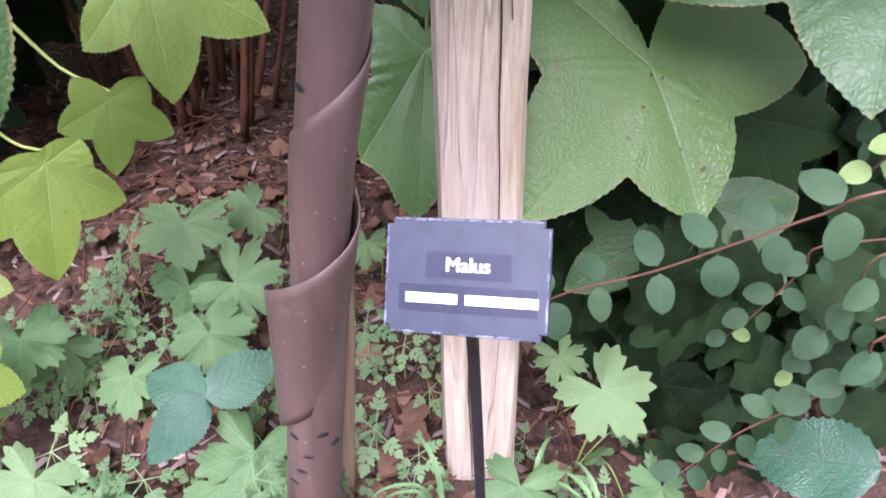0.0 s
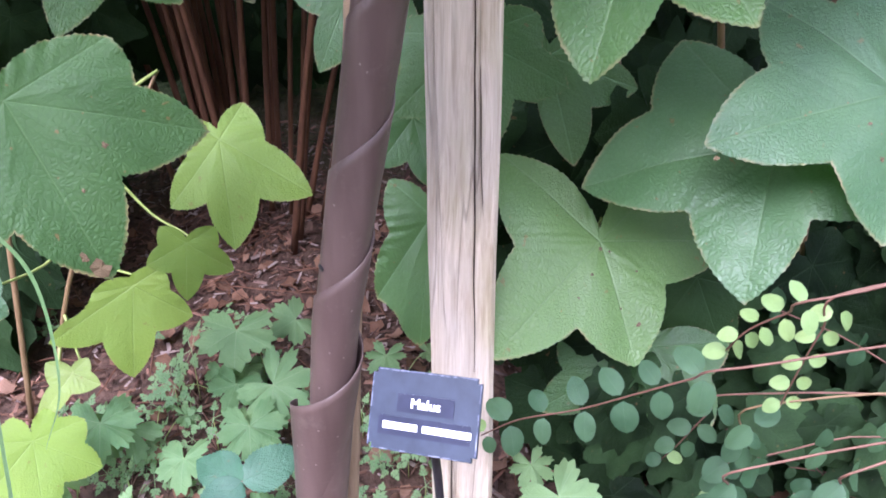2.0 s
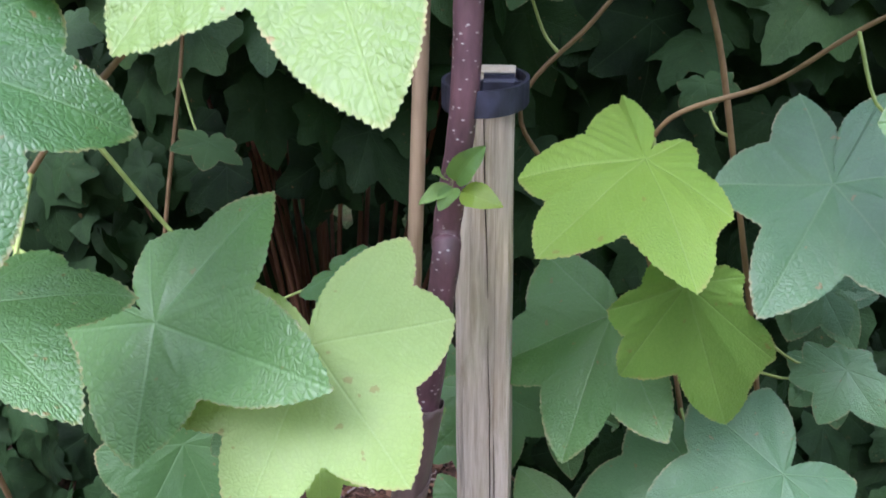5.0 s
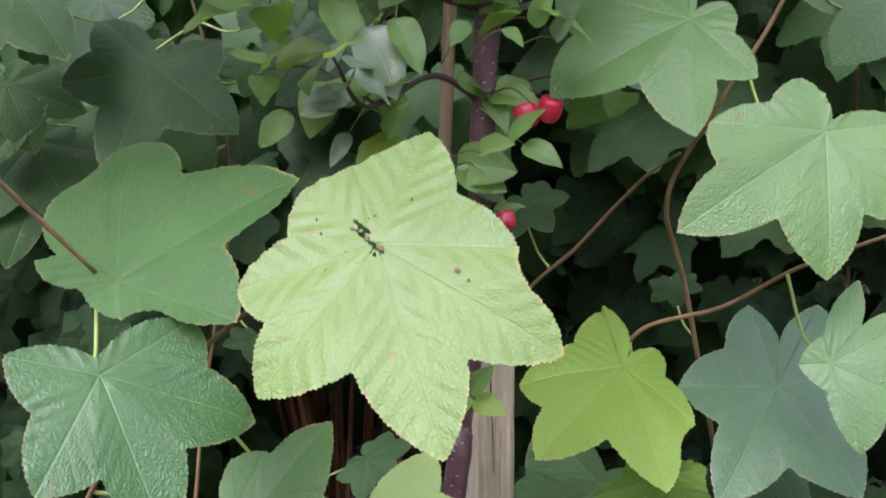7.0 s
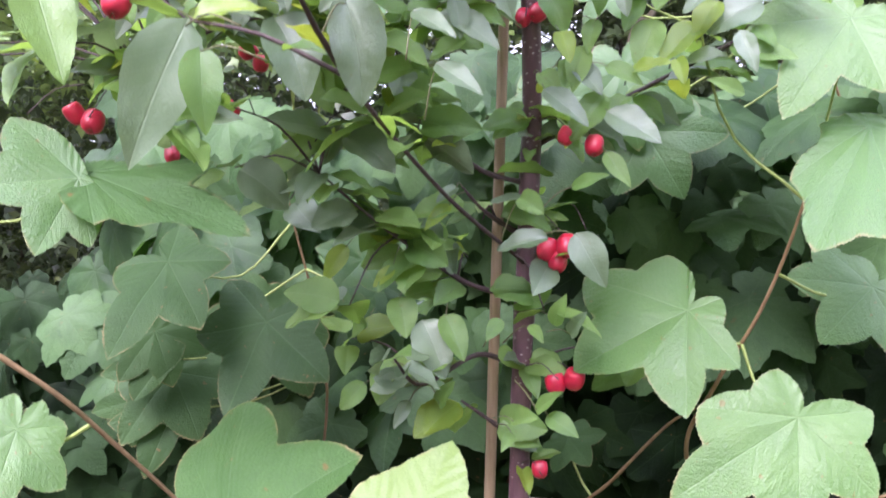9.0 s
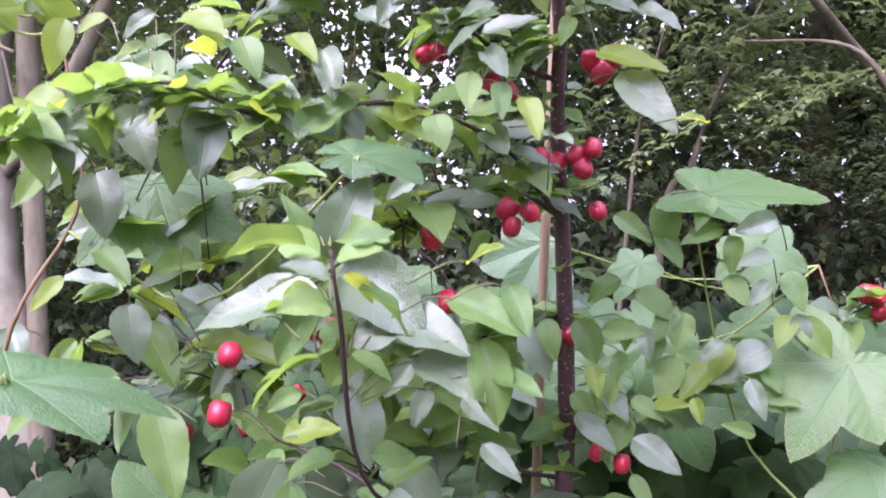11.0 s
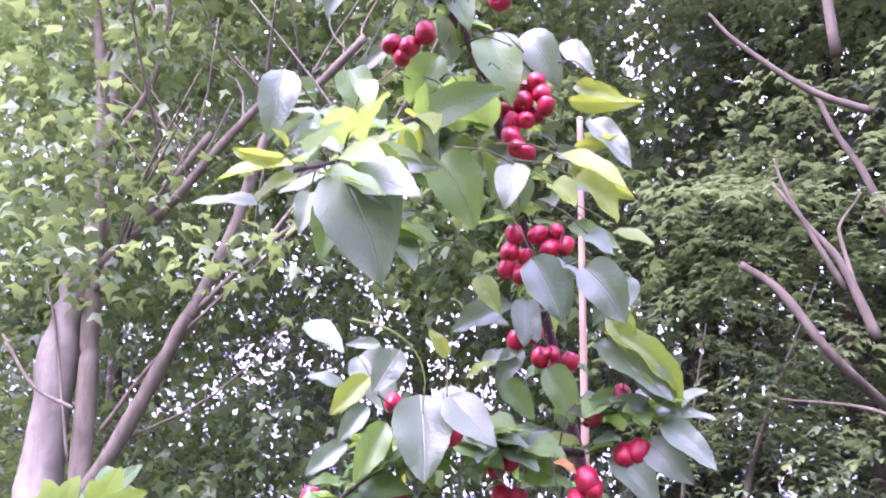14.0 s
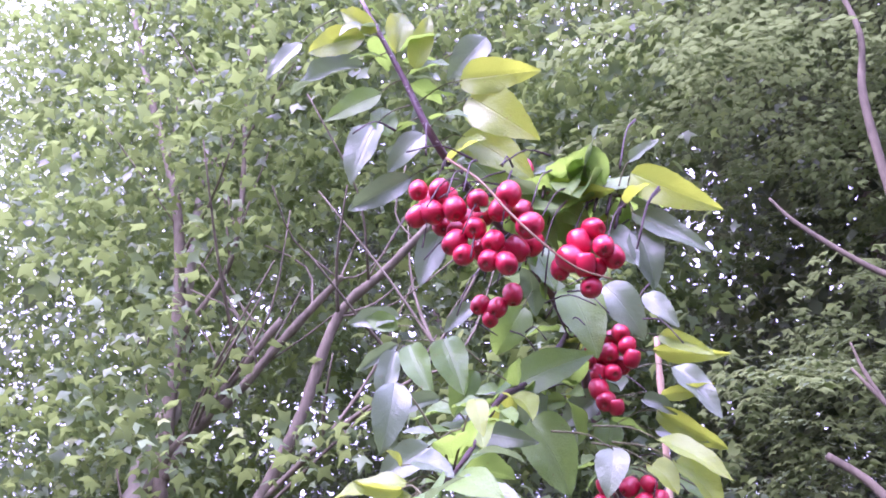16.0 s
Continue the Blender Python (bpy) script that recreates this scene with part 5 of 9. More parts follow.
palm_leaf(shrub_l, (-0.176, 0.912, 0.423), (-0.175, 0.879, 0.359), (0.25, -0.86, 0.44), 'gold', ((60, 0.76), (125, 0.52)), ((59, 0.93), (121, 0.56)))
palm_leaf(shrub_l, (-0.266, 0.940, 0.342), (-0.270, 0.890, 0.225), (0.28, -0.89, 0.37), 'gold', ((53, 1.03), (78, 0.41)), ((61, 0.68), (125, 0.34)))
palm_leaf(shrub_l, (-0.332, 0.860, 0.260), (-0.369, 0.815, 0.214), (0.17, -0.77, 0.62), 'yellow', ((79, 0.48),), ((98, 0.52), (167, 0.36)))
palm_leaf(shrub_r, (0.127, 0.930, 0.456), (0.113, 0.857, 0.308), (-0.05, -0.89, 0.45), 'mid', ((28, 0.76), (125, 0.42)), ((37, 0.83), (129, 0.43)))
palm_leaf(shrub_r, (0.103, 1.000, 0.557), (0.128, 0.953, 0.482), (0.06, -0.84, 0.54), 'mid', ((50, 0.83), (164, 0.60)), ((44, 0.97), (112, 0.88)))
palm_leaf(shrub_r, (0.101, 1.020, 0.644), (0.089, 0.974, 0.581), (0.03, -0.81, 0.58), 'leafy', ((50, 0.77),), ((50, 0.86),))
palm_leaf(shrub_r, (0.402, 0.860, 0.314), (0.343, 0.776, 0.214), (-0.24, -0.67, 0.70), 'mid', ((38, 1.15), (70, 0.82)), ((59, 0.81), (116, 0.64)))
blemish(palm_leaf(shrub_l, (0.105, 0.236, 1.364), (0.166, 0.129, 1.249), (-0.05, -0.74, 0.67), 'pale', ((54, 0.83), (93, 0.66), (150, 0.49)), ((39, 0.95), (69, 0.63), (143, 0.66)), eaten=True), ((0.03, -0.04, 0.016), (-0.02, 0.03, 0.014), (0.08, -0.12, 0.012), (-0.30, 0.25, 0.014), (-0.33, 0.31, 0.010), (0.14, -0.02, 0.007)))
palm_leaf(shrub_l, (-0.131, 0.287, 1.316), (0.001, 0.376, 1.406), (-0.20, -0.53, 0.83), 'shade', ((66, 0.76), (108, 0.25), (244, 0.63)), ((71, 1.60), (90, 1.19)))
palm_leaf(shrub_l, (-0.102, 0.194, 1.269), (-0.030, 0.138, 1.169), (0.48, -0.58, 0.66), 'mid', ((45, 0.72), (125, 0.50)), ((52, 0.92), (104, 0.64)))
palm_leaf(shrub_r, (0.339, 0.680, 1.104), (0.376, 0.504, 1.037), (-0.00, -0.35, 0.93), 'gold', ((47, 0.99), (85, 0.73), (182, 0.62)), ((28, 0.65), (119, 0.31)))
palm_leaf(shrub_r, (0.540, 0.700, 1.075), (0.451, 0.581, 0.973), (0.02, -0.66, 0.75), 'blue', ((59, 0.70), (142, 0.72)), ((60, 0.91), (134, 0.70), (179, 0.86)))
palm_leaf(shrub_r, (0.519, 0.545, 1.422), (0.513, 0.458, 1.291), (0.12, -0.83, 0.54), 'fresh', ((51, 1.22), (90, 0.76), (160, 0.42)), ((47, 0.78), (104, 0.58)))
palm_leaf(shrub_r, (0.390, 0.637, 1.539), (0.384, 0.524, 1.425), (-0.15, -0.70, 0.70), 'fresh', ((62, 1.10), (116, 1.07), (166, 0.65)), ((36, 0.70), (112, 0.30)))
palm_leaf(shrub_r, (0.536, 0.510, 1.181), (0.555, 0.453, 1.106), (-0.18, -0.80, 0.57), 'mid', ((99, 0.33), (214, 1.05)), ((49, 1.34), (108, 1.26)))
palm_leaf(shrub_l, (-0.069, 0.360, 1.036), (0.088, 0.290, 1.028), (-0.28, -0.71, 0.65), 'mid', ((69, 0.66), (160, 0.82)), ((72, 0.82), (129, 0.46)))
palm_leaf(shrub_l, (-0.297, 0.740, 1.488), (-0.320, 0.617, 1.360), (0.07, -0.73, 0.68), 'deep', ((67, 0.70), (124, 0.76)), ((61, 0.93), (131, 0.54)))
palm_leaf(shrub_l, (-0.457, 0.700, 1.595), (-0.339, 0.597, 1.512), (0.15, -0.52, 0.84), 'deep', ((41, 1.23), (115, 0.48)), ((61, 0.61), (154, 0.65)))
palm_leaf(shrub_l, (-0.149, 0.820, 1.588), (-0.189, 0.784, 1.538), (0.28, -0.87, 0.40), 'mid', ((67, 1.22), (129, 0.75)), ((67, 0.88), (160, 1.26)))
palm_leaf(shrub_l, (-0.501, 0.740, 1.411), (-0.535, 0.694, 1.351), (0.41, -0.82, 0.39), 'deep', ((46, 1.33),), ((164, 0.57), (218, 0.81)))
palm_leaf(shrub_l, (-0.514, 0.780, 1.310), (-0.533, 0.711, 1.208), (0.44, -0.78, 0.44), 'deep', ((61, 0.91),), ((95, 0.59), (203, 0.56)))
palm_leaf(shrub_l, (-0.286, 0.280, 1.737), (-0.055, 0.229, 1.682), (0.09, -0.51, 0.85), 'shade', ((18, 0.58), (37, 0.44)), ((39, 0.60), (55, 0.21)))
palm_leaf(shrub_l, (-0.279, 0.260, 1.733), (-0.287, 0.194, 1.654), (0.57, -0.66, 0.49), 'fresh', ((60, 1.07), (114, 1.05)), ((33, 0.83),))
palm_leaf(shrub_r, (0.605, 0.600, 1.782), (0.522, 0.467, 1.646), (-0.04, -0.70, 0.71), 'mid', ((26, 0.63), (70, 0.28)), ((27, 0.85),))
palm_leaf(shrub_r, (0.582, 0.610, 1.918), (0.495, 0.527, 1.798), (-0.01, -0.82, 0.57), 'fresh', ((59, 0.72), (119, 0.71)), ((45, 0.70), (125, 0.36)))
palm_leaf(shrub_l, (-0.049, 0.520, 0.863), (-0.061, 0.465, 0.806), (0.32, -0.71, 0.62), 'mid', ((32, 0.84), (72, 0.75)), ((55, 0.90), (101, 0.62)))
palm_leaf(shrub_r, (0.041, 1.000, 0.737), (-0.001, 0.940, 0.634), (0.06, -0.87, 0.48), 'mid', ((44, 0.64), (105, 0.47)), ((59, 0.97),))
palm_leaf(shrub_r, (0.259, 0.950, 0.651), (0.292, 0.890, 0.542), (-0.02, -0.88, 0.48), 'mid', ((77, 0.51), (146, 0.53)), ((56, 0.85), (104, 0.51)))
palm_leaf(shrub_l, (-0.363, 0.780, 0.425), (-0.364, 0.746, 0.379), (0.38, -0.75, 0.54), 'blue', ((66, 0.76),), ((59, 0.57), (147, 0.50)))
palm_leaf(shrub_l, (-0.333, 0.296, 2.174), (-0.243, 0.240, 2.042), (0.44, -0.67, 0.59), 'mid', ((51, 0.93), (87, 0.56)), ((37, 0.87), (76, 0.64)))
palm_leaf(shrub_r, (0.388, 0.600, 2.161), (0.576, 0.689, 2.165), (0.25, -0.56, 0.79), 'fresh', ((64, 0.40), (158, 0.45)), ((28, 0.67), (105, 0.34)))
palm_leaf(shrub_l, (-0.272, 0.750, 1.999), (-0.148, 0.742, 2.155), (0.14, -0.98, -0.16), 'fresh', ((57, 0.65), (125, 0.63)), ((104, 0.74), (129, 0.94)))
palm_leaf(shrub_r, (0.101, 0.880, 2.099), (0.023, 0.825, 1.950), (0.08, -0.95, 0.31), 'blue', ((43, 0.76), (100, 0.52)), ((50, 0.71),))
big(shrub_r, (0.466, 0.930, 0.372), (0.506, 0.880, 0.277), (-0.25, -0.66, 0.71), 1.10, 'deep')
big(shrub_r, (0.315, 1.020, 0.967), (0.286, 0.980, 0.891), (-0.08, -0.87, 0.49), 1.10, 'deep')
big(shrub_r, (0.640, 0.720, 1.565), (0.568, 0.680, 1.499), (-0.19, -0.89, 0.41), 1.50, 'mid')
big(shrub_r, (0.327, 0.900, 1.801), (0.390, 0.850, 1.697), (0.03, -0.96, 0.26), 1.20, 'mid')
big(shrub_r, (0.559, 0.800, 0.940), (0.612, 0.740, 0.863), (-0.28, -0.76, 0.58), 0.90, 'blue')
big(shrub_r, (0.621, 0.850, 0.784), (0.627, 0.800, 0.716), (-0.31, -0.73, 0.61), 1.00, 'blue')
big(shrub_r, (0.576, 0.780, 0.918), (0.602, 0.750, 0.872), (-0.23, -0.72, 0.66), 1.20, 'blue')
big(shrub_r, (0.626, 0.800, 0.804), (0.590, 0.770, 0.741), (-0.25, -0.67, 0.70), 1.20, 'blue')
big(shrub_r, (0.440, 0.950, 1.144), (0.448, 0.930, 1.108), (-0.14, -0.85, 0.50), 1.40, 'deep')
big(shrub_r, (0.208, 0.800, 1.299), (0.246, 0.780, 1.261), (0.10, -0.83, 0.55), 1.20, 'deep')
big(shrub_r, (0.448, 1.000, 2.101), (0.505, 0.970, 2.069), (-0.03, -0.85, 0.52), 1.00, 'fresh')
big(shrub_r, (0.271, 0.950, 2.059), (0.227, 0.900, 1.992), (0.07, -0.88, 0.47), 0.80, 'mid')
big(shrub_r, (0.171, 0.900, 0.686), (0.189, 0.840, 0.572), (0.03, -0.75, 0.66), 1.00, 'mid')
big(shrub_l, (-0.357, 0.780, 0.217), (-0.334, 0.720, 0.133), (0.31, -0.46, 0.83), 1.00, 'gold')
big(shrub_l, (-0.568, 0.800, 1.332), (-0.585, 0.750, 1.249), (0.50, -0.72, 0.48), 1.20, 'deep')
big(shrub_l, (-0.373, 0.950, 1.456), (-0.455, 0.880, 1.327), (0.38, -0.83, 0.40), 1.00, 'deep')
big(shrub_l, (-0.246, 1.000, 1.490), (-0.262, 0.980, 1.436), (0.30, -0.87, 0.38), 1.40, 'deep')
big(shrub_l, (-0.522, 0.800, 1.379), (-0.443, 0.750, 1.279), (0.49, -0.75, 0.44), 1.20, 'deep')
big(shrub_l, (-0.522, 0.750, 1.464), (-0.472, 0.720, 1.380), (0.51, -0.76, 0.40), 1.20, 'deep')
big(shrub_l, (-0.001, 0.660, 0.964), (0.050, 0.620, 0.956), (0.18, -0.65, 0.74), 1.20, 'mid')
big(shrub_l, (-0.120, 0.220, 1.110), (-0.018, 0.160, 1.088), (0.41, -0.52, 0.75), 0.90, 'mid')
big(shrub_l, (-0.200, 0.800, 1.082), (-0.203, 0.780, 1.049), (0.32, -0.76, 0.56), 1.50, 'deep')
big(shrub_l, (-0.461, 1.000, 0.630), (-0.422, 0.980, 0.592), (0.40, -0.66, 0.63), 1.00, 'lime')
big(shrub_l, (-0.273, 0.140, 1.481), (-0.263, 0.080, 1.407), (0.53, -0.58, 0.61), 0.80, 'fresh')
big(shrub_r, (0.292, 0.900, 1.910), (0.322, 0.840, 1.782), (0.06, -0.83, 0.55), 1.00, 'mid')
big(shrub_r, (0.478, 1.000, 2.094), (0.502, 0.950, 1.992), (-0.04, -0.84, 0.54), 1.00, 'mid')
big(shrub_r, (0.194, 0.850, 1.863), (0.148, 0.800, 1.761), (0.11, -0.81, 0.57), 1.00, 'mid')
big(shrub_l, (-0.253, 0.800, 2.103), (-0.327, 0.750, 1.997), (0.34, -0.77, 0.53), 1.00, 'mid')
big(shrub_l, (-0.203, 0.850, 2.012), (-0.116, 0.800, 1.890), (0.30, -0.77, 0.57), 1.00, 'mid')
big(shrub_l, (-0.038, -0.250, 1.994), (0.053, -0.200, 1.980), (0.34, -0.34, 0.88), 0.55, 'mid')
big(shrub_l, (-0.469, 0.220, 2.427), (-0.388, 0.205, 2.436), (0.45, -0.80, -0.25), 0.75, 'gold')
big(shrub_l, (-0.472, 0.225, 2.431), (-0.427, 0.250, 2.490), (0.60, -0.70, 0.40), 0.65, 'fresh')
big(shrub_l, (-0.563, 0.240, 2.423), (-0.612, 0.210, 2.386), (0.50, -0.80, -0.20), 0.90, 'gold')
big(shrub_l, (-0.563, 0.240, 2.423), (-0.532, 0.240, 2.472), (0.50, -0.80, 0.10), 1.00, 'gold')
big(shrub_l, (0.091, 0.000, 2.163), (0.163, 0.050, 2.175), (0.25, -0.56, 0.79), 0.60, 'mid')
apple((0.202, 0.600, 1.627))
apple((0.229, 0.600, 1.631))
apple((0.216, 0.600, 1.610))
apple((0.209, 0.625, 1.433))
apple((0.236, 0.625, 1.440))
apple((0.186, 0.620, 1.307))
apple((0.269, 0.570, 1.766))
apple((0.233, 0.570, 1.780))
apple((0.191, 0.610, 1.950))
apple((0.170, 0.610, 1.944))
apple((-0.051, 0.560, 1.775))
apple((-0.251, 0.620, 1.925))
apple((-0.231, 0.620, 1.905))
apple((-0.287, 0.620, 1.837))
apple((-0.389, 0.620, 1.771))
apple((-0.390, 0.400, 1.820))
apple((-0.363, 0.400, 1.808))
apple((0.144, 0.380, 2.134))
apple((0.173, 0.380, 2.129))
apple((0.149, 0.380, 2.111))
apple((0.074, 0.300, 2.118))
apple((0.067, 0.300, 2.097))
apple((0.087, 0.300, 2.017))
apple((0.114, 0.300, 2.009))
apple((0.165, 0.500, 2.214))
apple((0.189, 0.500, 2.206))
apple((0.216, 0.500, 2.214))
apple((0.240, 0.500, 2.223))
apple((0.225, 0.500, 2.196))
apple((0.245, 0.510, 2.135))
apple((0.246, 0.440, 2.334))
apple((0.277, 0.440, 2.337))
apple((0.260, 0.440, 2.316))
apple((0.109, 0.440, 2.310))
apple((0.134, 0.440, 2.299))
apple((0.027, 0.400, 2.351))
apple((0.044, 0.400, 2.351))
apple((-0.127, 0.150, 1.962))
apple((-0.141, 0.150, 1.895))
apple((0.045, 0.020, 2.008))
apple((0.060, 0.020, 2.003))
apple((0.642, 0.760, 2.005))
apple((0.647, 0.760, 1.979))
apple((0.630, 0.760, 2.009))
apple((0.018, 0.175, 2.534))
apple((0.096, 0.175, 2.491))
apple((-0.037, 0.250, 2.445))
apple((-0.030, 0.250, 2.422))
apple((-0.002, 0.250, 2.416))
apple((-0.137, 0.250, 2.429))
apple((0.113, 0.300, 2.460))
apple((0.132, 0.300, 2.467))
apple((0.140, 0.300, 2.422))
apple((0.117, 0.300, 2.424))
apple((0.242, 0.244, 2.435))
apple((0.228, 0.244, 2.413))
apple((0.249, 0.244, 2.425))
apple((0.191, 0.320, 2.609))
apple((0.215, 0.320, 2.597))
apple((0.192, 0.320, 2.583))
apple((0.175, 0.320, 2.607))
apple((0.155, 0.270, 2.622))
apple((0.182, 0.270, 2.626))
apple((0.175, 0.240, 2.705))
apple((0.155, 0.240, 2.711))
apple((0.286, 0.270, 2.464))
apple((0.303, 0.270, 2.468))
apple((0.250, 0.270, 2.516))
apple((0.289, 0.270, 2.539))
apple((0.179, 0.200, 2.745))
apple((0.209, 0.200, 2.740))
apple((0.234, 0.200, 2.741))
apple((0.245, 0.200, 2.720))
apple((0.225, 0.200, 2.718))
apple((0.166, 0.200, 2.701))
apple((0.184, 0.200, 2.689))
apple((0.192, 0.200, 2.713))
apple((0.171, 0.200, 2.721))
apple((0.102, -0.200, 2.978))
apple((0.127, -0.200, 2.972))
apple((0.102, -0.200, 2.945))
apple((0.119, -0.200, 2.945))
apple((0.145, -0.200, 2.942))
apple((0.171, -0.200, 2.945))
apple((0.167, -0.200, 2.912))
apple((0.195, -0.200, 2.928))
apple((0.186, -0.200, 2.891))
apple((0.154, -0.200, 2.884))
apple((0.199, -0.200, 2.863))
apple((0.225, -0.200, 2.900))
apple((0.181, -0.200, 2.871))
apple((0.205, -0.200, 2.943))
apple((0.144, -0.200, 2.901))
apple((0.211, -0.150, 2.910))
apple((0.261, -0.150, 2.898))
apple((0.239, -0.150, 2.873))
apple((0.275, -0.150, 2.865))
apple((0.293, -0.150, 2.874))
apple((0.277, -0.150, 2.911))
apple((0.268, -0.150, 2.845))
apple((0.192, -0.100, 3.045))
apple((0.213, -0.100, 3.015))
apple((0.135, 0.000, 2.938))
apple((0.114, 0.000, 2.924))
apple((0.091, 0.000, 2.933))
apple((0.104, -0.000, 2.911))
apple((0.191, 0.120, 2.885))
apple((0.220, 0.120, 2.891))
apple((0.238, 0.120, 2.916))
apple((0.222, 0.120, 2.864))
apple((0.248, 0.120, 2.879))
apple((0.244, 0.120, 2.897))
apple((0.204, 0.120, 2.867))
apple((0.209, 0.120, 2.828))
apple((0.202, 0.120, 2.845))
apple((0.221, 0.120, 2.819))
apple((0.126, 0.120, 2.869))
apple((0.063, 0.120, 2.832))
apple((0.099, -0.165, 2.985))
apple((0.120, -0.165, 2.984))
apple((0.144, -0.165, 2.950))
apple((0.164, -0.165, 2.948))
apple((0.114, -0.165, 2.949))
apple((0.134, -0.165, 2.938))
apple((0.160, -0.165, 2.909))
apple((0.181, -0.165, 2.900))
apple((0.198, -0.165, 2.899))
apple((0.206, -0.165, 2.942))
apple((0.254, -0.165, 2.873))
apple((0.268, -0.165, 2.864))
apple((0.288, -0.165, 2.879))
apple((0.201, 0.140, 2.891))
apple((0.194, 0.140, 2.910))
apple((0.228, 0.140, 2.880))
apple((0.221, 0.140, 2.919))
crab_at((0.023, -0.198, 3.242), (-0.080, -0.218, 3.252), (0.52, -0.63, -0.54), 0.80, APPLE_YOUNG)
crab_at((0.020, -0.189, 3.200), (-0.120, -0.209, 3.214), (-0.03, -0.94, -0.10), 0.55, APPLE_SHEEN)
crab_at((-0.073, -0.204, 3.267), (-0.116, -0.224, 3.209), (0.24, -0.99, -0.06), 0.80, APPLE_SHEEN)
crab_at((0.039, -0.198, 3.245), (-0.012, -0.218, 3.287), (0.18, -0.90, -0.42), 0.90, APPLE_YOUNG)
crab_at((0.062, -0.188, 3.207), (0.078, -0.208, 3.276), (0.38, -0.44, -0.54), 1.00, APPLE_YOUNG)
crab_at((0.085, -0.180, 3.177), (0.116, -0.200, 3.247), (0.19, -0.78, -0.78), 0.90, APPLE_YOUNG)
crab_at((0.039, -0.178, 3.157), (-0.037, -0.198, 3.134), (0.45, -1.07, -0.18), 1.00, APPLE_LEAF)
crab_at((0.041, -0.157, 3.103), (0.027, -0.177, 3.153), (0.27, -0.68, 0.04), 1.20, APPLE_LEAF)
crab_at((0.027, -0.168, 3.123), (0.002, -0.188, 3.038), (0.10, -1.01, 0.04), 1.10, APPLE_SHEEN)
crab_at((0.085, -0.149, 3.099), (0.034, -0.169, 3.052), (0.23, -1.02, -0.08), 1.00, APPLE_SHEEN)
crab_at((0.060, -0.134, 3.052), (-0.020, -0.154, 3.011), (0.36, -0.60, -0.24), 0.80, APPLE_SHEEN)
crab_at((0.070, -0.070, 3.008), (0.047, -0.090, 2.931), (0.16, -1.02, -0.41), 1.10, APPLE_SHEEN)
crab_at((-0.211, 0.365, 3.141), (-0.320, 0.345, 3.143), (0.11, -1.05, 0.12), 0.80, APPLE_SHEEN)
crab_at((-0.216, 0.365, 3.119), (-0.280, 0.345, 3.146), (0.28, -1.14, 0.10), 1.20, APPLE_LEAF)
crab_at((-0.209, 0.353, 3.081), (-0.284, 0.333, 3.033), (0.20, -1.16, -0.14), 0.60, APPLE_SHEEN)
crab_at((-0.210, 0.346, 3.068), (-0.225, 0.326, 2.955), (0.16, -1.03, -0.05), 0.80, APPLE_SHEEN)
crab_at((-0.130, 0.241, 3.020), (-0.082, 0.221, 2.929), (-0.04, -0.94, 0.15), 1.00, APPLE_LEAF)
crab_at((0.047, -0.021, 2.810), (-0.028, -0.041, 2.797), (0.38, -0.73, 0.12), 0.60, APPLE_SHEEN)
crab_at((0.099, -0.161, 2.706), (0.053, -0.181, 2.674), (0.47, -1.07, 0.08), 1.20, APPLE_SHEEN)
crab_at((0.163, -0.341, 2.615), (0.132, -0.361, 2.612), (-0.03, -0.79, -0.84), 0.70, APPLE_YOUNG)
crab_at((0.168, -0.145, 3.229), (0.124, -0.165, 3.170), (0.41, -0.70, -0.08), 1.10, APPLE_SHEEN)
crab_at((0.139, -0.167, 3.150), (0.236, -0.187, 3.111), (0.52, -0.80, -0.53), 0.90, APPLE_YOUNG)
crab_at((0.148, -0.155, 3.130), (0.217, -0.175, 3.044), (0.27, -0.86, -0.48), 1.10, APPLE_YOUNG)
crab_at((0.129, -0.139, 3.089), (0.220, -0.159, 3.008), (0.54, -0.85, -0.42), 0.90, APPLE_YOUNG)
crab_at((0.128, -0.129, 3.066), (0.182, -0.149, 2.996), (0.28, -0.63, 0.07), 1.20, APPLE_LEAF)
crab_at((0.209, -0.125, 3.018), (0.271, -0.145, 3.002), (0.35, -0.80, -0.01), 0.50, APPLE_SHEEN)
crab_at((0.229, -0.122, 2.997), (0.286, -0.142, 2.949), (0.04, -0.49, -0.76), 0.80, APPLE_YOUNG)
crab_at((0.317, -0.112, 2.994), (0.388, -0.132, 2.914), (0.29, -0.61, -0.68), 0.75, APPLE_YOUNG)
crab_at((0.316, -0.112, 3.010), (0.352, -0.132, 3.017), (0.27, -0.72, -0.05), 0.90, APPLE_SHEEN)
crab_at((0.311, -0.111, 2.945), (0.382, -0.131, 2.873), (0.12, -1.34, -0.20), 0.60, APPLE_SHEEN)
crab_at((0.221, -0.123, 2.980), (0.273, -0.143, 2.939), (0.21, -0.98, -0.14), 1.00, APPLE_LEAF)
crab_at((0.280, -0.113, 2.928), (0.317, -0.133, 2.875), (0.31, -0.99, -0.07), 1.20, APPLE_SHEEN)
crab_at((0.313, -0.111, 2.920), (0.337, -0.131, 2.858), (0.35, -1.03, -0.10), 1.00, APPLE_SHEEN)
crab_at((0.193, -0.126, 3.017), (0.217, -0.146, 2.938), (0.62, -0.77, -0.19), 1.20, APPLE_LEAF)
crab_at((0.161, 0.020, 3.010), (0.188, -0.000, 2.938), (0.29, -0.82, 0.19), 1.20, APPLE_LEAF)
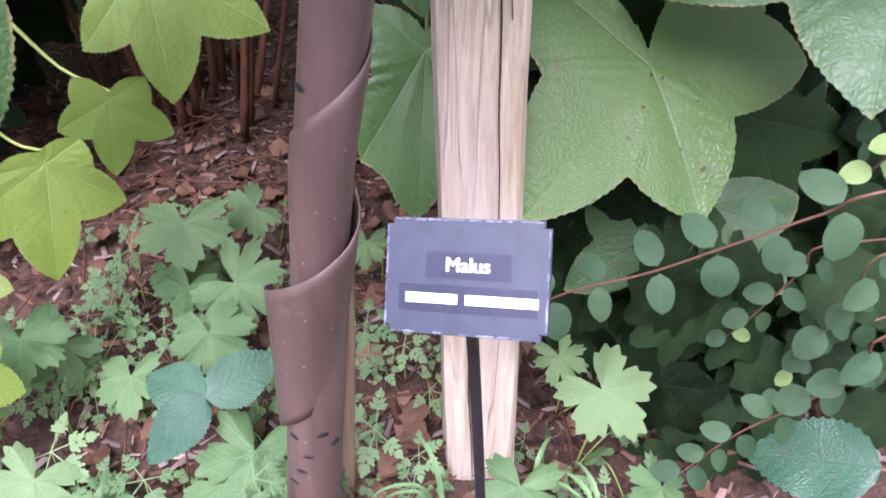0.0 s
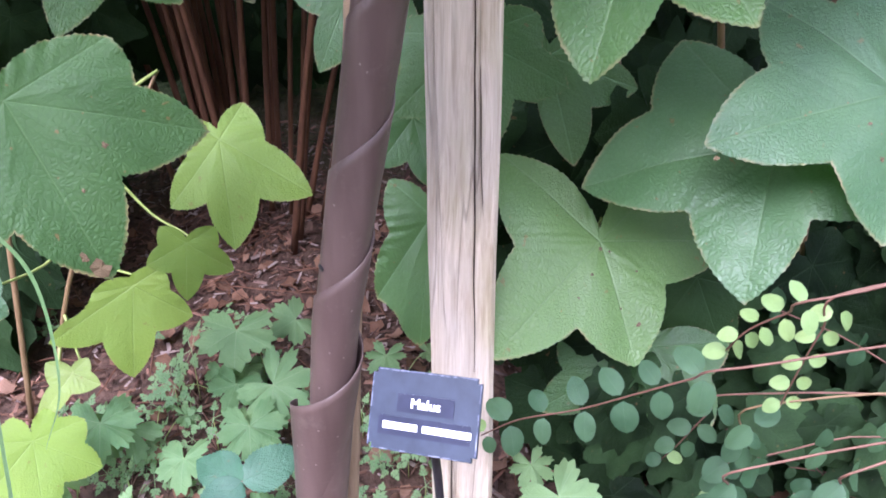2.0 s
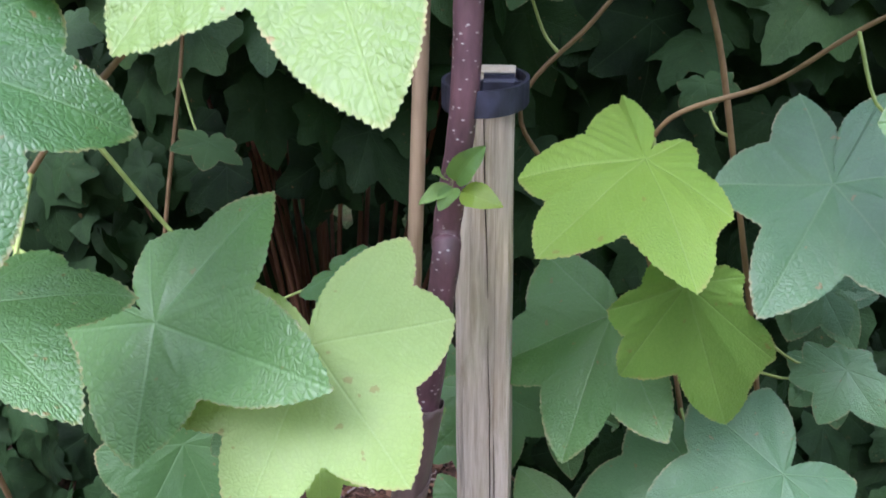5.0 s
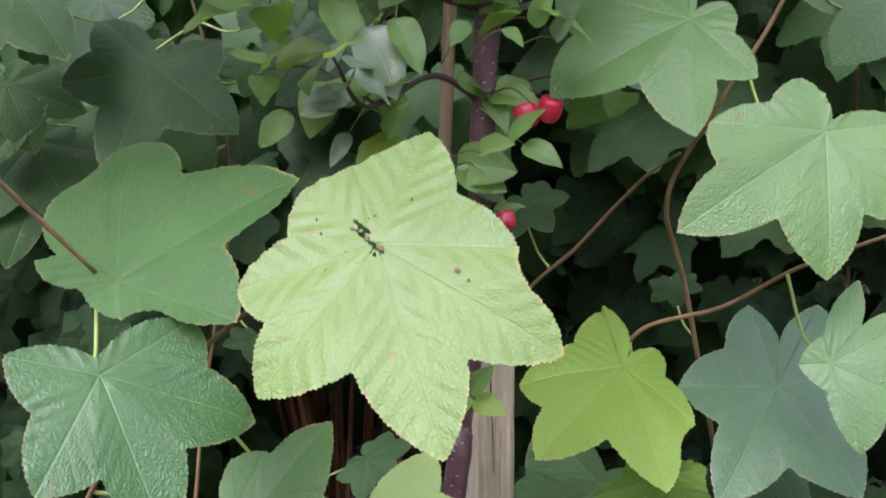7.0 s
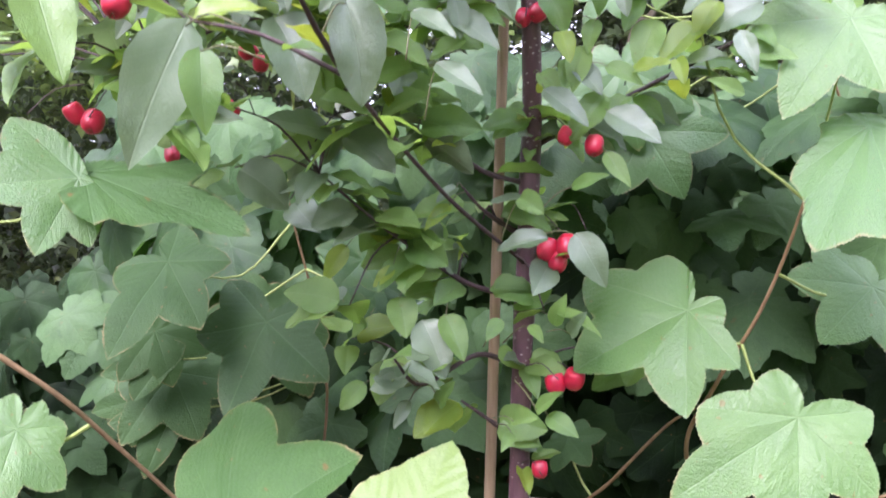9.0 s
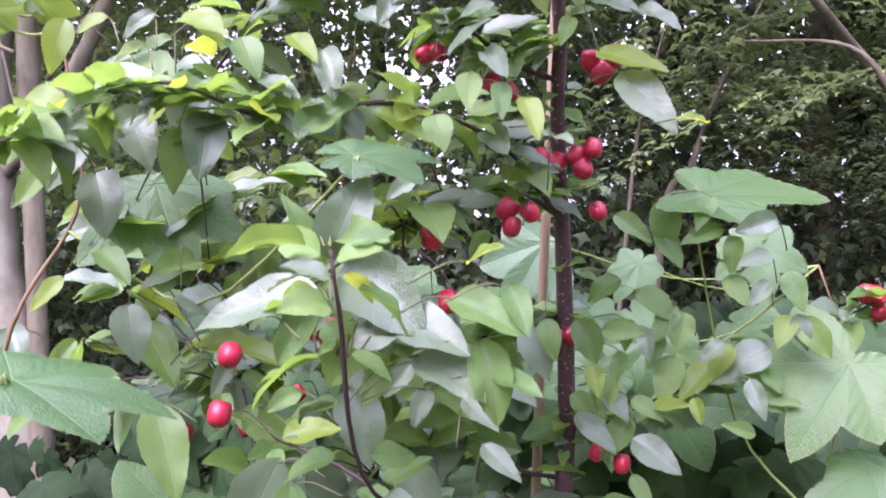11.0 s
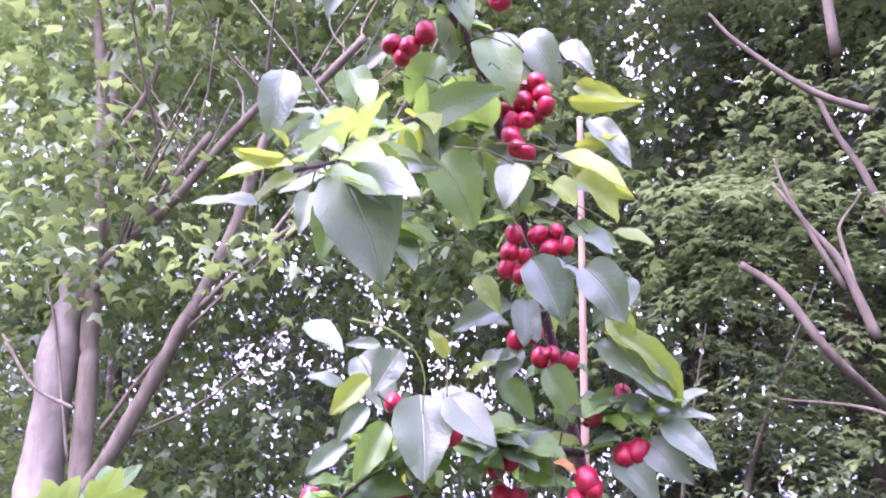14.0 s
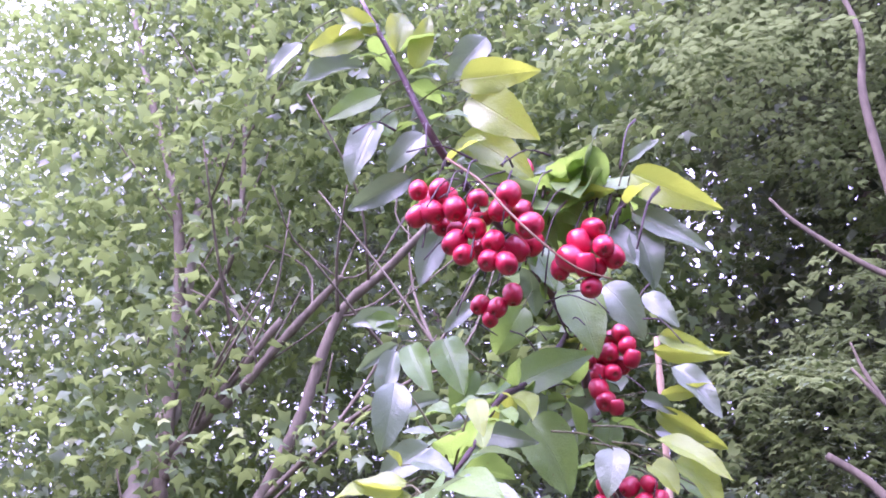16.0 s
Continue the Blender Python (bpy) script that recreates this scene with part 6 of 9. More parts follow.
crab_at((0.226, 0.112, 2.985), (0.280, 0.092, 2.910), (0.27, -0.98, -0.16), 1.00, APPLE_SHEEN)
crab_at((0.179, 0.098, 2.989), (0.227, 0.078, 2.885), (0.40, -0.85, -0.08), 1.20, APPLE_LEAF)
crab_at((0.275, 0.123, 2.967), (0.311, 0.103, 2.911), (0.22, -0.96, 0.06), 0.90, APPLE_SHEEN)
crab_at((0.070, 0.036, 2.956), (0.033, 0.016, 2.918), (0.15, -0.83, 0.08), 1.00, APPLE_SHEEN)
crab_at((0.119, 0.088, 2.965), (0.086, 0.068, 2.899), (0.37, -1.03, 0.20), 1.30, APPLE_LEAF)
crab_at((0.074, -0.076, 2.859), (0.109, -0.096, 2.786), (0.20, -0.84, -0.11), 1.10, APPLE_LEAF)
crab_at((0.135, -0.018, 2.810), (0.232, -0.038, 2.837), (0.04, -0.87, 0.04), 1.00, APPLE_LEAF)
crab_at((0.269, 0.161, 2.903), (0.362, 0.141, 2.865), (0.24, -0.66, -0.65), 0.60, APPLE_YOUNG)
crab_at((0.281, 0.149, 2.918), (0.346, 0.129, 2.875), (0.14, -0.73, -0.26), 0.70, APPLE_YOUNG)
crab_at((0.287, 0.205, 2.894), (0.343, 0.185, 2.814), (0.37, -0.98, 0.03), 0.90, APPLE_SHEEN)
crab_at((0.264, 0.202, 2.855), (0.333, 0.182, 2.846), (0.18, -0.77, -0.42), 0.60, APPLE_YOUNG)
crab_at((0.256, 0.213, 2.840), (0.329, 0.193, 2.774), (0.17, -0.95, -0.69), 0.70, APPLE_YOUNG)
crab_at((0.246, 0.229, 2.818), (0.312, 0.209, 2.790), (0.26, -0.88, 0.14), 0.70, APPLE_SHEEN)
crab_at((0.166, 0.094, 2.827), (0.107, 0.074, 2.817), (0.19, -0.79, 0.06), 0.90, APPLE_LEAF)
crab_at((0.190, 0.169, 2.859), (0.144, 0.149, 2.814), (0.23, -0.77, 0.02), 1.20, APPLE_SHEEN)
crab_at((0.192, 0.206, 2.834), (0.183, 0.186, 2.770), (0.17, -0.74, -0.18), 1.40, APPLE_LEAF)
crab_at((0.140, 0.021, 2.783), (0.198, 0.001, 2.705), (0.31, -0.90, 0.06), 1.20, APPLE_LEAF)
crab_at((0.099, -0.061, 2.752), (0.173, -0.081, 2.723), (0.14, -0.91, -0.07), 0.80, APPLE_SHEEN)
crab_at((0.118, -0.123, 2.703), (0.165, -0.143, 2.655), (0.45, -1.02, 0.01), 1.20, APPLE_LEAF)
crab_at((0.238, 0.251, 2.766), (0.312, 0.231, 2.725), (0.26, -1.09, 0.40), 0.90, APPLE_LEAF)
crab_at((0.240, 0.200, 2.853), (0.284, 0.180, 2.832), (0.24, -1.12, 0.16), 0.80, APPLE_SHEEN)
crab_at((0.105, -0.057, 2.821), (0.084, -0.077, 2.772), (0.14, -0.84, 0.13), 1.10, APPLE_LEAF)
crab_at((0.147, -0.300, 2.630), (0.088, -0.320, 2.628), (0.31, -0.56, 0.77), 1.00, APPLE_YOUNG)
crab_at((0.151, -0.300, 2.620), (0.099, -0.320, 2.605), (0.36, -0.65, 0.67), 1.00, APPLE_YOUNG)
crab_at((0.183, -0.300, 2.617), (0.236, -0.320, 2.546), (0.43, -0.90, 0.03), 1.30, APPLE_SHEEN)
crab_at((0.194, -0.300, 2.618), (0.248, -0.320, 2.584), (0.41, -0.90, 0.14), 1.40, APPLE_SHEEN)
crab_at((0.160, -0.300, 2.607), (0.167, -0.320, 2.572), (0.46, -0.87, 0.16), 1.00, APPLE_SHEEN)
crab_at((0.179, -0.300, 2.603), (0.185, -0.320, 2.550), (0.44, -0.90, -0.05), 1.00, APPLE_LEAF)
crab_at((0.132, -0.300, 2.715), (0.139, -0.320, 2.657), (0.49, -0.85, -0.20), 1.00, APPLE_SHEEN)
crab_at((0.149, -0.300, 2.648), (0.192, -0.320, 2.637), (0.44, -0.80, 0.40), 1.00, APPLE_SHEEN)
crab_at((0.140, -0.300, 2.645), (0.145, -0.320, 2.654), (0.45, -0.80, 0.40), 1.00, APPLE_YOUNG)
crab_at((0.168, -0.300, 2.668), (0.150, -0.320, 2.668), (0.35, -0.68, 0.65), 1.00, APPLE_SHEEN)
crab_at((0.122, -0.300, 2.602), (0.067, -0.320, 2.612), (0.34, -0.57, 0.75), 1.00, APPLE_SHEEN)
crab_at((0.203, -0.300, 2.690), (0.214, -0.320, 2.659), (0.39, -0.89, 0.25), 1.00, APPLE_YOUNG)
crab_at((0.260, -0.097, 2.701), (0.263, -0.127, 2.658), (0.23, -0.97, 0.01), 1.20, APPLE_SHEEN)
crab_at((0.222, 0.107, 2.678), (0.264, 0.077, 2.604), (0.22, -0.98, 0.01), 1.10, APPLE_SHEEN)
crab_at((0.278, 0.131, 2.666), (0.331, 0.101, 2.607), (0.16, -0.98, 0.13), 1.20, APPLE_SHEEN)
crab_at((0.167, 0.215, 2.657), (0.093, 0.185, 2.624), (0.22, -0.84, 0.50), 1.00, APPLE_SHEEN)
crab_at((0.188, 0.205, 2.658), (0.195, 0.175, 2.594), (0.23, -0.97, 0.06), 1.20, APPLE_SHEEN)
crab_at((0.274, 0.261, 2.617), (0.373, 0.231, 2.566), (0.09, -0.63, 0.77), 0.60, APPLE_YOUNG)
crab_at((0.265, 0.266, 2.609), (0.360, 0.236, 2.531), (0.14, -0.91, 0.38), 1.00, APPLE_SHEEN)
crab_at((-0.154, 0.252, 2.675), (-0.081, 0.222, 2.625), (0.45, -0.82, 0.36), 1.00, APPLE_SHEEN)
crab_at((-0.083, 0.276, 2.622), (-0.008, 0.246, 2.560), (0.41, -0.86, 0.30), 1.20, APPLE_SHEEN)
crab_at((-0.068, 0.288, 2.598), (-0.115, 0.258, 2.551), (0.36, -0.80, 0.47), 1.00, APPLE_YOUNG)
crab_at((0.037, 0.299, 2.571), (0.089, 0.269, 2.513), (0.31, -0.89, 0.33), 1.30, APPLE_SHEEN)
crab_at((0.299, -0.087, 2.707), (0.367, -0.117, 2.669), (0.11, -0.60, 0.80), 0.60, APPLE_YOUNG)
crab_at((0.311, -0.072, 2.688), (0.360, -0.102, 2.647), (0.11, -0.70, 0.71), 0.70, APPLE_YOUNG)
crab_at((0.286, -0.058, 2.691), (0.317, -0.088, 2.669), (0.14, -0.73, 0.67), 1.00, APPLE_YOUNG)
crab_at((0.170, 0.096, 2.687), (0.165, 0.066, 2.673), (0.27, -0.94, 0.21), 1.00, APPLE_YOUNG)
crab_at((0.142, 0.152, 2.678), (0.173, 0.122, 2.632), (0.27, -0.91, 0.32), 1.00, APPLE_YOUNG)
crab_at((0.297, 0.054, 2.678), (0.328, 0.024, 2.646), (0.15, -0.97, 0.20), 1.00, APPLE_SHEEN)
crab_at((0.328, 0.047, 2.674), (0.368, 0.017, 2.647), (0.08, -0.69, 0.72), 1.00, APPLE_YOUNG)
crab_at((-0.043, 0.267, 2.635), (-0.082, 0.237, 2.637), (0.38, -0.88, 0.29), 1.00, APPLE_SHEEN)
crab_at((0.192, 0.285, 2.584), (0.236, 0.255, 2.520), (0.20, -0.93, 0.32), 1.00, APPLE_LEAF)
crab_at((0.054, 0.277, 2.609), (0.041, 0.247, 2.643), (0.31, -0.90, 0.31), 1.00, APPLE_YOUNG)
crab_at((0.101, 0.281, 2.598), (0.157, 0.251, 2.603), (0.27, -0.91, 0.31), 1.00, APPLE_SHEEN)
crab_at((0.126, 0.297, 2.568), (0.177, 0.267, 2.532), (0.25, -0.91, 0.33), 1.00, APPLE_LEAF)
crab_at((0.063, 0.150, 2.538), (0.089, 0.120, 2.436), (0.37, -0.93, 0.01), 1.50, APPLE_SHEEN)
crab_at((0.102, 0.150, 2.533), (0.160, 0.120, 2.469), (0.33, -0.94, 0.11), 1.30, APPLE_SHEEN)
crab_at((0.038, 0.150, 2.595), (0.013, 0.120, 2.541), (0.39, -0.92, 0.06), 1.40, APPLE_SHEEN)
crab_at((-0.041, 0.150, 2.553), (-0.075, 0.120, 2.574), (0.39, -0.75, 0.53), 1.00, APPLE_SHEEN)
crab_at((-0.003, 0.150, 2.565), (-0.041, 0.120, 2.517), (0.38, -0.80, 0.46), 1.00, APPLE_YOUNG)
crab_at((0.020, 0.150, 2.507), (-0.004, 0.120, 2.435), (0.40, -0.89, 0.24), 1.00, APPLE_LEAF)
crab_at((-0.032, 0.150, 2.484), (-0.074, 0.120, 2.447), (0.37, -0.74, 0.56), 1.00, APPLE_SHEEN)
crab_at((-0.006, 0.150, 2.530), (-0.028, 0.120, 2.483), (0.41, -0.86, 0.32), 1.00, APPLE_SHEEN)
crab_at((0.162, 0.270, 2.671), (0.192, 0.240, 2.612), (0.24, -0.97, 0.02), 1.20, APPLE_SHEEN)
crab_at((0.209, 0.270, 2.710), (0.236, 0.240, 2.651), (0.20, -0.98, -0.02), 1.20, APPLE_SHEEN)
crab_at((0.313, 0.270, 2.692), (0.275, 0.240, 2.631), (0.10, -0.99, -0.01), 1.30, APPLE_SHEEN)
crab_at((0.286, 0.270, 2.644), (0.314, 0.240, 2.597), (0.13, -0.98, 0.14), 1.20, APPLE_YOUNG)
crab_at((0.311, 0.270, 2.567), (0.362, 0.240, 2.515), (0.09, -0.88, 0.46), 1.00, APPLE_SHEEN)
crab_at((0.319, 0.270, 2.590), (0.370, 0.240, 2.530), (0.09, -0.93, 0.37), 1.00, APPLE_YOUNG)
crab_at((0.335, 0.270, 2.500), (0.396, 0.240, 2.447), (0.07, -0.94, 0.34), 1.00, APPLE_SHEEN)
crab_at((0.314, 0.270, 2.481), (0.361, 0.240, 2.430), (0.10, -0.98, 0.17), 1.20, APPLE_SHEEN)
crab_at((0.269, 0.270, 2.464), (0.332, 0.240, 2.419), (0.12, -0.85, 0.52), 1.00, APPLE_SHEEN)
crab_at((0.268, 0.270, 2.366), (0.325, 0.240, 2.349), (0.11, -0.78, 0.62), 1.00, APPLE_SHEEN)
crab_at((0.314, 0.270, 2.347), (0.371, 0.240, 2.318), (0.08, -0.78, 0.63), 1.00, APPLE_SHEEN)
crab_at((0.298, 0.270, 2.277), (0.362, 0.240, 2.206), (0.10, -0.90, 0.42), 1.10, APPLE_SHEEN)
crab_at((0.289, 0.270, 2.539), (0.252, 0.240, 2.528), (0.11, -0.87, 0.48), 1.00, APPLE_LEAF)
crab_at((0.231, 0.270, 2.480), (0.181, 0.240, 2.492), (0.13, -0.70, 0.71), 1.00, APPLE_YOUNG)
crab_at((0.195, 0.270, 2.497), (0.151, 0.240, 2.473), (0.17, -0.77, 0.62), 1.00, APPLE_SHEEN)
crab_at((0.157, 0.270, 2.449), (0.221, 0.240, 2.432), (0.23, -0.90, 0.38), 1.00, APPLE_LEAF)
crab_at((0.121, 0.270, 2.527), (0.159, 0.240, 2.486), (0.28, -0.95, 0.14), 1.00, APPLE_LEAF)
crab_at((0.083, 0.270, 2.576), (0.131, 0.240, 2.592), (0.26, -0.80, 0.53), 1.00, APPLE_YOUNG)
crab_at((0.161, 0.270, 2.613), (0.131, 0.240, 2.562), (0.24, -0.97, 0.07), 1.00, APPLE_SHEEN)
crab_at((0.085, 0.270, 2.662), (0.148, 0.240, 2.654), (0.26, -0.79, 0.56), 1.00, APPLE_SHEEN)
crab_at((0.124, 0.270, 2.688), (0.110, 0.240, 2.663), (0.25, -0.88, 0.41), 1.00, APPLE_YOUNG)
crab_at((0.284, 0.270, 2.412), (0.306, 0.240, 2.373), (0.13, -0.96, 0.23), 1.00, APPLE_SHEEN)
crab_at((0.242, 0.270, 2.401), (0.273, 0.240, 2.368), (0.16, -0.93, 0.33), 1.00, APPLE_LEAF)
crab_at((0.199, 0.270, 2.389), (0.225, 0.240, 2.357), (0.20, -0.92, 0.34), 1.00, APPLE_YOUNG)
crab_at((0.247, 0.270, 2.345), (0.237, 0.240, 2.309), (0.15, -0.91, 0.37), 1.00, APPLE_LEAF)
crab_at((0.273, 0.270, 2.303), (0.352, 0.240, 2.274), (0.11, -0.76, 0.64), 1.00, APPLE_YOUNG)
crab_at((0.217, 0.270, 2.503), (0.210, 0.240, 2.518), (0.19, -0.95, 0.25), 1.00, APPLE_SHEEN)
crab_at((0.260, 0.270, 2.513), (0.224, 0.240, 2.523), (0.14, -0.90, 0.42), 1.00, APPLE_SHEEN)
crab_at((0.322, 0.270, 2.521), (0.279, 0.240, 2.532), (0.09, -0.97, 0.24), 1.00, APPLE_SHEEN)
crab_at((-0.068, 0.120, 2.267), (-0.011, 0.090, 2.242), (0.41, -0.72, 0.56), 1.00, APPLE_SHEEN)
crab_at((-0.135, 0.120, 2.235), (-0.121, 0.090, 2.158), (0.52, -0.80, 0.30), 1.30, APPLE_SHEEN)
crab_at((-0.212, 0.120, 2.239), (-0.271, 0.090, 2.201), (0.51, -0.69, 0.52), 1.00, APPLE_SHEEN)
crab_at((-0.236, 0.120, 2.304), (-0.157, 0.090, 2.252), (0.57, -0.75, 0.33), 1.40, APPLE_LEAF)
crab_at((-0.286, 0.120, 2.172), (-0.236, 0.090, 2.112), (0.60, -0.73, 0.34), 1.20, APPLE_SHEEN)
crab_at((-0.371, 0.120, 2.237), (-0.442, 0.090, 2.173), (0.55, -0.60, 0.58), 1.20, APPLE_LEAF)
crab_at((-0.172, 0.120, 2.219), (-0.165, 0.090, 2.147), (0.54, -0.78, 0.31), 1.00, APPLE_LEAF)
crab_at((-0.092, 0.120, 2.313), (-0.059, 0.090, 2.272), (0.47, -0.79, 0.40), 1.20, APPLE_LEAF)
crab_at((-0.263, 0.120, 2.284), (-0.270, 0.090, 2.256), (0.47, -0.59, 0.65), 1.00, APPLE_SHEEN)
crab_at((-0.201, 0.120, 2.350), (-0.226, 0.090, 2.322), (0.48, -0.66, 0.58), 1.00, APPLE_SHEEN)
crab_at((-0.154, 0.120, 2.348), (-0.103, 0.090, 2.318), (0.47, -0.71, 0.52), 1.20, APPLE_YOUNG)
crab_at((-0.033, 0.120, 2.311), (0.011, 0.090, 2.277), (0.43, -0.81, 0.40), 1.00, APPLE_YOUNG)
crab_at((0.003, 0.120, 2.291), (0.038, 0.090, 2.246), (0.41, -0.85, 0.33), 1.00, APPLE_SHEEN)
crab_at((0.044, 0.120, 2.234), (-0.029, 0.090, 2.193), (0.29, -0.68, 0.67), 1.00, APPLE_LEAF)
crab_at((-0.116, 0.120, 2.374), (-0.134, 0.090, 2.358), (0.38, -0.61, 0.70), 1.00, APPLE_SHEEN)
crab_at((-0.086, 0.120, 2.406), (-0.105, 0.090, 2.396), (0.42, -0.72, 0.54), 1.00, APPLE_SHEEN)
crab_at((-0.034, 0.120, 2.369), (-0.046, 0.090, 2.341), (0.44, -0.83, 0.35), 1.00, APPLE_SHEEN)
crab_at((0.002, 0.120, 2.387), (-0.004, 0.090, 2.345), (0.41, -0.85, 0.33), 1.00, APPLE_SHEEN)
crab_at((0.044, 0.120, 2.327), (0.090, 0.090, 2.305), (0.37, -0.85, 0.38), 1.00, APPLE_SHEEN)
crab_at((0.071, 0.120, 2.377), (0.064, 0.090, 2.348), (0.35, -0.87, 0.34), 1.00, APPLE_YOUNG)
crab_at((0.037, 0.120, 2.366), (0.023, 0.090, 2.369), (0.38, -0.86, 0.35), 1.00, APPLE_LEAF)
crab_at((0.118, 0.120, 2.361), (0.090, 0.090, 2.335), (0.30, -0.85, 0.43), 1.00, APPLE_SHEEN)
crab_at((0.091, 0.120, 2.350), (0.083, 0.090, 2.305), (0.34, -0.90, 0.28), 1.00, APPLE_SHEEN)
crab_at((-0.327, 0.120, 2.356), (-0.330, 0.090, 2.291), (0.63, -0.72, 0.29), 1.00, APPLE_YOUNG)
crab_at((-0.267, 0.120, 2.353), (-0.292, 0.090, 2.338), (0.49, -0.61, 0.63), 1.00, APPLE_YOUNG)
crab_at((-0.216, 0.120, 2.317), (-0.241, 0.090, 2.302), (0.43, -0.59, 0.68), 1.00, APPLE_YOUNG)
crab_at((-0.075, 0.120, 2.228), (-0.044, 0.090, 2.241), (0.44, -0.77, 0.46), 1.00, APPLE_LEAF)
crab_at((-0.120, 0.120, 2.268), (-0.131, 0.090, 2.280), (0.48, -0.76, 0.43), 1.00, APPLE_LEAF)
crab_at((-0.018, 0.120, 2.228), (0.018, 0.090, 2.235), (0.40, -0.79, 0.46), 1.00, APPLE_SHEEN)
crab_at((-0.337, 0.120, 2.244), (-0.238, 0.090, 2.249), (0.42, -0.48, 0.77), 1.00, APPLE_YOUNG)
crab_at((-0.342, 0.120, 2.195), (-0.378, 0.090, 2.137), (0.56, -0.63, 0.54), 1.00, APPLE_LEAF)
crab_at((0.156, 0.120, 2.311), (0.195, 0.090, 2.316), (0.27, -0.88, 0.39), 1.00, APPLE_SHEEN)
crab_at((0.143, 0.120, 2.275), (0.189, 0.090, 2.302), (0.24, -0.76, 0.61), 1.00, APPLE_SHEEN)
crab_at((0.180, 0.120, 2.274), (0.212, 0.090, 2.256), (0.24, -0.87, 0.42), 1.00, APPLE_SHEEN)
crab_at((0.167, 0.120, 2.256), (0.169, 0.090, 2.216), (0.26, -0.90, 0.36), 1.30, APPLE_LEAF)
crab_at((0.198, 0.120, 2.244), (0.205, 0.090, 2.205), (0.23, -0.90, 0.37), 1.00, APPLE_LEAF)
crab_at((0.129, 0.120, 2.215), (0.145, 0.090, 2.183), (0.29, -0.87, 0.40), 1.40, APPLE_LEAF)
crab_at((0.221, 0.120, 2.227), (0.244, 0.090, 2.184), (0.17, -0.75, 0.63), 1.00, APPLE_YOUNG)
crab_at((0.250, 0.120, 2.187), (0.272, 0.090, 2.179), (0.13, -0.67, 0.73), 1.00, APPLE_SHEEN)
crab_at((0.109, 0.120, 2.151), (0.089, 0.090, 2.131), (0.27, -0.77, 0.58), 1.00, APPLE_SHEEN)
crab_at((0.069, 0.000, 2.070), (0.105, -0.030, 2.141), (0.42, -0.87, 0.26), 1.10, APPLE_SHEEN)
crab_at((0.063, 0.000, 2.065), (0.042, -0.030, 2.132), (0.41, -0.84, 0.35), 0.70, APPLE_LEAF)
crab_at((0.074, 0.000, 2.055), (0.171, -0.030, 2.038), (0.35, -0.74, 0.57), 1.30, APPLE_SHEEN)
crab_at((0.057, 0.000, 2.044), (-0.060, -0.030, 2.019), (0.33, -0.66, 0.67), 0.90, APPLE_SHEEN)
crab_at((0.069, 0.000, 2.085), (0.131, -0.030, 2.102), (0.31, -0.65, 0.69), 1.00, APPLE_LEAF)
crab_at((0.051, 0.000, 2.034), (0.033, -0.030, 1.977), (0.40, -0.79, 0.46), 1.00, APPLE_LEAF)
crab_at((0.096, 0.000, 2.015), (0.087, -0.030, 1.960), (0.35, -0.80, 0.48), 1.60, APPLE_LEAF)
crab_at((0.128, 0.000, 2.016), (0.205, -0.030, 2.009), (0.29, -0.75, 0.60), 1.20, APPLE_SHEEN)
crab_at((0.123, 0.000, 1.976), (0.108, -0.030, 1.947), (0.30, -0.76, 0.58), 1.30, APPLE_LEAF)
crab_at((0.149, 0.000, 1.982), (0.219, -0.030, 1.977), (0.25, -0.70, 0.67), 1.00, APPLE_SHEEN)
crab_at((0.181, 0.000, 2.037), (0.252, -0.030, 2.015), (0.27, -0.85, 0.46), 1.00, APPLE_LEAF)
crab_at((0.085, 0.000, 2.004), (0.140, -0.030, 2.016), (0.30, -0.66, 0.69), 1.00, APPLE_SHEEN)
crab_at((0.206, 0.000, 1.999), (0.237, -0.030, 1.942), (0.24, -0.87, 0.43), 1.00, APPLE_LEAF)
crab_at((0.057, 0.000, 2.085), (0.056, -0.030, 2.097), (0.39, -0.79, 0.48), 1.00, APPLE_YOUNG)
crab_at((0.051, 0.000, 2.044), (0.044, -0.030, 2.047), (0.33, -0.66, 0.67), 1.00, APPLE_YOUNG)
crab_at((0.231, 0.000, 2.048), (0.257, -0.030, 2.011), (0.22, -0.90, 0.38), 1.00, APPLE_LEAF)
crab_at((0.005, -0.000, 2.017), (0.055, -0.030, 2.047), (0.33, -0.57, 0.75), 1.00, APPLE_LEAF)
crab_at((0.159, 0.000, 1.958), (0.160, -0.030, 1.937), (0.26, -0.76, 0.59), 1.00, APPLE_SHEEN)
crab_at((0.220, 0.000, 1.971), (0.265, -0.030, 1.966), (0.19, -0.75, 0.64), 1.00, APPLE_LEAF)
crab_at((0.197, 0.000, 2.066), (0.230, -0.030, 2.083), (0.21, -0.72, 0.66), 1.00, APPLE_YOUNG)
crab_at((0.039, 0.000, 1.951), (0.021, -0.030, 1.942), (0.35, -0.68, 0.64), 1.00, APPLE_LEAF)
crab_at((-0.228, 0.200, 2.031), (-0.145, 0.170, 2.002), (0.50, -0.71, 0.51), 1.00, APPLE_SHEEN)
crab_at((-0.304, 0.200, 2.016), (-0.272, 0.170, 1.950), (0.55, -0.70, 0.44), 1.30, APPLE_SHEEN)
crab_at((-0.347, 0.200, 2.087), (-0.280, 0.170, 2.047), (0.57, -0.68, 0.47), 1.00, APPLE_LEAF)
crab_at((-0.383, 0.200, 1.970), (-0.400, 0.170, 1.931), (0.56, -0.64, 0.53), 1.00, APPLE_LEAF)
